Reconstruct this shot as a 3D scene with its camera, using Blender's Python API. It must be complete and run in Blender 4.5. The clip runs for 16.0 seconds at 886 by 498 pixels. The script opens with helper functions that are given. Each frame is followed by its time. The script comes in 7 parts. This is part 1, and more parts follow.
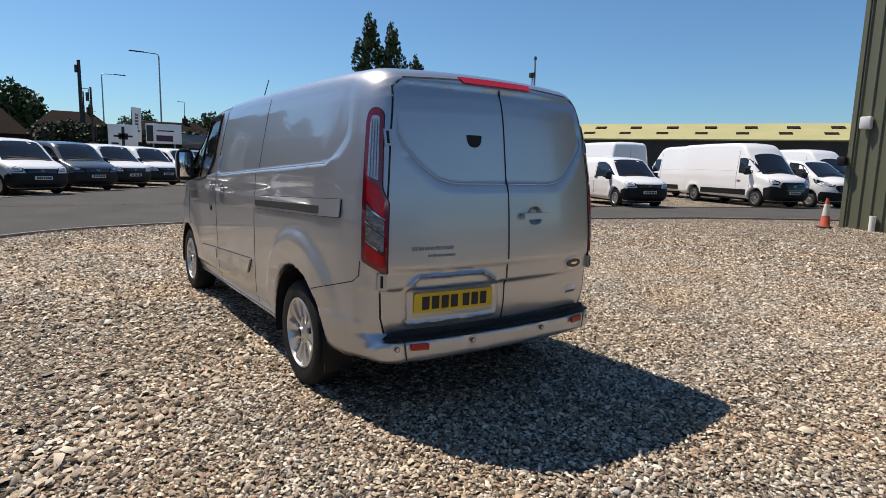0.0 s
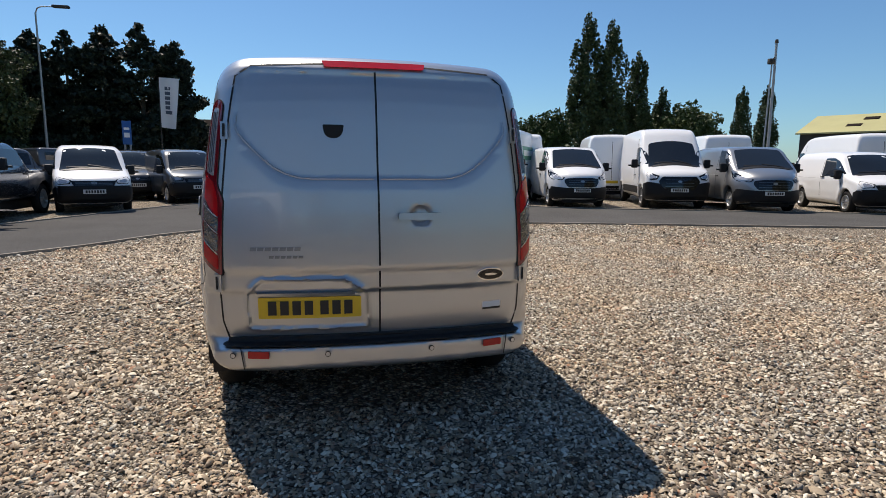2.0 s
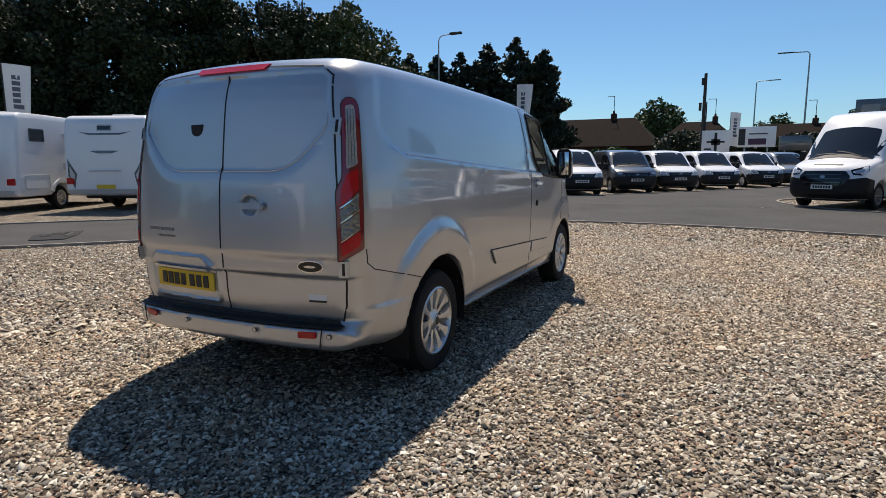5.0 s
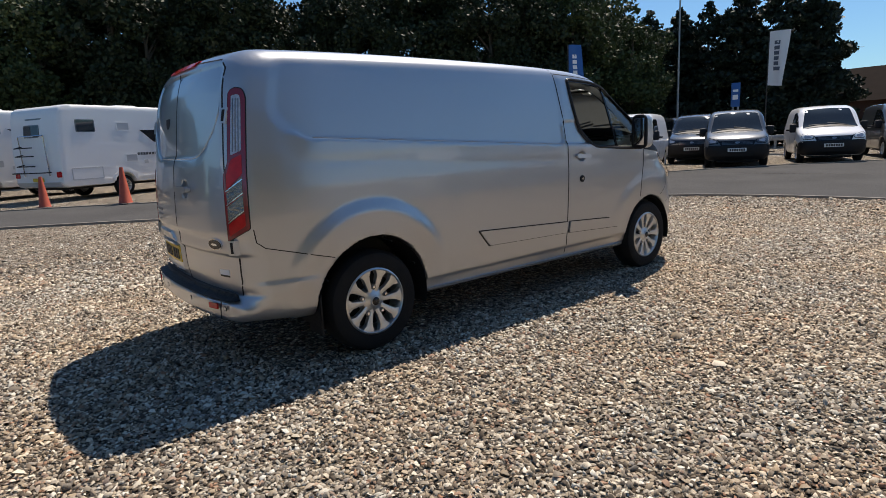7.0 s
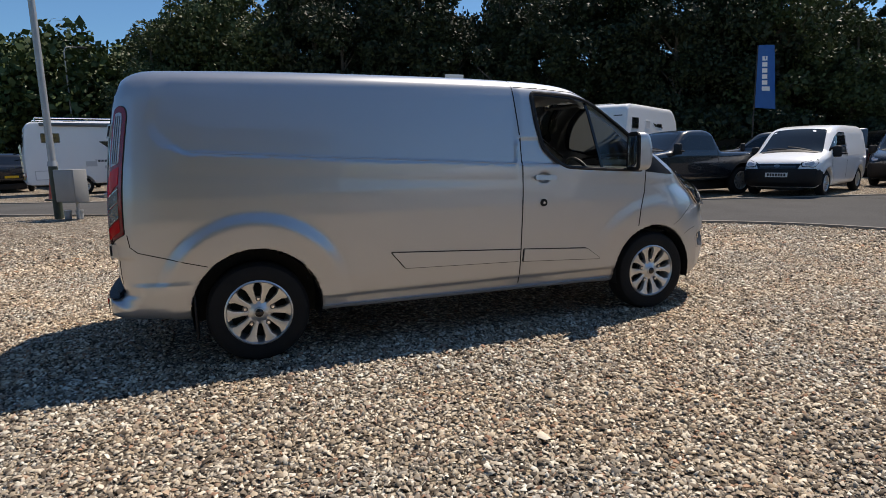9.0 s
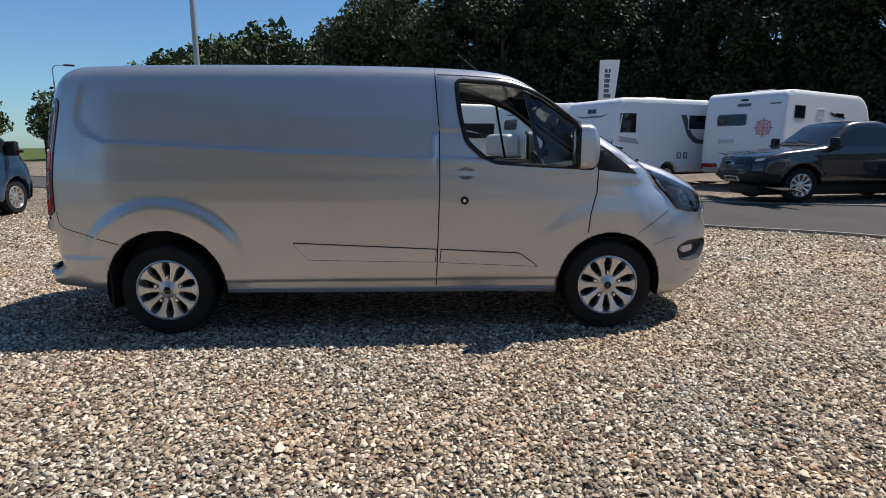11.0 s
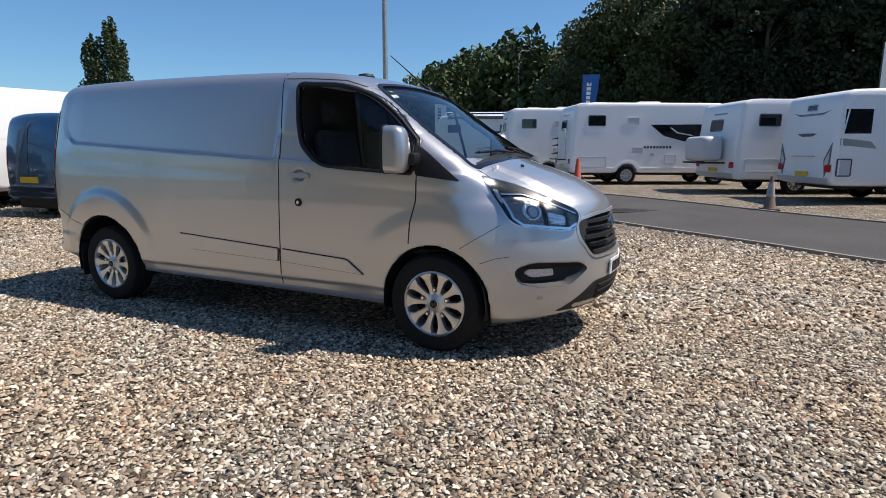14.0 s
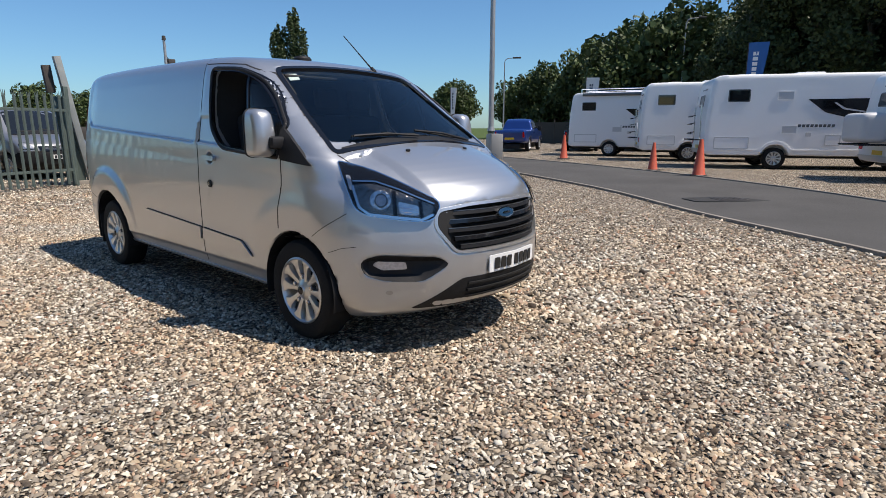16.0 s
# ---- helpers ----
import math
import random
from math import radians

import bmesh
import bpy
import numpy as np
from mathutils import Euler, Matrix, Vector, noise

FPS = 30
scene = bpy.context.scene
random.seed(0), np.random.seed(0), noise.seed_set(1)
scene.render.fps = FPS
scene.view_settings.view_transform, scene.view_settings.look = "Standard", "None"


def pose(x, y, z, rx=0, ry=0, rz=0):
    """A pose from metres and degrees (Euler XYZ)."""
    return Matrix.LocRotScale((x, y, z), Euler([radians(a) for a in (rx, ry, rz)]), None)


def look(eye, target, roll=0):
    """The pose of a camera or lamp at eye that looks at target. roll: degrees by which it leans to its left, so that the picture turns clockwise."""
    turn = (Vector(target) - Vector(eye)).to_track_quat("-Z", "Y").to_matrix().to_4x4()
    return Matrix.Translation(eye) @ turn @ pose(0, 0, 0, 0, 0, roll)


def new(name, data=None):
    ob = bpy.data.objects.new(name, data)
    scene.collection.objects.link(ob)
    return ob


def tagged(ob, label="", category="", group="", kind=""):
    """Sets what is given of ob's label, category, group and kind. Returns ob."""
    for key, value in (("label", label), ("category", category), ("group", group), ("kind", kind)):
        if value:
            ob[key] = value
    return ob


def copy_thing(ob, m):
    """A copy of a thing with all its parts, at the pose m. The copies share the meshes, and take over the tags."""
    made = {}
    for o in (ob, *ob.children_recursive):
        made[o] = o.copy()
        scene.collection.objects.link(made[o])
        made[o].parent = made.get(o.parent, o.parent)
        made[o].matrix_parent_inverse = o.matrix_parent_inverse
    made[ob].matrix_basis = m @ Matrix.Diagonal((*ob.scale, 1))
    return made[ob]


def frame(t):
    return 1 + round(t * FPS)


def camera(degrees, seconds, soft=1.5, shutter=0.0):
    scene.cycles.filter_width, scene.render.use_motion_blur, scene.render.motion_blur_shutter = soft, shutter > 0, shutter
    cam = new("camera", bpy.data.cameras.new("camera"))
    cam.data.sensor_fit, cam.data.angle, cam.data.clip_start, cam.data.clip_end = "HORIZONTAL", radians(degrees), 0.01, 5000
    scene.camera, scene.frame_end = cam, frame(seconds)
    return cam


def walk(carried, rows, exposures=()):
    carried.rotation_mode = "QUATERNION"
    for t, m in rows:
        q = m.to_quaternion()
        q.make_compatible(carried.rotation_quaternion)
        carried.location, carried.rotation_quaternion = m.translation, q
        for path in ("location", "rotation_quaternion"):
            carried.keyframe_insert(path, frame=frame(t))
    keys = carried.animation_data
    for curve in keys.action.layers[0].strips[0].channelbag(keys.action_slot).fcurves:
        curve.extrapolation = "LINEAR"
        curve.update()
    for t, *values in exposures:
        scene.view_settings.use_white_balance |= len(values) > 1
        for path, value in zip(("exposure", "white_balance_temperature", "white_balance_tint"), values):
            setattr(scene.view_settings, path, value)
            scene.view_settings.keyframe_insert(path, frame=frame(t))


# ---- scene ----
cam = camera(75.0, 16.0, 0.8)
PATH = [
    (0, (-2.255, -5.165, 1.447), (-1.125, -3.539, 1.161), 1.6),
    (0.5, (-1.758, -5.334, 1.436), (-0.794, -3.606, 1.15), 0.9),
    (1, (-1.284, -5.484, 1.442), (-0.493, -3.67, 1.151), 0.6),
    (1.5, (-0.788, -5.486, 1.443), (-0.174, -3.605, 1.146), 0.5),
    (2, (-0.3, -5.548, 1.414), (0.118, -3.613, 1.132), 0.4),
    (2.5, (0.173, -5.544, 1.421), (0.394, -3.58, 1.117), 0.5),
    (3, (0.705, -5.515, 1.4), (0.7, -3.538, 1.101), 0.3),
    (3.5, (1.18, -5.46, 1.398), (0.94, -3.498, 1.096), 0.4),
    (4, (1.666, -5.28, 1.409), (1.18, -3.365, 1.103), 0.1),
    (4.2, (1.861, -5.256, 1.382), (1.304, -3.359, 1.085), 0.1),
    (6.3, (3.659, -4.21, 1.39), (2.326, -2.759, 1.046), -2.1),
    (6.5, (3.807, -4.054, 1.38), (2.414, -2.663, 1.028), -2.4),
    (7, (4.157, -3.657, 1.377), (2.628, -2.42, 1.013), -2.8),
    (7.5, (4.375, -3.181, 1.398), (2.736, -2.094, 1.038), -2.8),
    (8, (4.637, -2.727, 1.408), (2.903, -1.789, 1.069), -2.4),
    (8.5, (4.809, -2.249, 1.403), (3.004, -1.449, 1.083), -1.8),
    (9, (4.999, -1.759, 1.39), (3.141, -1.09, 1.069), -1.3),
    (9.5, (5.122, -1.266, 1.365), (3.222, -0.732, 1.043), -0.9),
    (9.7, (5.136, -1.051, 1.356), (3.22, -0.576, 1.032), -0.7),
    (11.8, (5.164, 1.062, 1.407), (3.208, 0.874, 1.036), -0.3),
    (12, (5.108, 1.278, 1.392), (3.16, 1.027, 1.016), -0.3),
    (12.5, (4.959, 1.818, 1.411), (3.038, 1.412, 1.03), -0.4),
    (13, (4.816, 2.306, 1.432), (2.929, 1.754, 1.064), -0.4),
    (13.5, (4.588, 2.78, 1.423), (2.742, 2.095, 1.075), 0.0),
    (14, (4.365, 3.323, 1.384), (2.579, 2.49, 1.045), 0.1),
    (14.5, (4.063, 3.749, 1.403), (2.348, 2.79, 1.032), 0.0),
    (15, (3.782, 4.182, 1.415), (2.152, 3.095, 1.015), -0.1),
    (15.5, (3.477, 4.544, 1.416), (1.931, 3.343, 1.005), 0.0),
    (16, (3.098, 4.866, 1.418), (1.636, 3.565, 1.008), 0.0),
]
walk(cam, [(t, look(eye, target, roll)) for t, eye, target, roll in PATH], [(0, 0.12, 7000, 13), (4, 0.08, 7000, 13), (9.5, 0.06, 6950, 13), (12, 0.18, 6650, 13), (16, 0.2, 6700, 13)])

# ---- world, sun, exposure ----
SUN_EL = 59.0   # the sun's height in degrees
world = bpy.data.worlds.new("daylight")
scene.world = world
world.use_nodes = True
wn = world.node_tree.nodes
sky = wn.new("ShaderNodeTexSky")
sky.sky_type, sky.sun_disc = "NISHITA", False
to_sun = Vector((-0.41, 0.91, math.tan(radians(SUN_EL)))).normalized()
sky.sun_elevation, sky.sun_rotation = radians(SUN_EL), math.atan2(to_sun.x, to_sun.y)
sky.altitude, sky.air_density, sky.dust_density, sky.ozone_density = 50, 1.0, 0.4, 4.5
wn["Background"].inputs["Strength"].default_value = 0.104
clear = wn.new("ShaderNodeVectorMath")      # a clear, deep blue summer air
clear.operation = "MULTIPLY"
clear.inputs[1].default_value = (0.63, 0.90, 1.06)
world.node_tree.links.new(sky.outputs["Color"], clear.inputs[0])
world.node_tree.links.new(clear.outputs["Vector"], wn["Background"].inputs["Color"])
sun = new("sun", bpy.data.lights.new("sun", "SUN"))
sun.data.energy, sun.data.angle, sun.data.color = 5.0, radians(0.53), (1.0, 0.94, 0.86)
sun.matrix_world = look(to_sun * 40, (0, 0, 0))


# ---- materials ----
def mat(name, color, rough=0.5, metal=0.0, var=0.10, scale=6.0, bump=0.0, bscale=60.0, coat=0.0, spec=0.5, fine=0.0):
    """A Principled material with blotches and grain at two scales."""
    m = bpy.data.materials.new(name)
    m.use_nodes = True
    nt = m.node_tree
    p = nt.nodes["Principled BSDF"]
    p.inputs["Roughness"].default_value, p.inputs["Metallic"].default_value = rough, metal
    p.inputs["Coat Weight"].default_value, p.inputs["Coat Roughness"].default_value = coat, 0.03
    p.inputs["Specular IOR Level"].default_value = spec
    geo = nt.nodes.new("ShaderNodeNewGeometry")
    big, small = nt.nodes.new("ShaderNodeTexNoise"), nt.nodes.new("ShaderNodeTexNoise")
    big.inputs["Scale"].default_value, big.inputs["Detail"].default_value = scale, 4
    small.inputs["Scale"].default_value, small.inputs["Detail"].default_value = bscale, 3
    for n in (big, small):
        nt.links.new(geo.outputs["Position"], n.inputs["Vector"])
    add = nt.nodes.new("ShaderNodeMath")
    add.operation = "MULTIPLY_ADD"
    nt.links.new(small.outputs["Fac"], add.inputs[0])
    add.inputs[1].default_value = 0.5 + fine
    nt.links.new(big.outputs["Fac"], add.inputs[2])
    mix = nt.nodes.new("ShaderNodeMix")
    mix.data_type = "RGBA"
    c = Vector(color[:3])
    rng = nt.nodes.new("ShaderNodeMapRange")
    rng.inputs["From Min"].default_value, rng.inputs["From Max"].default_value = 0.35, 1.15
    nt.links.new(add.outputs[0], rng.inputs["Value"])
    nt.links.new(rng.outputs["Result"], mix.inputs["Factor"])
    mix.inputs["A"].default_value = (*(c * (1 - var)), 1)
    mix.inputs["B"].default_value = (*[min(v * (1 + var), 1) for v in c], 1)
    nt.links.new(mix.outputs["Result"], p.inputs["Base Color"])
    if bump:
        b = nt.nodes.new("ShaderNodeBump")
        b.inputs["Strength"].default_value, b.inputs["Distance"].default_value = bump, 0.01
        nt.links.new(small.outputs["Fac"], b.inputs["Height"])
        nt.links.new(b.outputs["Normal"], p.inputs["Normal"])
    return m


def glass(name, color, rough=0.0, ior=1.6):
    """Thin tinted pane: part see-through, part mirror by Fresnel gloss."""
    m = bpy.data.materials.new(name)
    m.use_nodes = True
    nt = m.node_tree
    out = nt.nodes["Material Output"]
    nt.nodes.remove(nt.nodes["Principled BSDF"])
    clear, gloss, mix, fr = (nt.nodes.new(k) for k in ("ShaderNodeBsdfTransparent", "ShaderNodeBsdfGlossy", "ShaderNodeMixShader", "ShaderNodeFresnel"))
    clear.inputs["Color"].default_value = (*color, 1)
    gloss.inputs["Roughness"].default_value = rough
    fr.inputs["IOR"].default_value = ior
    nt.links.new(fr.outputs["Fac"], mix.inputs["Fac"])
    nt.links.new(clear.outputs[0], mix.inputs[1])
    nt.links.new(gloss.outputs[0], mix.inputs[2])
    nt.links.new(mix.outputs[0], out.inputs["Surface"])
    return m


SILVER = mat("silver_metallic_paint", (0.485, 0.492, 0.50), 0.33, 0.72, 0.03, 1.5, coat=1.0, bscale=900)
GREY_PAINT = mat("grey_metallic_paint", (0.10, 0.105, 0.11), 0.30, 0.6, 0.04, 1.5, coat=1.0, bscale=900)
SILVER_GREY = mat("silver_grey_paint", (0.36, 0.36, 0.36), 0.3, 0.7, 0.04, 1.5, coat=1.0, bscale=900)
BLACK_PAINT = mat("black_paint", (0.012, 0.013, 0.016), 0.25, 0.0, 0.1, 1.5, coat=1.0)
BLUE_PAINT = mat("blue_metallic_paint", (0.03, 0.10, 0.20), 0.28, 0.55, 0.05, 1.5, coat=1.0)
TRUCK_BLUE = mat("bright_blue_paint", (0.012, 0.045, 0.21), 0.28, 0.3, 0.05, 1.5, coat=1.0)
WHITE = mat("white_paint", (0.86, 0.86, 0.85), 0.28, 0.0, 0.02, 1.2, coat=0.6)
CARAVAN_WHITE = mat("caravan_white", (0.84, 0.84, 0.83), 0.35, 0.0, 0.03, 0.8, coat=0.3)
CARAVAN_SHADE = mat("pale_grey_panel", (0.55, 0.55, 0.55), 0.4, 0.0, 0.04, 1.0)
PLASTIC = mat("black_plastic", (0.011, 0.011, 0.012), 0.55, 0.0, 0.2, 20, 0.15, 300, spec=0.3)
GLOSS_BLACK = mat("gloss_black", (0.008, 0.008, 0.009), 0.12, 0.0, 0.1, 3)
DARK_GLASS = mat("dark_tinted_glass", (0.012, 0.014, 0.016), 0.03, 0.0, 0.1, 2, spec=0.7)
RUBBER = mat("tyre_rubber", (0.009, 0.009, 0.009), 0.8, 0.0, 0.35, 14, 0.3, 120, spec=0.3)
ALLOY = mat("alloy_wheel", (0.62, 0.62, 0.61), 0.32, 0.85, 0.05, 10)
STEEL = mat("steel_wheel", (0.25, 0.25, 0.25), 0.45, 0.6, 0.1, 10)
FACETED = mat("faceted_reflector", (0.72, 0.70, 0.68), 0.16, 1.0, 0.15, 30, 1.0, 45)
LAMP_TRAY = mat("lamp_tray", (0.22, 0.215, 0.205), 0.20, 0.85, 0.45, 40, 0.7, 50)
CHROME = mat("chrome", (0.75, 0.75, 0.76), 0.10, 1.0, 0.03, 10)
# Near black for seams and rubber; also the shade painted behind the van's spokes.
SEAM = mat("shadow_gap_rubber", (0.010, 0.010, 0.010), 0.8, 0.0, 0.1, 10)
DARK_LENS = mat("dark_red_lens", (0.20, 0.004, 0.012), 0.08, 0.0, 0.15, 30, coat=1.0)
RED_LENS = mat("red_lens", (0.50, 0.006, 0.010), 0.14, 0.0, 0.15, 30, coat=0.25, spec=0.3)
CLEAR_LENS = mat("pale_lens", (0.50, 0.50, 0.52), 0.12, 0.35, 0.25, 60, coat=1.0)
AMBER = mat("amber_lens", (0.6, 0.18, 0.02), 0.12, 0.0, 0.1, 20, coat=1.0)
YELLOW_PLATE = mat("yellow_plate", (0.72, 0.47, 0.02), 0.35, 0.0, 0.04, 10)
WHITE_PLATE = mat("white_plate", (0.78, 0.78, 0.76), 0.35, 0.0, 0.04, 10)
INK = mat("black_ink", (0.015, 0.015, 0.015), 0.5, 0.0, 0.1, 10)
FABRIC = mat("seat_fabric", (0.03, 0.03, 0.033), 0.9, 0.0, 0.3, 30, 0.3, 300)
DASH = mat("dash_plastic", (0.022, 0.022, 0.024), 0.6, 0.0, 0.2, 20, 0.2, 400)
GLASS = glass("window_glass", (0.80, 0.86, 0.84))
SCREEN_GLASS = glass("windscreen_glass", (0.80, 0.88, 0.86))
LAMP_GLASS = glass("lamp_glass", (0.95, 0.95, 0.95), ior=1.3)


# ---- shape tools ----
def part(name, bm, material, parent=None, label="", smooth=35):
    """Links a bmesh or mesh as one object, under a thing or a part."""
    if isinstance(bm, bmesh.types.BMesh):
        me = bpy.data.meshes.new(name)
        if smooth:
            bmesh.ops.recalc_face_normals(bm, faces=bm.faces)
        bm.to_mesh(me)
        bm.free()
    else:
        me = bm
    me.materials.append(material)
    if smooth:
        me.shade_smooth()
        me.set_sharp_from_angle(angle=radians(smooth))
    ob = new(name, me)
    if parent is not None:
        ob.parent = parent
    return tagged(ob, label)


def thing(name, label, category, group="", at=None, kind=""):
    ob = tagged(new(name), label, category, group, kind)
    ob.empty_display_size = 0.2
    if at is not None:
        ob.matrix_world = at
    return ob


def box(lo, hi, bevel=0.0, bm=None, m=None, seg=2):
    bm2 = bmesh.new()
    bmesh.ops.create_cube(bm2, size=1)
    lo, hi = Vector(lo), Vector(hi)
    for v in bm2.verts:
        v.co = Vector([(lo[i] + hi[i]) / 2 + v.co[i] * (hi[i] - lo[i]) for i in range(3)])
    if bevel:
        bmesh.ops.bevel(bm2, geom=bm2.edges[:], offset=bevel, segments=seg, affect="EDGES", profile=0.5)
    if m is not None:
        bm2.transform(m)
    return merge(bm, bm2)


def merge(bm, bm2):
    if bm is None:
        return bm2
    me = bpy.data.meshes.new("tmp")
    bm2.to_mesh(me)
    bm2.free()
    bm.from_mesh(me)
    bpy.data.meshes.remove(me)
    return bm


def rod(a, b, r0, r1=None, n=10, bm=None, caps=True):
    """A tapered round bar from a to b."""
    bm = bm or bmesh.new()
    a, b = Vector(a), Vector(b)
    r1 = r0 if r1 is None else r1
    q = (b - a).to_track_quat("Z", "Y").to_matrix()
    rings = [[bm.verts.new(c + q @ Vector((r * math.cos(k * math.tau / n), r * math.sin(k * math.tau / n), 0))) for k in range(n)] for c, r in ((a, r0), (b, r1))]
    for k in range(n):
        bm.faces.new((rings[0][k], rings[0][(k + 1) % n], rings[1][(k + 1) % n], rings[1][k]))
    if caps:
        bm.faces.new(rings[0][::-1])
        bm.faces.new(rings[1])
    return bm


def tube(points, r, n=8, bm=None):
    for a, b in zip(points, points[1:]):
        bm = rod(a, b, r, r, n, bm)
    return bm


def lathe(profile, n=40, axis="X", bm=None):
    """Turns (radius, along) rows about an axis."""
    bm = bm or bmesh.new()
    rows = []
    for r, a in profile:
        row = []
        for k in range(n):
            c, s = math.cos(k * math.tau / n), math.sin(k * math.tau / n)
            row.append(bm.verts.new((a, r * c, r * s) if axis == "X" else (r * c, r * s, a)))
        rows.append(row)
    for p, q in zip(rows, rows[1:]):
        for k in range(n):
            bm.faces.new((p[k], p[(k + 1) % n], q[(k + 1) % n], q[k]))
    return bm


def prism(poly, lo, hi, axis="X", bm=None):
    """A flat outline given a thickness along an axis; poly in the other two axes, in order."""
    bm = bm or bmesh.new()
    put = {"X": lambda a, b, c: (c, a, b), "Y": lambda a, b, c: (a, c, b), "Z": lambda a, b, c: (a, b, c)}[axis]
    p = [bm.verts.new(put(a, b, lo)) for a, b in poly]
    q = [bm.verts.new(put(a, b, hi)) for a, b in poly]
    bm.faces.new(p[::-1])
    bm.faces.new(q)
    for k in range(len(p)):
        bm.faces.new((p[k], p[(k + 1) % len(p)], q[(k + 1) % len(p)], q[k]))
    return bm


def rounded(pts, n=5):
    """An outline whose corners (a, b, radius) are rounded off."""
    out = []
    for k, (a, b, *r) in enumerate(pts):
        r = r[0] if r else 0
        p, c, q = np.array(pts[k - 1][:2]), np.array((a, b)), np.array(pts[(k + 1) % len(pts)][:2])
        if r <= 0:
            out.append((a, b))
            continue
        u, v = p - c, q - c
        lu, lv = np.linalg.norm(u), np.linalg.norm(v)
        u, v = c + u / lu * min(r, lu * 0.49), c + v / lv * min(r, lv * 0.49)
        for s in np.linspace(0, 1, n):
            out.append(tuple((1 - s) ** 2 * u + 2 * s * (1 - s) * c + s * s * v))
    return out


def outline_distance(A, B, poly):
    """Signed distance to a closed outline, negative inside."""
    P = np.array(poly, np.float32)
    best, inside = np.full(np.broadcast(A, B).shape, 1e9, np.float32), np.zeros(np.broadcast(A, B).shape, bool)
    for (ax, ay), (bx, by) in zip(P, np.roll(P, -1, 0)):
        ex, ey = bx - ax, by - ay
        s = np.clip(((A - ax) * ex + (B - ay) * ey) / max(ex * ex + ey * ey, 1e-12), 0, 1)
        best = np.minimum(best, (A - ax - s * ex) ** 2 + (B - ay - s * ey) ** 2)
        hit = (ay > B) != (by > B)
        if abs(ey) > 1e-9:
            inside ^= hit & (A < ax + (B - ay) / ey * ex)
    return np.where(inside, -1, 1) * np.sqrt(best)


class Outline:
    """An outline's distance, kept as a table."""
    def __init__(self, poly, step=0.01, pad=0.5):
        P = np.array(poly)
        self.lo, self.step = P.min(0) - pad, step
        n = np.ceil((P.max(0) + pad - self.lo) / step).astype(int) + 1
        a, b = (self.lo[k] + step * np.arange(n[k]) for k in range(2))
        self.v = outline_distance(a[:, None], b[None, :], poly).astype(np.float32)

    def __call__(self, a, b):
        u = np.clip((a - self.lo[0]) / self.step, 0, self.v.shape[0] - 1.001)
        w = np.clip((b - self.lo[1]) / self.step, 0, self.v.shape[1] - 1.001)
        i, j = u.astype(np.int32), w.astype(np.int32)
        u, w = u - i, w - j
        v = self.v
        return (v[i, j] * (1 - u) + v[i + 1, j] * u) * (1 - w) + (v[i, j + 1] * (1 - u) + v[i + 1, j + 1] * u) * w


def ramp(a, b, x):
    t = np.clip((x - a) / (b - a), 0, 1)
    return t * t * (3 - 2 * t)


def soft_max(a, b, k):
    h = np.clip(0.5 + 0.5 * (a - b) / k, 0, 1)
    return b + (a - b) * h + k * h * (1 - h)


def skin(f, lo, hi, h):
    """The surface f = 0 as a mesh of quads (surface nets), its corners moved onto the surface."""
    ax = [np.arange(lo[k], hi[k] + h, h, dtype=np.float32) for k in range(3)]
    V = np.concatenate([np.asarray(f(ax[0][i:i + 8, None, None], ax[1][None, :, None], ax[2][None, None, :]), np.float32) for i in range(0, len(ax[0]), 8)], 0)
    S = V < 0
    n = np.array(V.shape) - 1
    cut = lambda A, o: A[o[0]:o[0] + n[0], o[1]:o[1] + n[1], o[2]:o[2] + n[2]]
    corner = [(i, j, k) for i in (0, 1) for j in (0, 1) for k in (0, 1)]
    tot = sum(cut(S, o).astype(np.int8) for o in corner)
    act = (tot > 0) & (tot < 8)
    ids = np.full(act.shape, -1, np.int64)
    cells = np.argwhere(act)
    ids[act] = np.arange(len(cells))
    acc, cnt = np.zeros((len(cells), 3)), np.zeros(len(cells))
    for a in corner:
        for d in range(3):
            if a[d]:
                continue
            b = tuple(a[k] + (k == d) for k in range(3))
            va, vb = V[tuple((cells + a).T)], V[tuple((cells + b).T)]
            x = (va < 0) != (vb < 0)
            t = np.where(x, va / np.where(x, va - vb, 1), 0)
            p = np.array(a, float)[None] + np.eye(3)[d][None] * t[:, None]
            acc[x] += p[x]
            cnt[x] += 1
    P = np.array([ax[k][0] for k in range(3)]) + h * (cells + acc / cnt[:, None])
    F = []
    for d in range(3):
        e, g = [k for k in range(3) if k != d]
        sl0 = [slice(1, -1)] * 3
        sl0[d] = slice(0, -1)
        sl1 = list(sl0)
        sl1[d] = slice(1, None)
        s0, s1 = S[tuple(sl0)], S[tuple(sl1)]
        loc = np.argwhere(s0 != s1)
        flip = s0[tuple(loc.T)]
        loc = loc + 1
        loc[:, d] -= 1
        q = []
        for de, dg in ((-1, -1), (0, -1), (0, 0), (-1, 0)):
            c = loc.copy()
            c[:, e] += de
            c[:, g] += dg
            q.append(ids[tuple(c.T)])
        q = np.stack(q, 1)
        flip = flip ^ (d == 1)
        q[~flip] = q[~flip][:, ::-1]
        F.append(q)
    F = np.concatenate(F)
    for _ in range(2):
        P = P - np.clip(f(*P.T)[:, None], -h, h) * slope(f, P) * 0.9
    me = bpy.data.meshes.new("skin")
    me.from_pydata(P.tolist(), [], F.tolist())
    return me


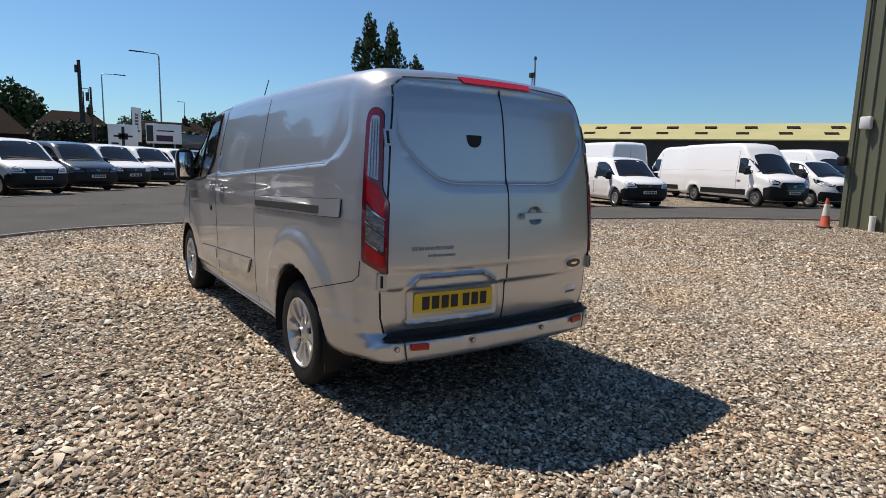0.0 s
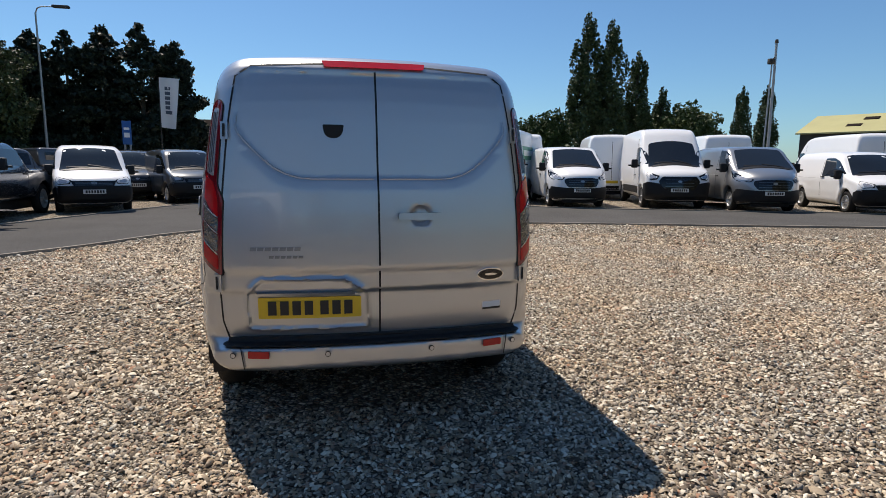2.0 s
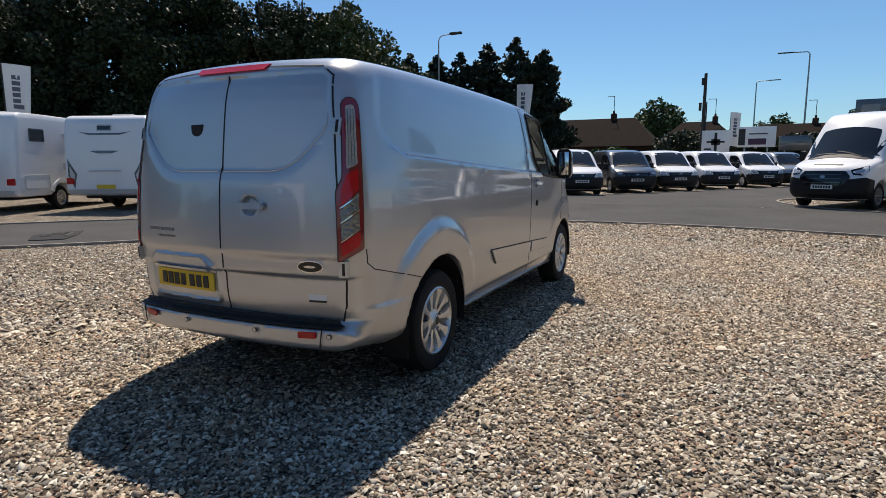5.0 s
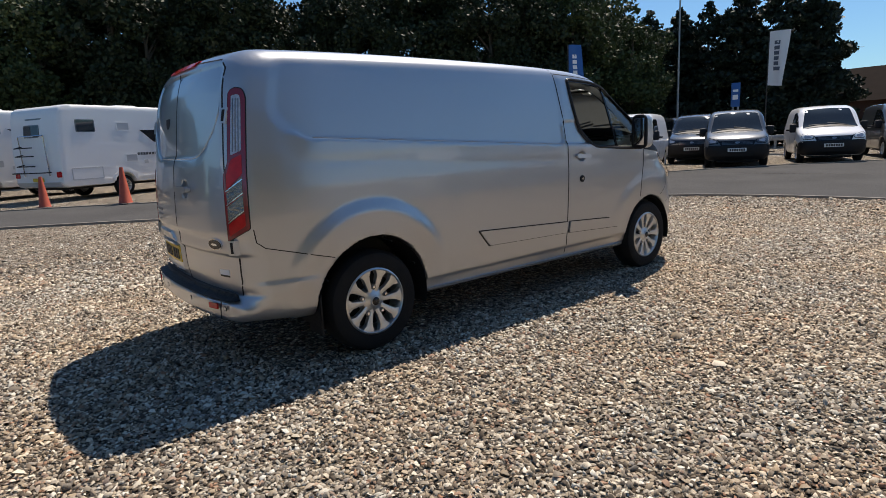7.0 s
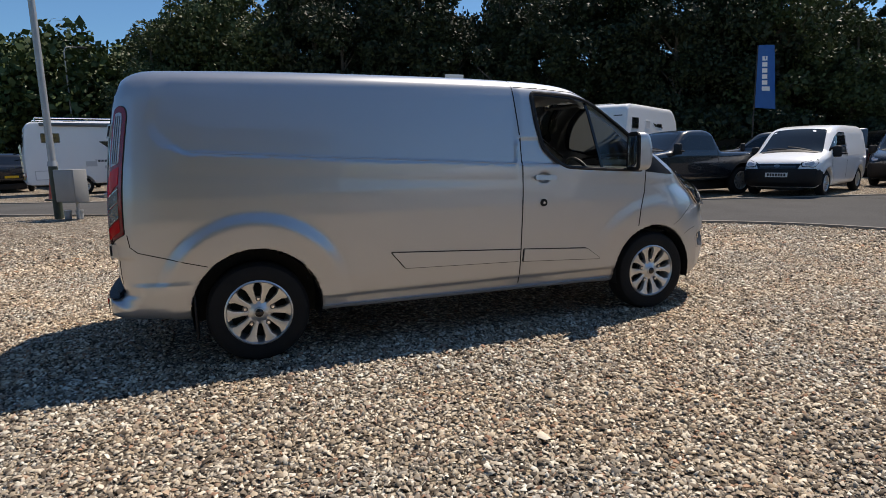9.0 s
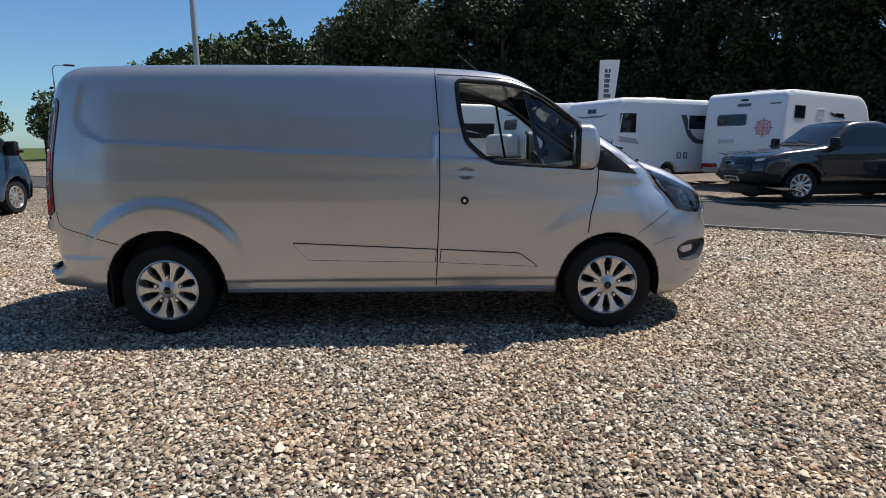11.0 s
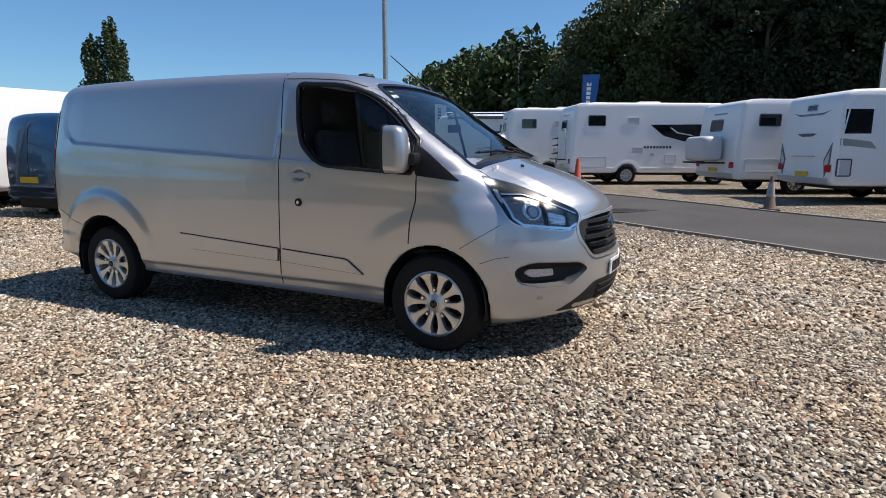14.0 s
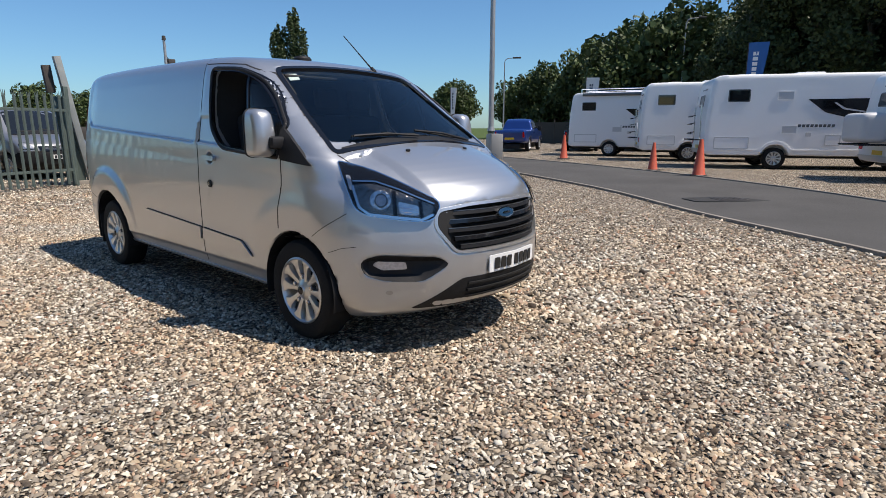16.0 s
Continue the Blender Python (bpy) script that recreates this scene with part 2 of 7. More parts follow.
def slope(f, P):
    e = 0.004
    g = np.stack([f(*(P + d).T) - f(*(P - d).T) for d in np.eye(3) * e], 1)
    return g / np.maximum(np.linalg.norm(g, axis=1, keepdims=True), 1e-6)


def onto(f, P, way):
    """Points moved along a direction until they meet the surface f = 0."""
    P, way = np.array(P, float), np.array(way, float) / np.linalg.norm(way)
    gone = np.zeros(len(P))
    for _ in range(70):
        step = np.clip(f(*P.T), -0.03, 0.5) * 0.8
        step = np.where(gone > 3.0, 0, step)
        gone += step
        P = P + step[:, None] * way
        if np.abs(step).max() < 3e-5:
            break
    return P


VIEWS = {  # name: (from a, b of the outline to a start point, direction)
    "right": (lambda a, b: (1.6, a, b), (-1, 0, 0)),
    "left": (lambda a, b: (-1.6, a, b), (1, 0, 0)),
    "rear": (lambda a, b: (a, -4.6, b), (0, 1, 0)),
    "front": (lambda a, b: (a, 4.6, b), (0, -1, 0)),
    "top": (lambda a, b: (a, b, 3.3), (0, 0, -1)),
    "rear_right": (lambda a, b: (2.6 - a * 0.7071, -2.6 - a * 0.7071, b), (-1, 1, 0)),
    "rear_left": (lambda a, b: (-2.6 + a * 0.7071, -2.6 - a * 0.7071, b), (1, 1, 0)),
    "front_right": (lambda a, b: (2.6 - a * 0.7071, 2.6 + a * 0.7071, b), (-1, -1, 0)),
    "front_left": (lambda a, b: (-2.6 + a * 0.7071, 2.6 + a * 0.7071, b), (1, -1, 0)),
}


def place(f, view, pts, off):
    start, way = VIEWS[view]
    P = np.array([start(a, b) for a, b in pts], float)
    if view in ("rear", "front"):
        P[:, 1] = np.sign(P[0, 1]) * 3.6
    return onto(f, P, way) - off * np.array(way, float) / np.linalg.norm(way)


def patch(f, view, poly, off=0.004, thick=0.01, cell=0.05, bm=None):
    """A plate that follows the surface, with the outline poly as seen along a view."""
    flat = bmesh.new()
    flat.faces.new([flat.verts.new((a, b, 0)) for a, b in poly])
    P = np.array(poly)
    lo, hi = P.min(0), P.max(0)
    for k in range(2):
        for c in np.arange(lo[k] + cell, hi[k] - cell * 0.3, cell):
            co, no = [0, 0, 0], [0, 0, 0]
            co[k], no[k] = c, 1
            bmesh.ops.bisect_plane(flat, geom=flat.verts[:] + flat.edges[:] + flat.faces[:], plane_co=co, plane_no=no)
    flat.verts.index_update()
    pts = [(v.co.x, v.co.y) for v in flat.verts]
    way = np.array(VIEWS[view][1], float)
    way /= np.linalg.norm(way)
    top = place(f, view, pts, off)
    low = top + way * thick
    out = bm or bmesh.new()
    tv, lv = [out.verts.new(p) for p in top], [out.verts.new(p) for p in low]
    for face in flat.faces:
        out.faces.new([tv[v.index] for v in face.verts])
    for e in flat.edges:
        if len(e.link_faces) == 1:
            i, j = e.verts[0].index, e.verts[1].index
            out.faces.new((tv[i], tv[j], lv[j], lv[i]))
    flat.free()
    return out


def dense(path, step):
    out = [tuple(path[0])]
    for p, q in zip(path, path[1:]):
        n = max(1, int(math.dist(p, q) / step + 0.5))
        out += [tuple(np.array(p) + (np.array(q) - np.array(p)) * k / n) for k in range(1, n + 1)]
    return out


def ribbon(f, view, path, width, off=0.0015, thick=0.004, step=0.04, closed=False, bm=None):
    """A strip of that width that follows the surface along a line."""
    path = dense(list(path) + ([path[0]] if closed else []), step)
    P = np.array(path)
    d = np.gradient(P, axis=0)
    if closed:
        d[0] = d[-1] = P[1] - P[-2]
    d /= np.maximum(np.linalg.norm(d, axis=1, keepdims=True), 1e-9)
    nrm = np.stack([-d[:, 1], d[:, 0]], 1)
    w = np.broadcast_to(np.asarray(width, float), (len(P),))[:, None] / 2
    way = np.array(VIEWS[view][1], float)
    way /= np.linalg.norm(way)
    A, B = place(f, view, P + nrm * w, off), place(f, view, P - nrm * w, off)
    out = bm or bmesh.new()
    rows = [[out.verts.new(p) for p in R] for R in (A + way * thick, A, B, B + way * thick)]
    for r, s in zip(rows, rows[1:]):
        for k in range(len(P) - 1):
            out.faces.new((r[k], r[k + 1], s[k + 1], s[k]))
    return out


def gz(x, y):
    """Height of the ground: level by the van, rising gently away from it."""
    return 0.015 * np.clip(np.hypot(x, y) - 4.5, 0, 9.5)


def stand(x, y, heading_x=0.0, heading_y=1.0, z=0.0):
    """The pose of a thing on the ground whose front points along the heading."""
    return pose(x, y, float(gz(x, y)) + z, 0, 0, math.degrees(math.atan2(-heading_x, heading_y)))


# ---- the silver panel van ----
def panel_van_field(fine=True, hollow=True):
    """Distance field of the mid-size panel van: long wheelbase, low roof."""
    sil = Outline(rounded([
        (-2.30, 0.32, .1), (-2.58, 0.345, .03), (-2.648, 0.385, .02), (-2.648, 0.505, .012), (-2.575, 0.515, .015), (-2.60, 0.62, .05),
        (-2.605, 0.90, .15), (-2.585, 1.25, .3), (-2.50, 1.87, .22), (-2.36, 1.995, .14), (-1.4, 2.014, .6), (0.1, 2.000, .6), (0.80, 1.965, .35),
        (1.05, 1.895, .15), (1.93, 1.315, .06), (2.33, 1.20, .2), (2.585, 1.065, .12), (2.655, 0.93, .1), (2.70, 0.72, .12), (2.705, 0.52, .1),
        (2.66, 0.33, .08), (2.45, 0.25, .1), (2.1, 0.27, .1), (1.2, 0.292, .1), (-1.2, 0.306, .1)]))
    zs = [0.2, 0.30, 0.345, 0.40, 0.55, 0.75, 1.0, 1.15, 1.25, 1.35, 1.6, 1.8, 1.9, 2.05]
    ws = [0.88, 0.905, 0.925, 0.938, 0.948, 0.953, 0.957, 0.953, 0.944, 0.931, 0.886, 0.846, 0.820, 0.770]
    side_panel = Outline(rounded([(-2.13, 1.865, .05), (-2.20, 1.60, .05), (-2.05, 1.447, .04), (0.325, 1.315, .05), (0.35, 1.865, .03)]), pad=0.3)
    rear_panel = Outline(rounded([(-0.665, 1.88, .05), (-0.70, 1.58, .1), (-0.47, 1.352, .12), (0.47, 1.352, .12), (0.70, 1.58, .1), (0.665, 1.88, .05)]), pad=0.3)
    plate_panel = Outline(rounded([(-0.67, 0.765, .02), (-0.60, 0.845, .03), (-0.175, 0.845, .03), (-0.055, 0.765, .02), (-0.055, 0.575, .03), (-0.66, 0.575, .03)]), pad=0.3)
    win = Outline(side_window(0.0), pad=0.3)
    screen = Outline(screen_outline(-0.015), pad=0.3)
    bay = Outline(rounded([(0.42, 0.75, .05), (0.42, 1.93, .1), (0.95, 1.90, .2), (1.90, 1.28, .05), (1.90, 0.75, .05)]), pad=0.3)
    grille_hole = Outline(rounded(GRILLE), pad=0.3)
    fog_hole = Outline(rounded(FOG), pad=0.3)

    def f(x, y, z):
        x, y, z = (np.asarray(v, np.float32) for v in (x, y, z))
        ax = np.abs(x)
        low = ramp(1.35, 1.05, z)
        k = 0.16 + 0.23 * low
        lean = k * np.where(y > 0.6, np.clip((y - 0.6) / 0.9, 0, 1), 0) * ax ** 2 * (1 + (0.35 + 0.60 * low) * ax ** 2)
        tail = np.where(y < -1.8, np.clip((-1.8 - y) / 0.6, 0, 1), 0) * 0.075 * ax ** 2 * (1 + ax ** 2)
        crown = 0.045 * ax ** 2 * ramp(1.3, 1.9, z) + 0.075 * ax ** 2 * ramp(1.75, 2.05, y)
        yy, zz = y + lean - tail, z + crown
        d = sil(yy, zz)
        if fine:
            rear = (y < -2.2)
            rp = rear_panel(x, z)
            d = d + np.where(rear, (0.009 * (1 - np.clip((rp + 0.004) / 0.014, 0, 1)) + 0.010 * (1 - np.clip((rp + 0.004) / np.where(z < 1.5, 0.06, 0.03), 0, 1))) * (rp < 0.1), 0)
            d = d + np.where(rear, 0.026 * (1 - ramp(0.044, 0.058, np.hypot(x - 0.222, z - 1.160))), 0)
            d = d + np.where(rear & (z < 1.1), 0.022 * (1 - ramp(0.76, 0.79, z)) * ramp(0.50, 0.53, z) + 0.012 * (1 - ramp(0.86, 0.90, z)), 0)
            pp = plate_panel(x, z)
            d = d - np.where(rear, 0.020 * np.clip((0.012 - np.abs(pp)) / 0.012, 0, 1), 0)
            # bonnet edges, nose creases
            bon = (y > 1.95) & (z > 0.9)
            d = d + np.where(bon, 0.018 * np.clip((ax - 0.50) / 0.06, 0, 1) * (1 - np.clip((ax - 0.62) / 0.15, 0, 1)), 0)
            gh = grille_hole(x, z)
            d = np.where(y > 2.2, soft_max(d, -(np.maximum(gh, np.abs(y - 2.66) - 0.10) + 0.0), 0.015), d)
            fh = fog_hole(ax, z)
            d = np.where(y > 1.9, d + 0.07 * (1 - ramp(-0.035, 0.004, fh)), d)
        w = np.interp(z, zs, ws).astype(np.float32)
        w = w - 0.075 * ramp(-1.9, -2.7, y) - 0.018 * ramp(-2.2, -2.5, y) - 0.05 * ramp(1.7, 2.7, y)
        # front pillars lean in
        for yc, zc, r0 in ((-1.65, 0.42, 0.0), (1.65, 0.40, -0.03)):
            r = np.hypot((y - yc) / 1.04, z - zc)
            w = w + (0.030 if yc < 0 else 0.012) * (0.25 + 0.75 * ramp(0.50, 0.85, z)) * (1 - ramp(0.535 + r0, (0.635 if yc < 0 else 0.66) + r0, r)) * ramp(0.30, 0.42, z)
        w = w + 0.009 * (1 - ramp(0.585, 0.610, z)) * ramp(-1.98, -2.12, y) * ramp(0.42, 0.55, z)
        if fine:
            sp = side_panel(y, z)
            low = ramp(1.50, 1.46, z)
            w = w - 0.010 * (1 - np.clip((sp + 0.003) / (0.065 - 0.051 * low), 0, 1))
            w = w + 0.011 * low * np.clip((sp - 0.002) / 0.012, 0, 1) * (1 - np.clip((sp - 0.014) / 0.13, 0, 1)) * ramp(0.36, 0.34, y) * ramp(-2.25, -2.0, y)
            for yc, zc, at in ((0.565, 1.197, 0), (0.19, 1.19, -1)):
                w = w - np.where((at == 0) | (x < 0), 0.024 * (1 - ramp(0.040, 0.055, np.hypot(y - yc, (z - zc) * 1.25))), 0)
            front = (y > 0.35) & (z < 1.5)
            line = 1.315 - (y - 0.325) * 0.055
            w = w - np.where(front, (0.018 * np.clip((z - line + 0.005) / 0.014, 0, 1) - 0.011 * np.clip((z - line + 0.135) / 0.13, 0, 1)) * np.clip((y - 0.35) / 0.02, 0, 1) * (1 - np.clip((y - 1.9) / 0.3, 0, 1)), 0)
            w = w - 0.012 * (1 - ramp(0.395, 0.43, z)) * (np.abs(y) < 1.35)
        d = soft_max(d, ax - w, 0.13 - 0.105 * ramp(0.75, 0.45, z) * ramp(1.45, 1.2, np.abs(y)))
        for yc, zc, r in ((-1.645, 0.365, 0.432), (1.655, 0.36, 0.392)):
            arch = np.maximum(np.hypot(y - yc, z - zc) - r, 0.60 - ax)
            d = np.maximum(d, -arch)
        if hollow:
            inner = np.maximum(np.maximum(d + 0.05, bay(yy, z)), ax - 0.86)
            hole = np.maximum(win(y, z), 0.55 - ax)
            hole = np.minimum(hole, np.maximum(screen(x, yy), np.maximum(1.2 - z, 0.0 - 1)))
            d = np.maximum(d, -np.minimum(inner, np.where(d > -0.09, hole, 1)))
        return d
    return f


GRILLE = [(-0.515, 0.925, .04), (-0.545, 0.83, .05), (-0.44, 0.665, .05), (0.44, 0.665, .05), (0.545, 0.83, .05), (0.515, 0.925, .04), (0.30, 0.955, .1), (-0.30, 0.955, .1)]
FOG = [(0.48, 0.60, .03), (0.545, 0.645, .03), (0.80, 0.662, .04), (0.865, 0.62, .04), (0.85, 0.53, .03), (0.79, 0.50, .04), (0.62, 0.495, .04)]
HEADLIGHT = [(0.805, 1.215, .012), (0.865, 1.06, .05), (0.92, 0.94, .03), (0.99, 0.90, .06), (1.33, 0.862, .05), (1.405, 0.885, .03), (1.435, 0.955, .02), (1.415, 0.99, .03), (1.20, 1.09, .2), (1.00, 1.17, .2)]


def side_window(grow):
    return rounded([(0.50, 1.862, .05), (0.90, 1.835, .1), (1.12, 1.765, .1), (1.33, 1.615, .1), (1.52, 1.435, .03), (1.50, 1.225, .02), (1.04, 1.25, .1), (0.74, 1.272, .08), (0.575, 1.42, .05), (0.525, 1.60, .1)])


def screen_outline(grow):
    g = grow
    return rounded([(-0.66 - g, 1.045 - g, .08), (0.66 + g, 1.045 - g, .08), (0.735 + g, 1.50, .2), (0.79 + g, 1.90 + g, .05), (0.4, 1.93 + g, .1), (-0.4, 1.93 + g, .1), (-0.79 - g, 1.90 + g, .05), (-0.735 - g, 1.50, .2)])


def wheel(parent, x, y, r=0.345, side=1, spokes=10, alloy=True, rim_r=0.222, width=0.215, z=None, detail=True):
    """A road wheel: tyre, rim, spokes and cap. side: +1 faces +x."""
    w = part("wheel", lathe([(rim_r * 1.02, -width / 2 + .015), (r * 0.86, -width / 2), (r - .02, -width / 2 + .012), (r, -width / 2 + .045), (r, width / 2 - .045), (r - .02, width / 2 - .012),
                             (r * 0.86, width / 2), (rim_r * 1.04, width / 2 - .012), (rim_r * 1.0, width / 2 - .04)], 48 if detail else 24), RUBBER, parent, "black rubber tyre")
    w.name = "tyre"
    w.matrix_local = pose(x, y, z if z is not None else r, 0, 0, 0 if side > 0 else 180)
    o = width / 2
    metal = ALLOY if alloy else STEEL
    rim = part("rim", lathe([(rim_r * 1.02, o - .03), (rim_r * 1.03, o - .012), (rim_r * 0.985, o - .006), (rim_r * 0.95, o - .016), (rim_r * 0.93, o - .05), (rim_r * 0.86, o - .12)], 48 if detail else 24), metal, w)
    # Near-black disc on detailed wheels: shade behind the spokes put into its colour.
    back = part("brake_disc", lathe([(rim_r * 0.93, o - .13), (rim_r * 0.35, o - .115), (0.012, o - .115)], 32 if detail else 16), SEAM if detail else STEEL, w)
    hub = part("hub", lathe([(rim_r * 0.44, o - .09), (rim_r * 0.36, o - .040), (rim_r * 0.26, o - .032), (rim_r * 0.17, o - .022), (rim_r * 0.15, o - .012), (rim_r * 0.1, o - .009), (0.001, o - .009)], 30 if detail else 14), metal, w)
    rows = [(0.070, 0.26, .034), (0.072, 0.52, .026), (0.105, 0.78, .018), (0.235, 0.975, .013)]      # half width, radius, depth
    bm = bmesh.new()
    for k in range(1 if detail else spokes):
        q = Matrix.Rotation(math.tau * (k + 0.5) / spokes, 4, "X")
        ring = []
        for hw_, rr, dp in rows:
            a, rr = hw_ * rim_r, rr * rim_r
            ring.append([bm.verts.new(q @ Vector(c)) for c in ((o - dp - .035, -a * 1.25, rr), (o - dp - .005, -a, rr), (o - dp, 0, rr), (o - dp - .005, a, rr), (o - dp - .035, a * 1.25, rr))])
        for c, e in zip(ring, ring[1:]):
            for i in range(4):
                bm.faces.new((c[i], c[i + 1], e[i + 1], e[i]))
    first = part("spoke" if detail else "spokes", bm, metal, w)
    if detail:
        for k in range(1, spokes):
            sp = new("spoke", first.data)
            sp.parent, sp.matrix_local = w, Matrix.Rotation(math.tau * k / spokes, 4, "X")
        for k in range(5):
            a = math.tau * (k + 0.25) / 5
            c, e = rim_r * 0.43 * math.cos(a), rim_r * 0.43 * math.sin(a)
            part("nut_pocket", rod((o - .06, c, e), (o - .032, c, e), 0.021, 0.019, 12), GREY_PAINT, w)
            part("wheel_nut", rod((o - .045, c, e), (o - .022, c, e), 0.012, 0.010, 6), CHROME, w)
        part("hub_cap", lathe([(rim_r * 0.13, o - .01), (rim_r * 0.10, o - .005), (0.001, o - .004)], 20), GLOSS_BLACK, w)
    return w


def plate(f, view, cx, z, parent, material, off=0.006, w=0.52, h=0.111, bars=7):
    """A number plate whose characters are plain bars."""
    p = part("number_plate", patch(f, view, rounded([(cx - w / 2, z - h / 2, .01), (cx + w / 2, z - h / 2, .01), (cx + w / 2, z + h / 2, .01), (cx - w / 2, z + h / 2, .01)]), off, 0.008, 0.26), material, parent)
    step = w * 0.82 / bars
    for k in range(bars):
        a = cx - w * 0.41 + k * step + (0.012 if k > 3 else -0.006)
        bm = patch(f, view, [(a + step * .12, z - h * .33), (a + step * .82, z - h * .33), (a + step * .82, z + h * .33), (a + step * .12, z + h * .33)], off + 0.003, 0.004, 0.3)
        part("plate_bar", bm, INK, p, smooth=0)
    return p


def oval(cx, cz, a, b, n=24):
    return [(cx + a * math.cos(k * math.tau / n), cz + b * math.sin(k * math.tau / n)) for k in range(n)]


def sides(fn):
    for view, sg in (("right", 1), ("left", -1)):
        fn(view, sg)


def build_main_van():
    van = thing("panel_van", "silver metallic panel van with side trims parked on gravel", "van", "", pose(0, 0, 0))
    f = panel_van_field(True, True)
    solid = panel_van_field(True, False)
    plain = panel_van_field(False, False)
    part("body", skin(f, (-1.04, -2.72, 0.2), (1.04, 2.76, 2.07), 0.0148), SILVER, van, "silver metallic paint", smooth=50)
    # wheels, arch liners, mud flaps
    for y, r in ((-1.65, 0.445), (1.65, 0.405)):
        for sg in (1, -1):
            wheel(van, sg * 0.835, y, 0.345, sg)
            bm = bmesh.new()
            n, rows = 20, []
            for k in range(n + 1):
                a = math.pi * (k / n * 1.16 - 0.08)
                rows.append([bm.verts.new((sg * xx, y + (r - .02) * math.cos(a), 0.362 + (r - .02) * math.sin(a))) for xx in (0.635, 0.948)])
            for p, q in zip(rows, rows[1:]):
                bm.faces.new((p[0], p[1], q[1], q[0]))
            fan = [v[0] for v in rows]
            bm.faces.new(fan)
            liner = part("arch_liner", bm, PLASTIC, van)
            for k in range(3, 18, 2):
                a = math.pi * k / 20
                q = Vector((0, math.cos(a), math.sin(a))) * (r - .028)
                part("liner_rib", rod((sg * 0.66, y + q.y, 0.362 + q.z), (sg * 0.93, y + q.y + (.03 if k % 4 == 1 else -.03), 0.362 + q.z), .006, .006, 6), SEAM, liner)
    for sg in (1, -1):
        part("mud_flap", box((sg * 0.84 - 0.09, -2.06, 0.20), (sg * 0.84 + 0.09, -2.045, 0.52), .004), PLASTIC, van)
    part("axle", rod((-0.8, -1.65, 0.34), (0.8, -1.65, 0.34), 0.06), PLASTIC, van)
    part("exhaust", tube([(0.45, 0.3, 0.27), (0.45, -1.2, 0.27), (-0.50, -2.2, 0.31), (-0.55, -2.46, 0.335)], 0.026), PLASTIC, van)
    part("underbody", box((-0.62, -2.25, 0.30), (0.62, 2.35, 0.40), .04), PLASTIC, van)

    # sides
    def side(view, sg):
        if sg < 0:
            part("side_window", patch(plain, view, side_window(0), -0.016, 0.004, 0.08), GLASS, van, "clear door glass")
        else:   # the driver's window is wound down
            part("quarter_window", patch(plain, view, rounded([(1.01, 1.80, .01), (1.12, 1.765, .1), (1.33, 1.615, .1), (1.52, 1.435, .03), (1.50, 1.225, .02), (1.115, 1.245, .01)]), -0.016, 0.004, 0.08), GLASS, van, "fixed quarter glass")
            part("door_top", patch(plain, view, [(0.60, 1.262), (0.78, 1.235), (1.10, 1.215), (1.10, 1.262), (0.76, 1.285)], -0.03, 0.03, 0.08), PLASTIC, van)
        part("window_seal", ribbon(plain, view, side_window(0), 0.034, 0.006, 0.03, 0.03, True), GLOSS_BLACK, van)
        part("window_seal", tube([tuple(q) for q in place(plain, view, dense(side_window(0) + side_window(0)[:1], 0.03), 0.0)], 0.015, 8), PLASTIC, van)
        part("window_bar", ribbon(plain, view, [(1.00, 1.80), (1.115, 1.26)], 0.022, -0.008, 0.012), GLOSS_BLACK, van)
        part("mirror_quarter", patch(plain, view, rounded([(1.50, 1.43, .02), (1.60, 1.37, .05), (1.84, 1.182, .02), (1.53, 1.215, .02)]), 0.014, 0.03, 0.06), PLASTIC, van)
        part("pressed_edge", tube([tuple(q) for q in place(solid, view, dense([(-2.0, 1.444), (0.325, 1.314)], 0.06), 0.004)], 0.0035, 8), SILVER, van)
        part("pressed_edge", tube([tuple(q) for q in place(solid, view, dense([(0.40, 1.309), (0.74, 1.290)], 0.06), -0.001)], 0.004, 8), SILVER, van)
        # shut lines
        door = [(0.345, 1.935), (0.375, 1.5), (0.375, 1.1), (0.36, 0.7), (0.345, 0.36)]
        part("door_gap", ribbon(solid, view, door, 0.009, 0.0012), SEAM, van)
        part("door_gap", ribbon(solid, view, [(1.535, 1.19), (1.53, 1.05), (1.49, 0.90), (1.475, 0.755)], 0.009, 0.0012), SEAM, van)
        part("door_gap", ribbon(solid, view, [(1.535, 1.19), (1.545, 1.36), (1.47, 1.495), (1.33, 1.65), (1.12, 1.80), (0.9, 1.87), (0.6, 1.895), (0.365, 1.905)], 0.007, 0.0012), SEAM, van)
        part("bumper_gap", ribbon(solid, view, [(-2.415, 0.93), (-2.405, 0.85), (-2.36, 0.812), (-1.95, 0.70)], 0.006, 0.0012), SEAM, van)
        part("bumper_gap", ribbon(solid, view, [(1.985, 0.655), (2.08, 0.690), (2.17, 0.705)], 0.0035, 0.0012), SEAM, van)
        part("wing_gap", ribbon(solid, view, [(1.85, 0.745), (1.95, 0.81), (2.10, 0.905)], 0.004, 0.0012), SEAM, van)
        part("sill_trim", ribbon(solid, view, [(-1.20, 0.333), (1.24, 0.312)], 0.020, 0.014, 0.018), SILVER, van)
        # rubbing strips
        rear_strip = rounded([(-0.70, 0.693, .004), (-0.60, 0.571, .01), (0.335, 0.545, .004), (0.345, 0.637, .004)])
        front_strip = rounded([(0.385, 0.636, .004), (0.375, 0.542, .004), (1.10, 0.505, .004), (0.965, 0.602, .02)])
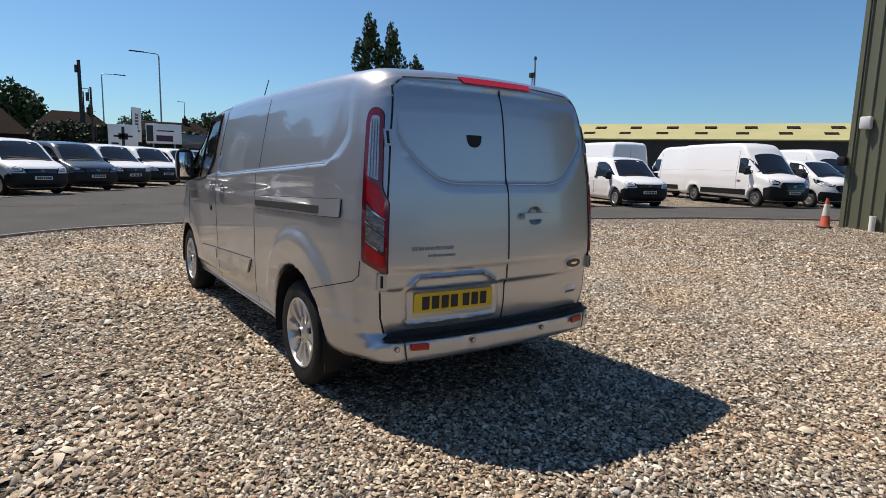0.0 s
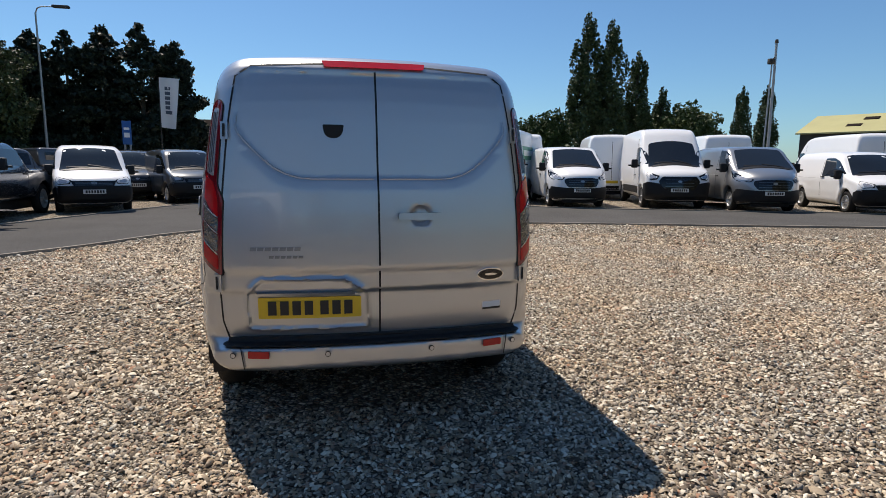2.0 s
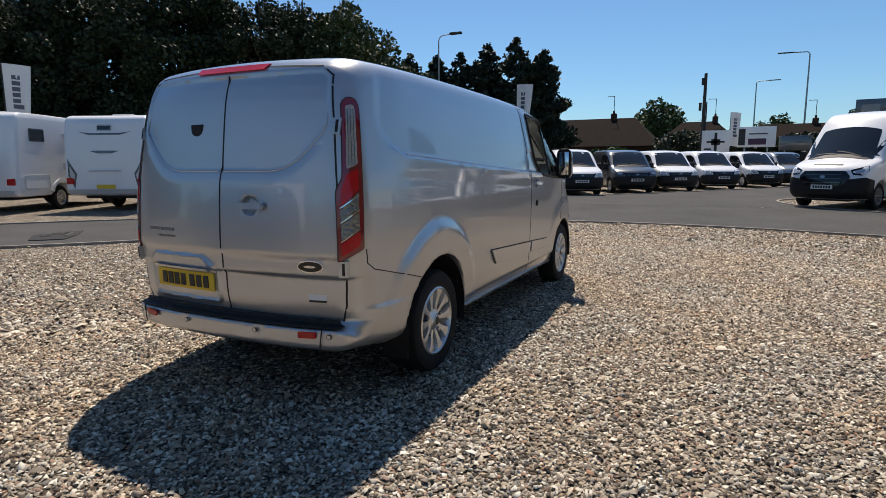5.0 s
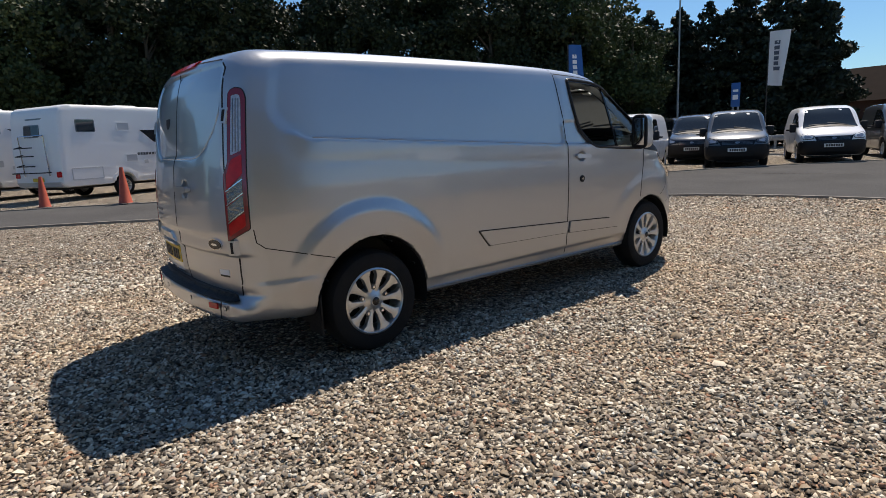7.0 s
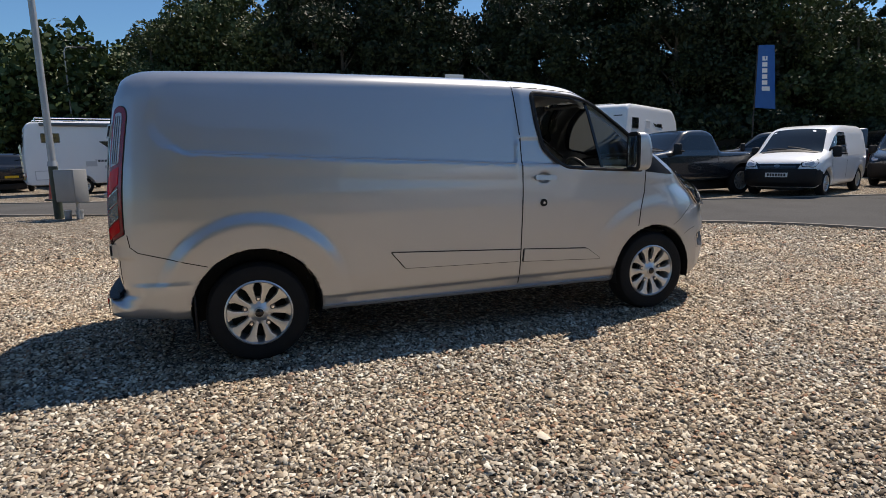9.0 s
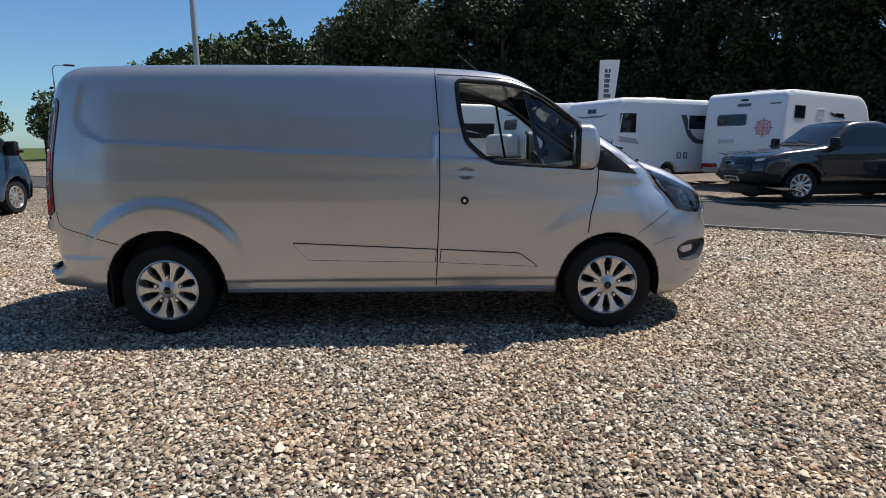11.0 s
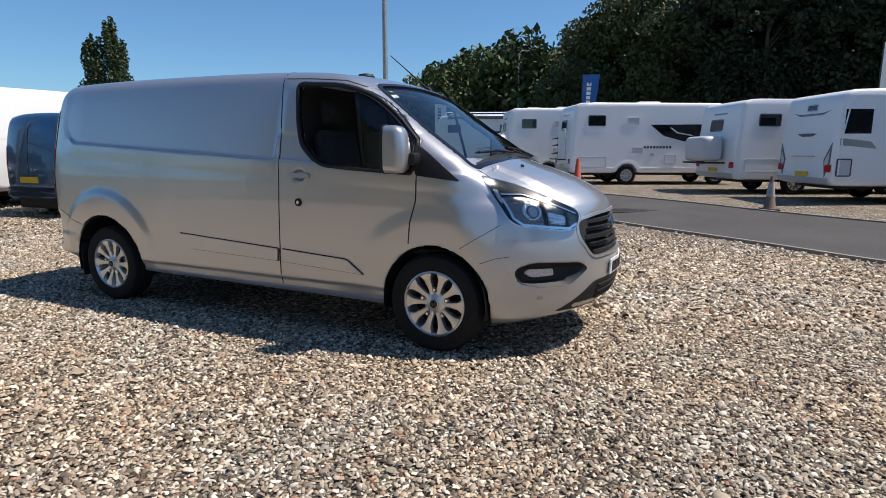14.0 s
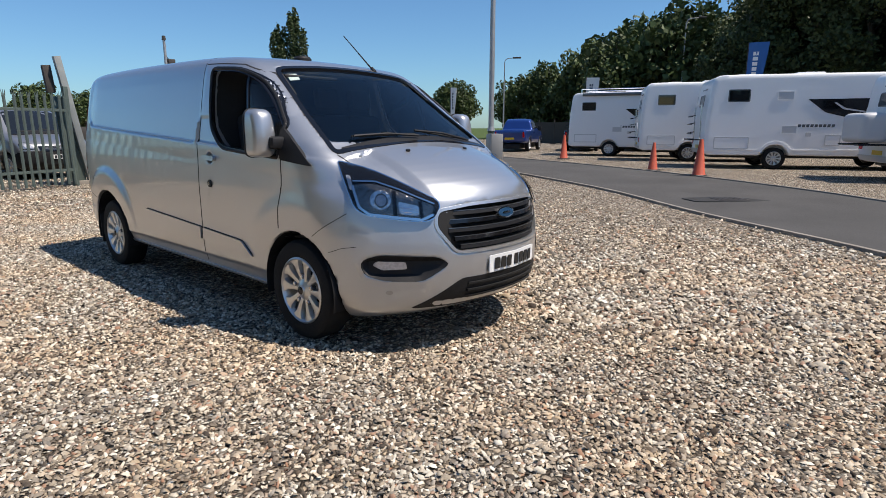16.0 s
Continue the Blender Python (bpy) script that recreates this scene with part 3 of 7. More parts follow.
        for s in (rear_strip, front_strip):
            part("rubbing_strip", patch(solid, view, s, 0.016, 0.018, 0.07), SILVER, van)
            part("strip_gap", ribbon(solid, view, s, 0.012, 0.003, 0.005, 0.05, True), SEAM, van)
        # handle and lock
        h = part("door_handle", patch(plain, view, rounded([(0.475, 1.218, .02), (0.475, 1.182, .018), (0.665, 1.176, .018), (0.665, 1.212, .02)]), 0.030, 0.022, 0.04), SILVER, van)
        for a in (0.495, 0.645):
            part("handle_foot", patch(plain, view, oval(a, 1.197, 0.014, 0.014, 10), 0.02, 0.034, 0.04), SILVER, h)
        lk = part("deadlock", patch(solid, view, oval(0.556, 1.0, 0.030, 0.030), 0.008, 0.01, 0.05), PLASTIC, van, "round black add-on lock")
        part("keyhole", patch(solid, view, oval(0.556, 1.0, 0.012, 0.012, 12), 0.013, 0.008, 0.05), CHROME, lk)
    sides(side)

    # mirrors
    for sg in (1, -1):
        m = part("mirror", skin(lambda x, y, z: mirror_shape(x * sg, y, z), (-1.18 if sg < 0 else 0.90, 1.30, 1.19), (-0.90 if sg < 0 else 1.18, 1.58, 1.58), 0.011), SILVER, van, "large door mirror with silver cap")
        part("mirror_glass", box((sg * 1.02 - .055, 1.342, 1.26), (sg * 1.02 + .055, 1.350, 1.51), .003), CHROME, m, "mirror glass")
        part("mirror_rim", skin(lambda x, y, z: np.maximum(mirror_shape(x * sg, y, z) - 0.005, y - 1.366), (-1.18 if sg < 0 else 0.89, 1.30, 1.18), (-0.89 if sg < 0 else 1.18, 1.58, 1.59), 0.011), PLASTIC, m)
        part("mirror_arm", box((0.84, 1.46, 1.285), (1.02, 1.56, 1.365), .02, None, Matrix.Diagonal((sg, 1, 1, 1))), PLASTIC, m)

    # rear doors
    for sg in (1, -1):
        curve = rounded([(sg * 0.018, 1.350), (sg * 0.47, 1.350, .14), (sg * 0.70, 1.58, .1), (sg * 0.690, 1.66)])
        part("pressed_edge", tube([tuple(q) for q in place(solid, "rear", dense(curve, 0.05), 0.001)], 0.005, 8), SILVER, van)
    part("rear_door_gap", ribbon(solid, "rear", [(0.0, 1.93), (0.002, 1.3), (0.006, 0.52)], 0.010, 0.0012), SEAM, van)
    for sg in (1, -1):
        fl = lambda pts: [(sg * a, *b) for a, *b in pts]
        part("rear_door_gap", ribbon(solid, "rear", fl([(0.015, 1.945), (0.62, 1.915), (0.695, 1.86), (0.735, 1.60), (0.775, 1.2), (0.80, 0.80), (0.792, 0.62), (0.765, 0.525)]), 0.009, 0.0012, 0.004), SEAM, van)
        for zc in (1.585, 0.825):
            hx = 0.745 if zc > 1 else 0.80
            hg = part("hinge", patch(plain, "rear", rounded(fl([(hx - .014, zc - .042), (hx + .024, zc - .042), (hx + .024, zc + .045), (hx - .014, zc + .045)])), 0.016, 0.03, 0.05), SILVER, van, "silver door hinge")
            part("hinge_pin", patch(plain, "rear", fl([(hx + .004, zc - .03), (hx + .014, zc - .03), (hx + .014, zc + .035), (hx + .004, zc + .035)]), 0.020, 0.006, 0.05), SEAM, hg)
    part("roof_brake_light", patch(solid, "rear", rounded([(-0.27, 1.952, .01), (-0.255, 1.915, .01), (0.255, 1.915, .01), (0.27, 1.952, .01)]), 0.014, 0.02, 0.05), RED_LENS, van, "red high brake light")
    part("camera_cutout", patch(solid, "rear", rounded([(-0.272, 1.622, .008), (-0.165, 1.622, .008), (-0.172, 1.575, .03), (-0.20, 1.553, .02), (-0.24, 1.553, .02), (-0.266, 1.575, .03)]), 0.002, 0.004, 0.06), SEAM, van, "black cut-out in the door")
    hd = part("rear_handle", patch(plain, "rear", rounded([(0.10, 1.178, .012), (0.10, 1.142, .012), (0.335, 1.142, .012), (0.335, 1.178, .012)]), 0.036, 0.020, 0.05), SILVER, van)
    for a in (0.12, 0.315):
        part("handle_foot", patch(plain, "rear", oval(a, 1.159, 0.013, 0.013, 10), 0.03, 0.044, 0.05), SILVER, hd)
    plate(solid, "rear", -0.353, 0.69, van, YELLOW_PLATE, 0.012)
    part("plate_lamp_bar", patch(solid, "rear", [(-0.62, 0.772), (-0.14, 0.772), (-0.12, 0.757), (-0.62, 0.757)], 0.026, 0.03, 0.1), SILVER, van)
    bd = part("badge", patch(solid, "rear", oval(0.613, 0.835, 0.078, 0.034), 0.008, 0.01, 0.05), CHROME, van, "oval badge")
    part("badge_face", patch(solid, "rear", oval(0.613, 0.835, 0.071, 0.028), 0.011, 0.006, 0.05), GLOSS_BLACK, bd)
    part("badge_bar", patch(solid, "rear", oval(0.613, 0.835, 0.036, 0.007, 14), 0.013, 0.005, 0.05), CHROME, bd)
    for k in range(7):
        a = -0.642 + k * 0.0362
        bm = patch(solid, "rear", [(a, 0.990), (a + .030, 0.990), (a + .033, 1.008), (a + .003, 1.008)], 0.004, 0.005, 0.1)
        part("letter_bar", bm, STEEL, van, "dark chrome letter as a plain bar", smooth=0)
    for k in range(6):
        a = -0.55 + k * 0.029
        bm = patch(solid, "rear", [(a, 0.952), (a + .023, 0.952), (a + .025, 0.965), (a + .002, 0.965)], 0.004, 0.005, 0.1)
        part("letter_bar", bm, STEEL, van, "dark chrome letter as a plain bar", smooth=0)
    st = part("sticker", patch(solid, "rear", [(0.575, 0.638), (0.685, 0.643), (0.685, 0.677), (0.575, 0.674)], 0.002, 0.003, 0.06), WHITE_PLATE, van, "small white sticker")
    part("sticker_bar", patch(solid, "rear", [(0.578, 0.630), (0.683, 0.632), (0.683, 0.644), (0.578, 0.642)], 0.003, 0.003, 0.06), INK, st)
    # rear bumper
    part("bumper_step", skin(lambda x, y, z: np.maximum(np.maximum(panel_clip(plain, x, y, z) - 0.004, np.abs(z - 0.522) - 0.018), np.maximum(y + 2.50, np.abs(x) - 0.80)), (-0.9, -2.75, 0.48), (0.9, -2.45, 0.56), 0.014), PLASTIC, van, "black plastic bumper step")
    for sg in (1, -1):
        fl = lambda pts: [(sg * a, *b) for a, *b in pts]
        part("reflector", patch(plain, "rear", rounded(fl([(0.56, 0.482, .006), (0.56, 0.446, .006), (0.665, 0.450, .006), (0.665, 0.486, .006)])), 0.005, 0.008, 0.06), RED_LENS, van)
        part("bumper_gap", ribbon(plain, "rear", fl([(0.70, 0.50), (0.685, 0.39)]), 0.005, 0.0012), SEAM, van)
        for a in (0.27, 0.74):
            s = part("parking_sensor", patch(plain, "rear", oval(sg * a, 0.462, 0.011, 0.011, 14), 0.003, 0.006, 0.1), SILVER, van)
            part("sensor_ring", ribbon(plain, "rear", oval(sg * a, 0.462, 0.013, 0.013, 14), 0.003, 0.002, 0.004, 0.02, True), SEAM, s)
        # tail lamps
        view = "rear_right" if sg > 0 else "rear_left"
        q = lambda *pts: [(tail_at(u, z), z, r) for u, z, r in pts]
        lamp = rounded(q((0, 0.865, .012), (0, 1.245, .02), (0, 1.315, .02), (0, 1.715, .02), (.35, 1.742, .02), (.8, 1.735, .02), (1, 1.69, .03), (1, 0.935, .012)), 4)
        L = part("tail_lamp", patch(plain, view, lamp, 0.007, 0.03, 0.04), DARK_LENS, van, "tall dark red tail lamp")
        part("lamp_gap", ribbon(plain, view, lamp, 0.008, 0.004, 0.008, 0.04, True), SEAM, L)
        up = part("upper_lens", patch(plain, view, rounded(q((.20, 1.36, .01), (.22, 1.695, .01), (.68, 1.705, .02), (.76, 1.66, .02), (.78, 1.385, .01))), 0.010, 0.01, 0.05), CLEAR_LENS, L, "clear ribbed upper lens")
        for k in range(3):
            u = .32 + k * .16
            part("lens_rib", ribbon(plain, view, [(tail_at(u, 1.68), 1.68), (tail_at(u, 1.38), 1.38)], 0.0035, 0.012, 0.004), GREY_PAINT, up)
        part("brake_lens", patch(plain, view, rounded(q((.16, 1.16, .006), (.16, 1.25, .01), (.20, 1.335, .01), (.80, 1.365, .01), (.84, 1.255, .01))), 0.010, 0.01, 0.04), RED_LENS, L)
        part("reverse_lens", patch(plain, view, rounded(q((.14, 1.085, .006), (.14, 1.145, .006), (.84, 1.24, .01), (.84, 1.15, .006))), 0.010, 0.01, 0.04), LAMP_TRAY, L, "clear grey lens")
        part("indicator_lens", patch(plain, view, rounded(q((.14, 0.985, .006), (.14, 1.068, .006), (.84, 1.135, .006), (.84, 1.04, .006))), 0.010, 0.01, 0.04), LAMP_TRAY, L, "clear grey lens")
        for z in (1.155, 1.076, 0.974):
            part("lens_bar", ribbon(plain, view, [(tail_at(.12, z), z), (tail_at(.86, z + .07), z + .07)], 0.006, 0.012, 0.006, 0.04), CHROME, L)
        part("lower_lens", patch(plain, view, rounded(q((.13, 0.895, .01), (.13, 0.965, .006), (.86, 1.03, .006), (.86, 0.955, .01))), 0.010, 0.01, 0.04), RED_LENS, L)

    # front
    part("windscreen", patch(plain, "top", screen_outline(0.0), -0.012, 0.004, 0.12), SCREEN_GLASS, van, "raked windscreen")
    part("windscreen_band", ribbon(plain, "top", screen_outline(-0.012), 0.034, 0.005, 0.03, 0.04, True), GLOSS_BLACK, van)
    part("cowl", patch(plain, "top", rounded([(-0.72, 1.862, .02), (0.72, 1.862, .02), (0.66, 1.905, .04), (0.3, 1.932, .1), (-0.3, 1.932, .1), (-0.66, 1.905, .04)]), 0.004, 0.03, 0.06), PLASTIC, van)
    for a, b, c in (((-0.50, 1.90), (0.02, 1.845), (-0.30, 1.865)), ((0.03, 1.90), (0.58, 1.83), (0.30, 1.855))):
        P = place(plain, "top", [a, b], 0.03)
        w = part("wiper", tube([tuple(P[0]), tuple((P[0] + P[1]) / 2 + np.array((0, 0, .015))), tuple(P[1])], 0.009, 6), PLASTIC, van)
        Q = place(plain, "top", [(c[0] - .28, c[1] - 0.0), (c[0] + .28, c[1] - 0.045)], 0.012)
        part("wiper_blade", tube([tuple(q) for q in Q], 0.007, 6), SEAM, w)
    for sg in (1, -1):
        part("washer_jet", patch(plain, "top", oval(sg * 0.30, 2.06, 0.018, 0.012, 10), 0.012, 0.02, 0.05), PLASTIC, van)
        view = "front_right" if sg > 0 else "front_left"
        hl = rounded(HEADLIGHT, 4)
        H = part("headlight", patch(plain, view, hl, 0.006, 0.02, 0.05), GLOSS_BLACK, van, "swept-back headlight")
        part("headlight_rim", ribbon(plain, view, hl, 0.012, 0.005, 0.02, 0.04, True), CHROME, H)
        # a chrome-edged tray along the foot of the lamp, two dished projectors and a dark brow
        tray = rounded([(0.905, 1.075, .02), (0.955, 0.955, .03), (1.01, 0.915, .04), (1.325, 0.880, .03), (1.385, 0.905, .02), (1.40, 0.955, .02), (1.17, 1.045, .06), (1.03, 1.085, .06)], 4)
        bowl = part("reflector_bowl", patch(plain, view, tray, 0.008, 0.01, 0.04), LAMP_TRAY, H, "silver grey lamp tray")
        part("dish", patch(plain, view, oval(1.075, 0.992, 0.064, 0.056, 24), 0.012, 0.008, 0.03), FACETED, bowl)
        part("projector", patch(plain, view, oval(1.078, 0.990, 0.034, 0.034, 18), 0.018, 0.02, 0.02), CLEAR_LENS, bowl, "clear projector lens")
        part("projector_rim", ribbon(plain, view, oval(1.078, 0.990, 0.036, 0.036, 18), 0.007, 0.020, 0.012, 0.02, True), GREY_PAINT, bowl)
        part("dish", patch(plain, view, rounded([(1.18, 0.985, .02), (1.19, 0.912, .02), (1.305, 0.898, .02), (1.31, 0.955, .02)]), 0.012, 0.008, 0.03), FACETED, bowl)
        for z in (0.925, 0.948):
            part("facet", ribbon(plain, view, [(1.195, z + .008), (1.30, z - .006)], 0.008, 0.016, 0.01, 0.03), CHROME, bowl)
        part("tray_divider", ribbon(plain, view, [(1.155, 1.045), (1.165, 0.90)], 0.022, 0.016, 0.012), GLOSS_BLACK, bowl)
        part("tray_divider", ribbon(plain, view, [(1.315, 0.985), (1.325, 0.885)], 0.020, 0.016, 0.012), GLOSS_BLACK, bowl)
        part("daylight_strip", ribbon(plain, view, [(0.90, 1.075), (0.945, 0.95), (1.005, 0.908), (1.325, 0.875), (1.395, 0.905)], 0.016, 0.017, 0.01), CHROME, H)
        part("brow_line", ribbon(plain, view, [(0.90, 1.10), (1.04, 1.098), (1.19, 1.052), (1.40, 0.968)], 0.008, 0.014, 0.01), CHROME, H)
        part("side_marker", patch(plain, view, rounded([(0.855, 1.135, .01), (0.885, 1.045, .01), (0.905, 1.05, .01), (0.885, 1.13, .01)]), 0.012, 0.01, 0.05), CLEAR_LENS, H)
        part("lens_cover", patch(plain, view, hl, 0.028, 0.003, 0.06), LAMP_GLASS, H)
        fg = rounded([(sg * a, b, *r) for a, b, *r in FOG], 4)
        F = part("fog_lamp_bezel", patch(solid, "front", fg, 0.006, 0.01, 0.04), PLASTIC, van, "black fog lamp surround")
        part("fog_lamp", patch(solid, "front", rounded([(sg * a, b, .012) for a, b in ((0.67, 0.612), (0.665, 0.567), (0.77, 0.56), (0.80, 0.59), (0.785, 0.615))]), 0.018, 0.012, 0.04), CLEAR_LENS, F)
        part("fog_rim", ribbon(plain, "front", [(sg * a, b) for a, b in ((0.60, 0.486), (0.79, 0.490), (0.855, 0.515), (0.875, 0.61))], 0.014, 0.006, 0.015), SILVER, F)
        part("parking_sensor", patch(plain, "front", oval(sg * 0.76, 0.425, 0.014, 0.014, 14), 0.004, 0.006, 0.1), SILVER_GREY, van)
    gr = part("grille", patch(solid, "front", [(a * 0.985, 0.81 + (b - 0.81) * 0.975) for a, b in rounded(GRILLE)], 0.004, 0.01, 0.06), SEAM, van, "black grille with five grey bars")
    part("grille_surround", ribbon(plain, "front", rounded(GRILLE), 0.017, 0.006, 0.03, 0.04, True), ALLOY, gr)
    for k in range(5):
        zc = 0.905 - k * 0.052
        half = 0.50 - max(0, (0.83 - zc)) * 0.62 - 0.02
        part("grille_bar", ribbon(plain, "front", [(-half, zc), (half, zc)], 0.026, -0.012, 0.03, 0.06), GLOSS_BLACK if k % 2 else PLASTIC, gr)
        part("bar_edge", ribbon(plain, "front", [(-half, zc + .012), (half, zc + .012)], 0.004, -0.010, 0.01, 0.06), GREY_PAINT, gr)
    bd = part("badge", patch(plain, "front", oval(0, 0.878, 0.088, 0.036), 0.002, 0.03, 0.05), CHROME, van, "oval badge")
    part("badge_face", patch(plain, "front", oval(0, 0.878, 0.078, 0.028), 0.005, 0.006, 0.05), BLUE_PAINT, bd)
    part("badge_bar", patch(plain, "front", oval(0, 0.878, 0.046, 0.008, 14), 0.008, 0.005, 0.05), CHROME, bd)
    plate(plain, "front", -0.045, 0.565, van, WHITE_PLATE, 0.020)
    lg = part("lower_grille", patch(plain, "front", rounded([(-0.66, 0.315, .03), (-0.40, 0.50, .04), (0.40, 0.50, .04), (0.66, 0.315, .03)]), 0.005, 0.02, 0.06), PLASTIC, van, "black lower air intake")
    for zc in (0.37, 0.415, 0.46):
        part("intake_bar", ribbon(plain, "front", [(-0.36, zc), (0.36, zc)], 0.012, 0.016, 0.014, 0.06), SEAM, lg)
    # bonnet shut lines
    for sg in (1, -1):
        part("bonnet_gap", ribbon(solid, "top", [(sg * 0.775, 1.90), (sg * 0.70, 2.08), (sg * 0.60, 2.35), (sg * 0.545, 2.50)], 0.007, 0.0012), SEAM, van)
    # roof: aerial, dome, seam
    base = place(plain, "top", [(-0.36, 1.00)], 0)[0]
    A = part("aerial", rod(tuple(base - np.array((0, 0, .005))), tuple(base + np.array((-0.02, -0.42, .33))), 0.007, 0.004, 8), PLASTIC, van, "thin black whip aerial")
    part("aerial_base", rod(tuple(base - np.array((0, 0, .01))), tuple(base + np.array((0, -.03, .03))), 0.022, 0.012, 12), PLASTIC, A)
    base = place(plain, "top", [(0.10, 0.62)], 0)[0]
    part("roof_dome", lathe([(0.075, base[2] - .01), (0.075, base[2] + .012), (0.06, base[2] + .03), (0.03, base[2] + .037), (0.001, base[2] + .038)], 20, "Z"), PLASTIC, van, "low black dome on the roof").location = (base[0], base[1], 0)
    part("roof_gap", ribbon(plain, "top", [(-0.80, 0.345), (0.80, 0.345)], 0.008, 0.0012), SEAM, van)
    part("screen_sticker", patch(plain, "top", [(0.50, 1.10), (0.585, 1.10), (0.60, 1.17), (0.515, 1.17)], -0.02, 0.002, 0.1), WHITE_PLATE, van, "small green and white windscreen sticker")
    # the near side's sliding door
    rail = rounded([(-2.25, 1.250, .01), (-2.25, 1.150, .01), (-0.83, 1.098, .01), (-0.83, 1.190, .01)])
    part("slide_rail", patch(plain, "left", rail, 0.012, 0.02, 0.08), SILVER, van)
    part("rail_gap", ribbon(plain, "left", rail, 0.006, 0.006, 0.008, 0.05, True), SEAM, van)
    part("slide_slot", ribbon(plain, "left", [(-2.03, 1.178), (-0.85, 1.139)], 0.044, 0.014, 0.006), SEAM, van)
    part("door_gap", ribbon(solid, "left", [(-0.80, 1.935), (-0.80, 1.5), (-0.79, 1.0), (-0.77, 0.36)], 0.009, 0.0012), SEAM, van)
    h = part("door_handle", patch(plain, "left", rounded([(0.10, 1.208, .018), (0.10, 1.17, .018), (0.28, 1.17, .018), (0.28, 1.208, .018)]), 0.030, 0.024, 0.04), SILVER, van)

    # cab
    part("bulkhead", box((-0.80, 0.40, 0.70), (0.80, 0.43, 1.88), .01), DASH, van)
    part("cab_floor", box((-0.80, 0.42, 0.66), (0.80, 1.95, 0.70), .01), DASH, van)
    dash = part("dashboard", skin(lambda x, y, z: soft_max(np.maximum(np.abs(x) - 0.80, 0.72 - z), outline_distance(y, z, [(1.42, 0.72), (1.38, 1.08), (1.50, 1.21), (1.90, 1.26), (1.90, 0.72)]), 0.06), (-0.84, 1.3, 0.68), (0.84, 1.94, 1.32), 0.03), DASH, van)
    part("instrument_hood", box((0.24, 1.36, 1.13), (0.60, 1.55, 1.24), .04), DASH, dash)
    sw = part("steering_wheel", torus(0.185, 0.017), DASH, van)
    sw.matrix_local = pose(0.42, 1.24, 1.17, -62, 0, 0)
    part("wheel_hub", box((-0.06, -0.05, -.02), (0.06, 0.06, .02), .015), DASH, sw)
    part("wheel_spoke", box((-0.17, -0.018, -.008), (0.17, 0.018, .008), .005), DASH, sw)
    for cx, w in ((0.43, 0.24), (-0.22, 0.22), (-0.60, 0.20)):
        st = part("seat", box((cx - w, 0.56, 0.78), (cx + w, 1.06, 0.96), .06), FABRIC, van, "dark fabric cab seat")
        part("backrest", box((cx - w, -.07, 0), (cx + w, .07, 0.62), .06, None, pose(0, 0.62, 0.92, 9)), FABRIC, st)
        part("headrest", box((cx - .12, -.05, 0.66), (cx + .12, .05, 0.86), .04, None, pose(0, 0.62, 0.92, 9)), FABRIC, st)
    part("sun_visor", box((0.15, 1.02, 1.78), (0.62, 1.14, 1.80), .006), DASH, van)
    return van


def tail_at(u, z):
    """Place across the tail lamp: u from 0 at the rear door to 1 on the side panel, at height z."""
    inner = np.interp(z, (0.865, 1.24, 1.315, 1.735), (1.238, 1.240, 1.200, 1.183))
    outer = np.interp(z, (0.93, 1.70), (1.098, 1.088))
    return float(inner + (outer - inner) * u)


def torus(R, r, n=32, m=8):
    bm = bmesh.new()
    rows = [[bm.verts.new(((R + r * math.cos(b)) * math.cos(a), (R + r * math.cos(b)) * math.sin(a), r * math.sin(b))) for b in np.linspace(0, math.tau, m, False)] for a in np.linspace(0, math.tau, n, False)]
    for i in range(n):
        for j in range(m):
            bm.faces.new((rows[i][j], rows[(i + 1) % n][j], rows[(i + 1) % n][(j + 1) % m], rows[i][(j + 1) % m]))
    return bm


def panel_clip(f, x, y, z):
    return f(*np.broadcast_arrays(x, y, z))


def mirror_shape(x, y, z):
    """A tall rounded mirror housing, flat behind and bowed in front."""
    w = 0.078 - 0.030 * np.clip((z - 1.40) / 0.25, 0, 1) ** 2
    u, v = np.abs(x - 1.02), np.abs(z - 1.385)
    d = np.maximum(u - w, v - 0.155)
    q = np.maximum(u - w + .045, 0) ** 2 + np.maximum(v - 0.11, 0) ** 2
    d = np.where((u > w - .045) & (v > 0.11), np.sqrt(q) - .045, d)
    bow = 1.515 - 2.4 * (x - 1.02) ** 2 - 1.2 * (z - 1.36) ** 2
    return soft_max(soft_max(d, y - bow, 0.06), 1.348 - y, 0.01)


main_van = build_main_van()


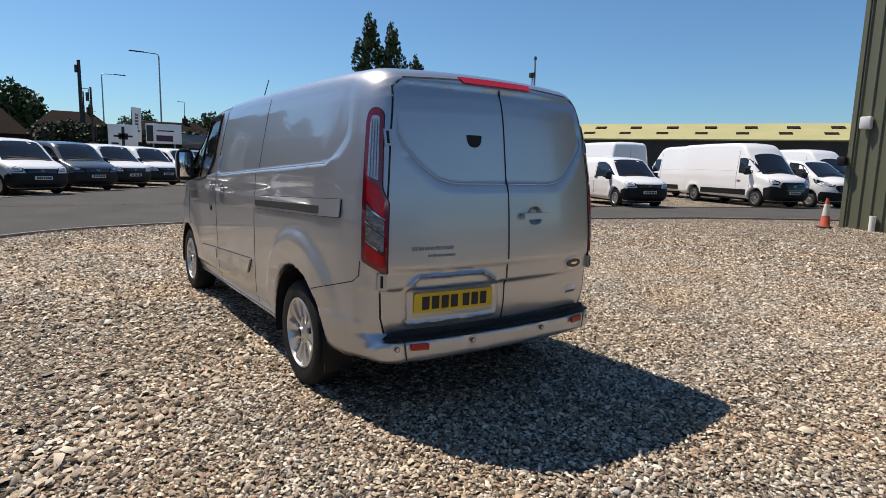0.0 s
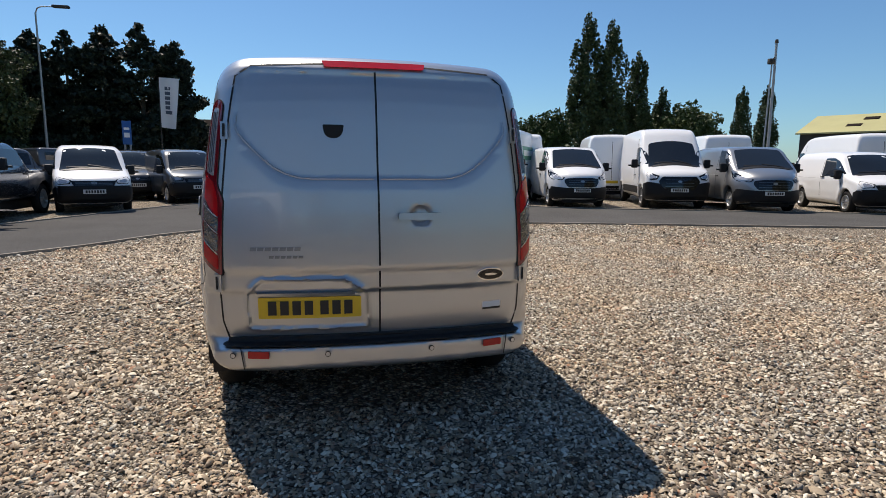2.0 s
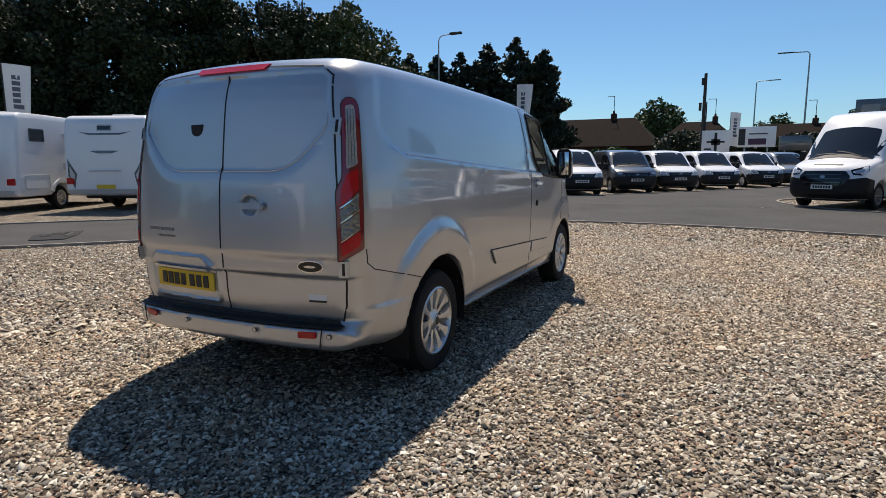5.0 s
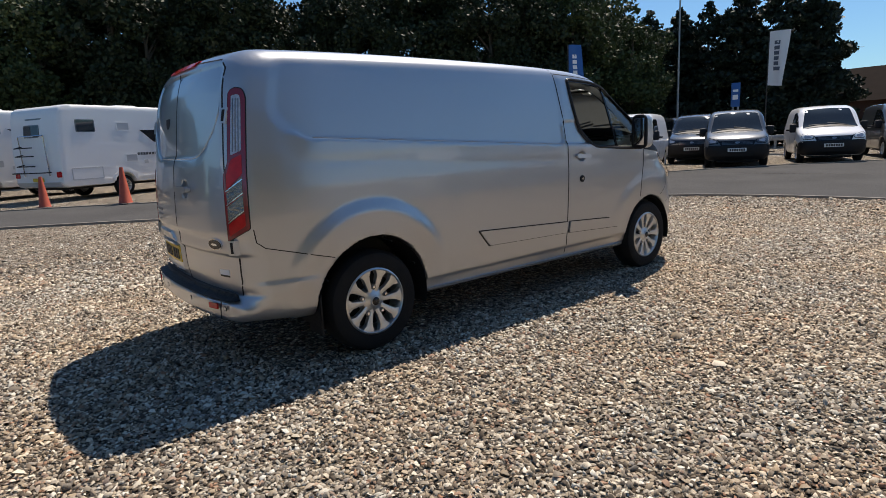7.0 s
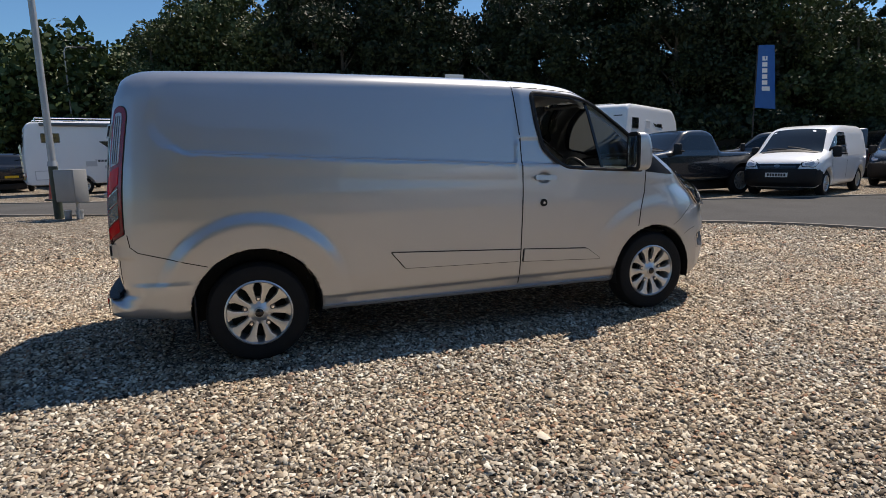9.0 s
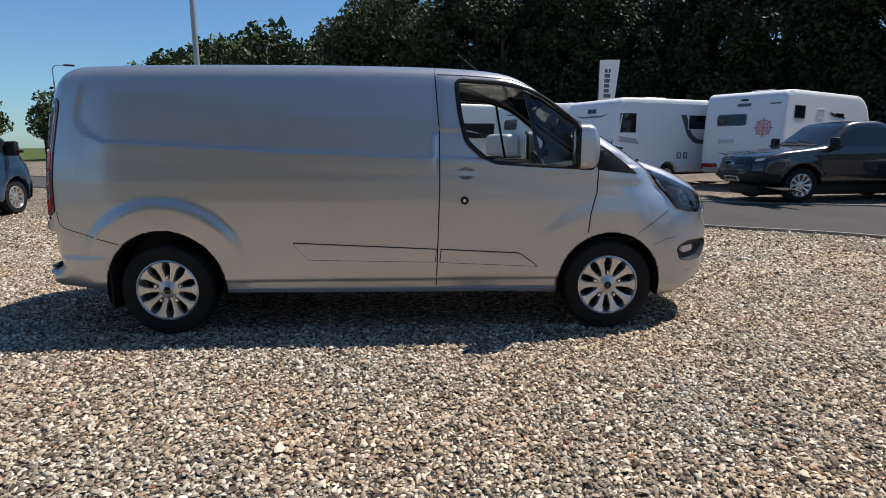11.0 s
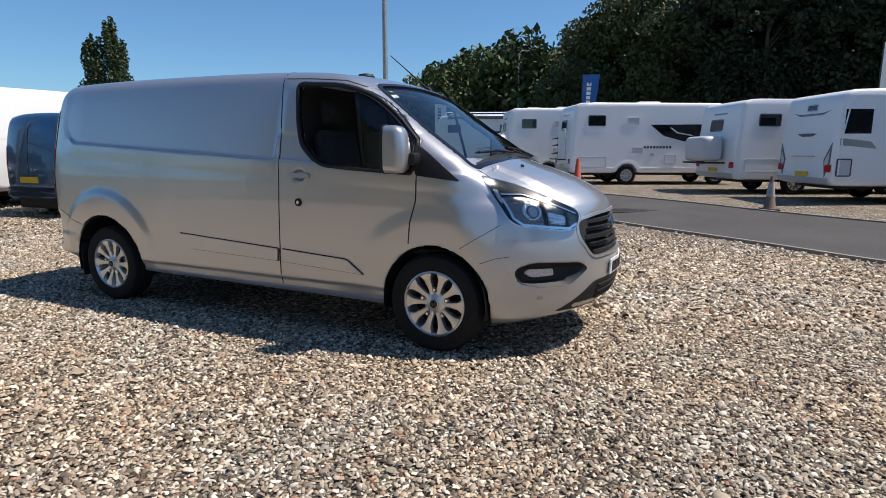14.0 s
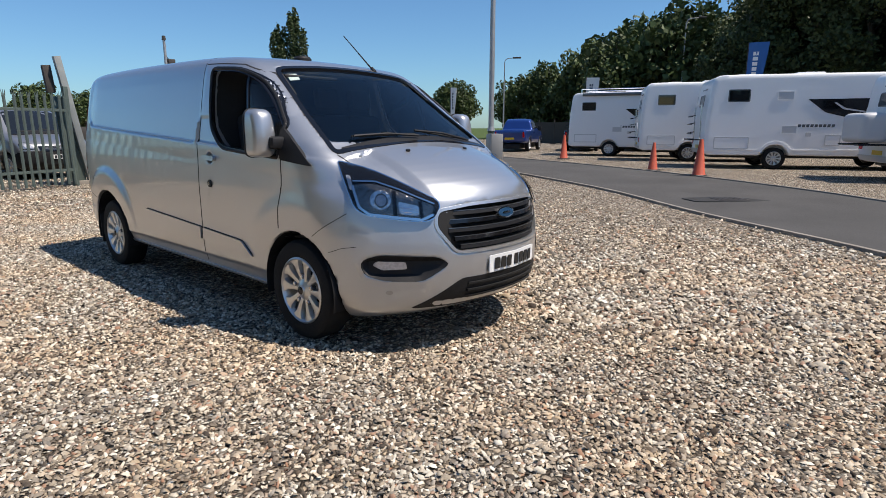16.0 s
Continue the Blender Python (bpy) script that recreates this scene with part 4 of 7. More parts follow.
# ---- ground, road ----
def gravel_material():
    m = bpy.data.materials.new("pale_gravel")
    m.use_nodes = True
    nt = m.node_tree
    p = nt.nodes["Principled BSDF"]
    p.inputs["Roughness"].default_value, p.inputs["Specular IOR Level"].default_value = 0.9, 0.12
    geo = nt.nodes.new("ShaderNodeNewGeometry")
    warp = nt.nodes.new("ShaderNodeTexNoise")
    warp.inputs["Scale"].default_value = 25
    off = nt.nodes.new("ShaderNodeVectorMath")
    off.operation = "MULTIPLY_ADD"
    off.inputs[1].default_value = (0.012, 0.012, 0.012)
    nt.links.new(geo.outputs["Position"], warp.inputs["Vector"])
    nt.links.new(warp.outputs["Color"], off.inputs[0])
    nt.links.new(geo.outputs["Position"], off.inputs[2])
    vor = nt.nodes.new("ShaderNodeTexVoronoi")
    vor.inputs["Scale"].default_value = 34
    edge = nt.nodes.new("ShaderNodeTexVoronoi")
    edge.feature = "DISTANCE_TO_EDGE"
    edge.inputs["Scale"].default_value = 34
    for v in (vor, edge):
        nt.links.new(off.outputs["Vector"], v.inputs["Vector"])
    sep = nt.nodes.new("ShaderNodeSeparateColor")
    nt.links.new(vor.outputs["Color"], sep.inputs["Color"])
    cr = stone_ramp(nt)
    nt.links.new(sep.outputs["Red"], cr.inputs["Fac"])
    big = nt.nodes.new("ShaderNodeTexNoise")
    big.inputs["Scale"].default_value, big.inputs["Detail"].default_value = 2.2, 9
    big.inputs["Roughness"].default_value = 0.78
    nt.links.new(geo.outputs["Position"], big.inputs["Vector"])
    tone = nt.nodes.new("ShaderNodeMapRange")
    tone.inputs["To Min"].default_value, tone.inputs["To Max"].default_value = 0.10, 2.25
    nt.links.new(big.outputs["Fac"], tone.inputs["Value"])
    # Darkens the colour between stones: crevice shade painted into the gravel.
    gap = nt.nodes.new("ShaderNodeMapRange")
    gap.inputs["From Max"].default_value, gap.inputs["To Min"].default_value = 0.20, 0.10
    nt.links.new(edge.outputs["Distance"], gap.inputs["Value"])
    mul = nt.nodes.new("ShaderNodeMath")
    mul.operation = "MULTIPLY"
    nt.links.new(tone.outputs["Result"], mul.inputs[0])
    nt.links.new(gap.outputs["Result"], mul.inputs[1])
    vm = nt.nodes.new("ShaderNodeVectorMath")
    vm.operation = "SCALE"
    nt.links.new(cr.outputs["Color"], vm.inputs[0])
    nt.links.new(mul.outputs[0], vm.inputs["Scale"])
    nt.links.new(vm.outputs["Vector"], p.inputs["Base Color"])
    hgt = nt.nodes.new("ShaderNodeMapRange")
    hgt.interpolation_type = "SMOOTHSTEP"
    hgt.inputs["From Max"].default_value = 0.35
    nt.links.new(edge.outputs["Distance"], hgt.inputs["Value"])
    tilt = nt.nodes.new("ShaderNodeMath")
    tilt.operation = "MULTIPLY_ADD"
    tilt.inputs[1].default_value = 0.6
    nt.links.new(sep.outputs["Green"], tilt.inputs[0])
    nt.links.new(hgt.outputs["Result"], tilt.inputs[2])
    b = nt.nodes.new("ShaderNodeBump")
    b.inputs["Strength"].default_value, b.inputs["Distance"].default_value = 0.9, 0.012
    nt.links.new(tilt.outputs[0], b.inputs["Height"])
    nt.links.new(b.outputs["Normal"], p.inputs["Normal"])
    return m


def stone_ramp(nt):
    cr = nt.nodes.new("ShaderNodeValToRGB")
    e = cr.color_ramp.elements
    e[0].position, e[0].color = 0.0, (0.05, 0.040, 0.032, 1)
    e[1].position, e[1].color = 1.0, (0.74, 0.685, 0.57, 1)
    for at, c in ((0.10, (0.12, 0.092, 0.066, 1)), (0.20, (0.22, 0.185, 0.145, 1)), (0.32, (0.40, 0.315, 0.215, 1)), (0.42, (0.17, 0.15, 0.125, 1)), (0.52, (0.45, 0.37, 0.27, 1)), (0.62, (0.31, 0.275, 0.23, 1)), (0.68, (0.31, 0.175, 0.11, 1)), (0.74, (0.49, 0.42, 0.32, 1)), (0.90, (0.60, 0.54, 0.435, 1))):
        x = e.new(at)
        x.color = c
    return cr


def pebble_material():
    m = bpy.data.materials.new("pebbles")
    m.use_nodes = True
    nt = m.node_tree
    p = nt.nodes["Principled BSDF"]
    p.inputs["Roughness"].default_value, p.inputs["Specular IOR Level"].default_value = 0.75, 0.25
    geo = nt.nodes.new("ShaderNodeNewGeometry")
    cr = stone_ramp(nt)
    nt.links.new(geo.outputs["Random Per Island"], cr.inputs["Fac"])
    n = nt.nodes.new("ShaderNodeTexNoise")
    n.inputs["Scale"].default_value, n.inputs["Detail"].default_value = 160, 3
    nt.links.new(geo.outputs["Position"], n.inputs["Vector"])
    tone = nt.nodes.new("ShaderNodeMapRange")
    tone.inputs["To Min"].default_value, tone.inputs["To Max"].default_value = 0.7, 1.35
    nt.links.new(n.outputs["Fac"], tone.inputs["Value"])
    vm = nt.nodes.new("ShaderNodeVectorMath")
    vm.operation = "SCALE"
    nt.links.new(cr.outputs["Color"], vm.inputs[0])
    nt.links.new(tone.outputs["Result"], vm.inputs["Scale"])
    patch_noise = nt.nodes.new("ShaderNodeTexNoise")
    patch_noise.inputs["Scale"].default_value, patch_noise.inputs["Detail"].default_value = 0.9, 4
    nt.links.new(geo.outputs["Position"], patch_noise.inputs["Vector"])
    hue = nt.nodes.new("ShaderNodeMix")
    hue.data_type = "RGBA"
    hue.inputs["A"].default_value, hue.inputs["B"].default_value = (1.06, 0.995, 0.92, 1), (0.96, 1.0, 1.04, 1)
    span = nt.nodes.new("ShaderNodeMapRange")
    span.inputs["From Min"].default_value, span.inputs["From Max"].default_value = 0.38, 0.62
    nt.links.new(patch_noise.outputs["Fac"], span.inputs["Value"])
    nt.links.new(span.outputs["Result"], hue.inputs["Factor"])
    tint = nt.nodes.new("ShaderNodeVectorMath")
    tint.operation = "MULTIPLY"
    nt.links.new(vm.outputs["Vector"], tint.inputs[0])
    nt.links.new(hue.outputs["Result"], tint.inputs[1])
    nt.links.new(tint.outputs["Vector"], p.inputs["Base Color"])
    return m


GRAVEL = gravel_material()
PEBBLE = pebble_material()
ASPHALT = mat("worn_asphalt", (0.080, 0.078, 0.075), 0.95, 0.0, 0.25, 0.7, 0.6, 140, fine=0.3, spec=0.08)
EDGING = mat("concrete_edging", (0.26, 0.23, 0.19), 0.9, 0.0, 0.25, 4, 0.4, 80)
GRASS = mat("rough_grass", (0.07, 0.10, 0.03), 0.95, 0.0, 0.4, 1.5, 0.6, 40, spec=0.1)


def sheet(name, rows, material, label, category, lift=0.0):
    """A ground strip from rows of points (x, y), laid on the ground."""
    bm = bmesh.new()
    grid = [[bm.verts.new((x, y, float(gz(x, y)) + lift)) for x, y in r] for r in rows]
    for p, q in zip(grid, grid[1:]):
        for k in range(len(p) - 1):
            bm.faces.new((p[k], p[k + 1], q[k + 1], q[k]))
    for f in bm.faces:
        f.normal_update()
        if f.normal.z < 0:
            f.normal_flip()
    ob = part(name, bm, material, smooth=0)
    return tagged(ob, label, category, kind="structure")


def smooth_line(pts, per=8):
    """A Catmull-Rom line through points."""
    P = np.array(pts, float)
    P = np.vstack([2 * P[0] - P[1], P, 2 * P[-1] - P[-2]])
    out = []
    for i in range(1, len(P) - 2):
        for t in np.linspace(0, 1, per, False):
            a, b, c, d = P[i - 1], P[i], P[i + 1], P[i + 2]
            out.append(0.5 * (2 * b + (c - a) * t + (2 * a - 5 * b + 4 * c - d) * t ** 2 + (3 * b - a - 3 * c + d) * t ** 3))
    out.append(P[-2])
    return np.array(out)


def build_ground():
    rings = np.concatenate([[0.01], np.arange(1, 16, 1.0), np.geomspace(16, 3000, 26)])
    n = 96
    rows = [[(r * math.cos(k * math.tau / n), r * math.sin(k * math.tau / n)) for k in range(n + 1)] for r in rings]
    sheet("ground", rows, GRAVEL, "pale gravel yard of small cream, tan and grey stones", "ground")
    far = [[(r * math.cos(k * math.tau / n), r * math.sin(k * math.tau / n)) for k in range(n + 1)] for r in (62, 90, 150, 400, 1500, 2990)]
    sheet("verge", far, GRASS, "rough green grass beyond the yard", "grass", 0.03)


NEAR = smooth_line([(-24.0, -34.0), (-15.0, -14.89), (-12.5, -8.41), (-11.39, -5.64), (-10.11, -3.09), (-8.69, -0.73), (-6.69, 1.75), (-5.22, 3.84), (-4.15, 5.18), (-3.2, 6.61), (-1.87, 7.63), (0.0, 8.12), (2.3, 8.09), (4.82, 7.5), (7.63, 6.52), (10.55, 5.38), (13.86, 3.96), (18.26, 1.66), (32.85, -6.57)])
FAR = smooth_line([(-30.0, -34.0), (-20.02, -14.85), (-17.03, -8.18), (-15.21, -4.33), (-13.05, -0.33), (-11.16, 2.57), (-9.47, 4.58), (-7.97, 6.7), (-6.55, 9.44), (-5.04, 12.92), (-3.33, 15.76), (-1.44, 18.15), (0.88, 21.39), (4.61, 26.9), (9.85, 35.01), (16.0, 46.0), (26.0, 70.0)])
ISLE = smooth_line([(36.0, 70.0), (24.0, 46.0), (16.4, 34.99), (9.89, 24.72), (5.96, 19.43), (4.43, 17.05), (4.33, 15.1), (5.16, 13.3), (6.78, 11.8), (9.43, 10.3), (12.88, 9.0), (16.82, 7.52), (22.03, 5.95), (37.19, 0.55)])


def resample(L, n):
    d = np.r_[0, np.cumsum(np.linalg.norm(np.diff(L, axis=0), axis=1))]
    s = np.linspace(0, d[-1], n)
    return np.stack([np.interp(s, d, L[:, k]) for k in range(2)], 1)


def build_road():
    # the drive: from its near edge to the far edge, across the side road's mouth, and along the island
    k, j = 9 * 8, 7 * 8
    outer = np.vstack([FAR[:k], ISLE[j:]])
    rows = [resample(NEAR, 130), resample(outer, 130)]
    cross = [[tuple(rows[0][i] + (rows[1][i] - rows[0][i]) * t) for t in np.linspace(0, 1, 9)] for i in range(130)]
    sheet("road", cross, ASPHALT, "worn grey asphalt drive curving round the gravel bay", "road", 0.018)
    a, b = resample(FAR[k - 1:], 70), resample(ISLE[:j + 1][::-1], 70)
    cross = [[tuple(a[i] + (b[i] - a[i]) * t) for t in np.linspace(0, 1, 9)] for i in range(70)]
    sheet("side_road", cross, ASPHALT, "grey asphalt side road leading out of the yard", "road", 0.021)
    for line in (NEAR, FAR, ISLE):
        L = resample(line, 240)
        L = L[(np.hypot(*L.T) < 40)]
        d = np.gradient(L, axis=0)
        d /= np.linalg.norm(d, axis=1, keepdims=True)
        nrm = np.stack([-d[:, 1], d[:, 0]], 1)
        bm = bmesh.new()
        rows = []
        for p, m in zip(L, nrm):
            z = float(gz(*p))
            rows.append([bm.verts.new((p[0] + m[0] * o, p[1] + m[1] * o, z + h)) for o, h in ((-.035, -.05), (-.035, .045), (.035, .045), (.035, -.05))])
        for r, s in zip(rows, rows[1:]):
            for k in range(3):
                bm.faces.new((r[k], r[k + 1], s[k + 1], s[k]))
        tagged(part("kerb", bm, EDGING), "thin timber and concrete edging between gravel and drive", "kerb", kind="structure")


def build_pebbles():
    """Loose stones, thick on the ground where the camera passes nearest."""
    rng = np.random.default_rng(7)
    ring = [(math.cos(q), math.sin(q), -.15) for q in (0.1, 1.25, 2.4, 3.75, 5.0)]
    base = np.array(ring + [(0.46, 0.10, 0.86), (-0.48, -0.06, 0.80)], float)
    tri = np.array([(0, 1, 5), (1, 6, 5), (1, 2, 6), (2, 3, 6), (3, 5, 6), (3, 4, 5), (4, 0, 5)])
    # thick round the van on the sides that are walked, thinning out towards the drive
    n = 700000
    r, a = 9.6 * np.sqrt(rng.random(n)), rng.uniform(0, math.tau, n)
    x, y = 0.5 + r * np.cos(a), r * np.sin(a)
    turn = np.degrees(np.arctan2(NEAR[:, 1], NEAR[:, 0])) % 360
    order = np.argsort(turn)
    deg = np.degrees(np.arctan2(y, x)) % 360
    edge = np.interp(deg, turn[order], np.hypot(*NEAR.T)[order]) - 0.06
    edge = np.where((deg > 236) & (deg < 348), 99, edge)
    want = np.interp(r, (0, 5.9, 6.6, 9.6), (1, 1, 0.20, 0.11)) * np.interp(np.where(deg > 200, deg - 360, deg), (-150, -128, 80, 100, 135, 160), (0.13, 1, 1, 0.75, 0.55, 0.13))
    keep = ~((np.abs(x) < 0.80) & (np.abs(y) < 2.3)) & (np.hypot(x, y) < edge) & (rng.random(n) < want)
    x, y, coarse = x[keep], y[keep], want[keep] < 0.75
    # scattered larger stones farther back
    r, a = np.sqrt(rng.uniform(8.0 ** 2, 17.0 ** 2, 45000)), np.radians(rng.uniform(-132, 24, 45000))
    far = np.hypot(r * np.cos(a), r * np.sin(a)) < np.where((a > -math.radians(12)), np.interp(np.degrees(a), (-12, 0, 10, 17, 24), (26, 18, 14, 12.6, 10.8)) - 0.1, 99)
    x, y = np.concatenate([x, (r * np.cos(a))[far]]), np.concatenate([y, (r * np.sin(a))[far]])
    coarse = np.concatenate([coarse, np.ones(far.sum(), bool)])
    n = len(x)
    s = rng.gamma(6, 0.00102, n) + 0.0046
    big = rng.random(n) < 0.0025
    s[big] *= 1.7
    s[coarse] *= 1.45
    scale = np.stack([s * rng.uniform(1.0, 1.8, n), s * rng.uniform(0.6, 0.9, n), s * rng.uniform(0.6, 1.0, n)], 1)
    yaw, tip, roll = rng.uniform(0, math.tau, n), rng.normal(0, 0.38, n), rng.normal(0, 0.38, n)
    wob = 1 + rng.normal(0, 0.15, (n, 7, 3))
    V = base[None] * wob * scale[:, None]
    c, t = np.cos(roll)[:, None], np.sin(roll)[:, None]
    V[:, :, 1], V[:, :, 2] = V[:, :, 1] * c - V[:, :, 2] * t, V[:, :, 1] * t + V[:, :, 2] * c
    c, t = np.cos(tip)[:, None], np.sin(tip)[:, None]
    V[:, :, 0], V[:, :, 2] = V[:, :, 0] * c - V[:, :, 2] * t, V[:, :, 0] * t + V[:, :, 2] * c
    c, t = np.cos(yaw)[:, None], np.sin(yaw)[:, None]
    V[:, :, 0], V[:, :, 1] = V[:, :, 0] * c - V[:, :, 1] * t, V[:, :, 0] * t + V[:, :, 1] * c
    V += np.stack([x, y, gz(x, y) + scale[:, 2] * rng.uniform(0.2, 1.1, n)], 1)[:, None]
    F = (tri[None] + 7 * np.arange(n)[:, None, None]).reshape(-1, 3)
    me = bpy.data.meshes.new("pebbles")
    me.vertices.add(n * 7)
    me.vertices.foreach_set("co", V.reshape(-1).astype(np.float32))
    me.loops.add(len(F) * 3)
    me.loops.foreach_set("vertex_index", F.reshape(-1).astype(np.int32))
    me.polygons.add(len(F))
    me.polygons.foreach_set("loop_start", (np.arange(len(F)) * 3).astype(np.int32))
    me.update()
    me.validate()
    me.materials.append(PEBBLE)
    me.shade_smooth()
    tagged(new("pebbles", me), "loose cream, tan and grey pebbles on the yard", "gravel", kind="stuff")


def drain(x, y):
    ob = thing("drain_cover", "dark worn drain cover set in patched asphalt", "drain cover", at=stand(x, y, 0.7, 0.7, 0.018))
    part("tar_patch", prism(rounded([(-.75, -.32, .1), (.1, -.40, .1), (.85, -.25, .1), (.80, .30, .1), (.1, .36, .1), (-.80, .28, .1)]), -0.01, 0.006, "Z"), TAR, ob, "dark tar patch", smooth=0)
    fr = part("cover", box((-.30, -.22, 0), (.30, .22, .014), .004), IRON, ob)
    for k in range(5):
        part("cover_rib", box((-.24 + k * .105, -.17, .012), (-.19 + k * .105, .17, .019)), IRON, fr, smooth=0)


TAR = mat("fresh_tar", (0.05, 0.05, 0.05), 0.9, 0.0, 0.3, 3, 0.5, 120, spec=0.1)
IRON = mat("cast_iron", (0.05, 0.045, 0.042), 0.7, 0.3, 0.3, 8, 0.3, 60)
build_ground()
build_road()
build_pebbles()
drain(-8.75, 1.65)


# ---- other vehicles ----
def spec_compact():
    return dict(
        sil=[(-2.0, .24, .1), (-2.17, .34, .08), (-2.2, .60, .1), (-2.19, 1.0, .2), (-2.10, 1.70, .2), (-1.95, 1.82, .12), (-0.6, 1.84, .5), (0.25, 1.82, .3), (0.72, 1.72, .2), (1.42, 1.13, .08), (1.95, 0.98, .2), (2.14, 0.86, .1), (2.2, 0.62, .1), (2.17, 0.36, .08), (2.0, 0.22, .1), (1.0, .22, .1), (-1.0, .24, .1)],
        ws=[0.84, 0.89, 0.915, 0.92, 0.90, 0.80, 0.72, 0.70], zs=[0.2, 0.35, 0.6, 0.95, 1.1, 1.6, 1.8, 2.2], wheels=(-1.42, 1.36), r=0.32, half=2.2,
        win=[[(-0.10, 1.62, .05), (0.40, 1.62, .08), (0.72, 1.52, .06), (1.20, 1.14, .03), (0.80, 1.08, .05), (-0.10, 1.07, .05)]],
        screen=[(-0.62, 0.66, .06), (0.62, 0.66, .06), (0.76, 1.38, .06), (-0.76, 1.38, .06)],
        grille=[(-0.52, 0.84, .03), (0.52, 0.84, .03), (0.46, 0.70, .04), (-0.46, 0.70, .04)],
        lamp=[(0.50, 0.86, .02), (0.80, 0.95, .03), (0.86, 0.86, .03), (0.80, 0.74, .03), (0.54, 0.76, .02)],
        bumper=[(-0.89, 0.71, .05), (0.89, 0.71, .05), (0.84, 0.25, .08), (-0.84, 0.25, .08)], plate=0.56, mirror=(0.98, 0.98, 1.12), H=1.83, lo=0.18)


def spec_tall(H=2.62):
    return dict(
        sil=[(-2.7, .34, .1), (-2.93, .42, .08), (-2.97, 0.7, .1), (-2.95, 1.4, .3), (-2.88, H - .15, .25), (-2.70, H - .02, .12), (-1.0, H + .01, .5), (0.7, H, .5), (1.10, H - .10, .3), (1.42, H - .42, .2), (2.22, 1.36, .08), (2.72, 1.20, .15), (2.90, 1.05, .12), (2.97, 0.75, .12), (2.96, 0.42, .08), (2.8, 0.26, .1), (1.6, .30, .1), (-1.4, .36, .1)],
        ws=[0.93, 0.97, 0.995, 1.0, 0.985, 0.93, 0.88, 0.84, 0.8], zs=[0.3, 0.45, 0.8, 1.2, 1.4, 1.9, 2.3, 2.6, 3], wheels=(-1.72, 1.98), r=0.35, half=2.97,
        win=[[(0.98, 1.96, .06), (1.42, 1.96, .08), (1.66, 1.80, .06), (2.02, 1.42, .03), (1.60, 1.30, .05), (1.02, 1.36, .05)]],
        screen=[(-0.70, 1.46, .06), (0.70, 1.46, .06), (0.80, 2.16, .05), (-0.80, 2.16, .05)],
        grille=[(-0.50, 1.02, .05), (0.50, 1.02, .05), (0.62, 0.86, .06), (0.44, 0.62, .06), (-0.44, 0.62, .06), (-0.62, 0.86, .06)],
        lamp=[(0.58, 1.04, .02), (0.90, 1.16, .03), (0.94, 1.02, .03), (0.84, 0.90, .03), (0.66, 0.92, .02)],
        bumper=[(-0.95, 0.86, .05), (-0.55, 0.80, .05), (0.55, 0.80, .05), (0.95, 0.86, .05), (0.93, 0.29, .08), (-0.93, 0.29, .08)], plate=0.60, mirror=(1.14, 1.62, 1.42), H=H, lo=0.25)


def spec_mid():
    return dict(field=panel_van_field(False, False), wheels=(-1.65, 1.65), r=0.345, half=2.70,
        win=[side_window(0)], screen=screen_outline(0), rounded_in=True,
        grille=GRILLE, lamp=[(0.52, 0.96, .02), (0.72, 1.06, .05), (0.93, 1.20, .02), (0.93, 1.0, .04), (0.86, 0.90, .03), (0.60, 0.88, .03)],
        bumper=[(-0.90, 0.68, .05), (-0.45, 0.64, .05), (0.45, 0.64, .05), (0.90, 0.68, .05), (0.87, 0.26, .06), (-0.87, 0.26, .06)], plate=0.565, mirror=(1.06, 1.42, 1.30), H=1.99, lo=0.2)


def spec_pickup():
    return dict(
        sil=[(-2.4, .46, .1), (-2.63, .55, .05), (-2.66, 1.0, .05), (-2.64, 1.17, .04), (-0.80, 1.20, .02), (-0.72, 1.22, .02), (-0.55, 1.70, .1), (-0.3, 1.80, .15), (0.30, 1.79, .2), (0.52, 1.72, .1), (1.12, 1.25, .06), (2.25, 1.12, .2), (2.55, 1.00, .12), (2.64, 0.80, .1), (2.66, 0.52, .08), (2.5, 0.40, .1), (1.0, .42, .1), (-1.0, .44, .1)],
        ws=[0.86, 0.90, 0.92, 0.91, 0.86, 0.72, 0.66], zs=[0.4, 0.6, 0.9, 1.1, 1.25, 1.65, 1.9], wheels=(-1.50, 1.58), r=0.39, half=2.66,
        win=[[(-0.48, 1.62, .05), (0.30, 1.64, .08), (0.60, 1.52, .05), (0.94, 1.27, .03), (-0.50, 1.24, .04)]],
        screen=[(-0.58, 0.46, .05), (0.58, 0.46, .05), (0.70, 1.10, .05), (-0.70, 1.10, .05)],
        grille=[(-0.50, 1.00, .03), (0.50, 1.00, .03), (0.62, 0.74, .06), (0.46, 0.62, .06), (-0.46, 0.62, .06), (-0.62, 0.74, .06)],
        lamp=[(0.52, 0.98, .02), (0.86, 1.03, .03), (0.86, 0.92, .03), (0.58, 0.86, .02)],
        bumper=[(-0.86, 0.70, .05), (0.86, 0.70, .05), (0.82, 0.46, .06), (-0.82, 0.46, .06)], plate=0.52, mirror=(0.98, 0.95, 1.28), H=1.8, lo=0.36, tail=(0.78, 1.08), back=1.05)


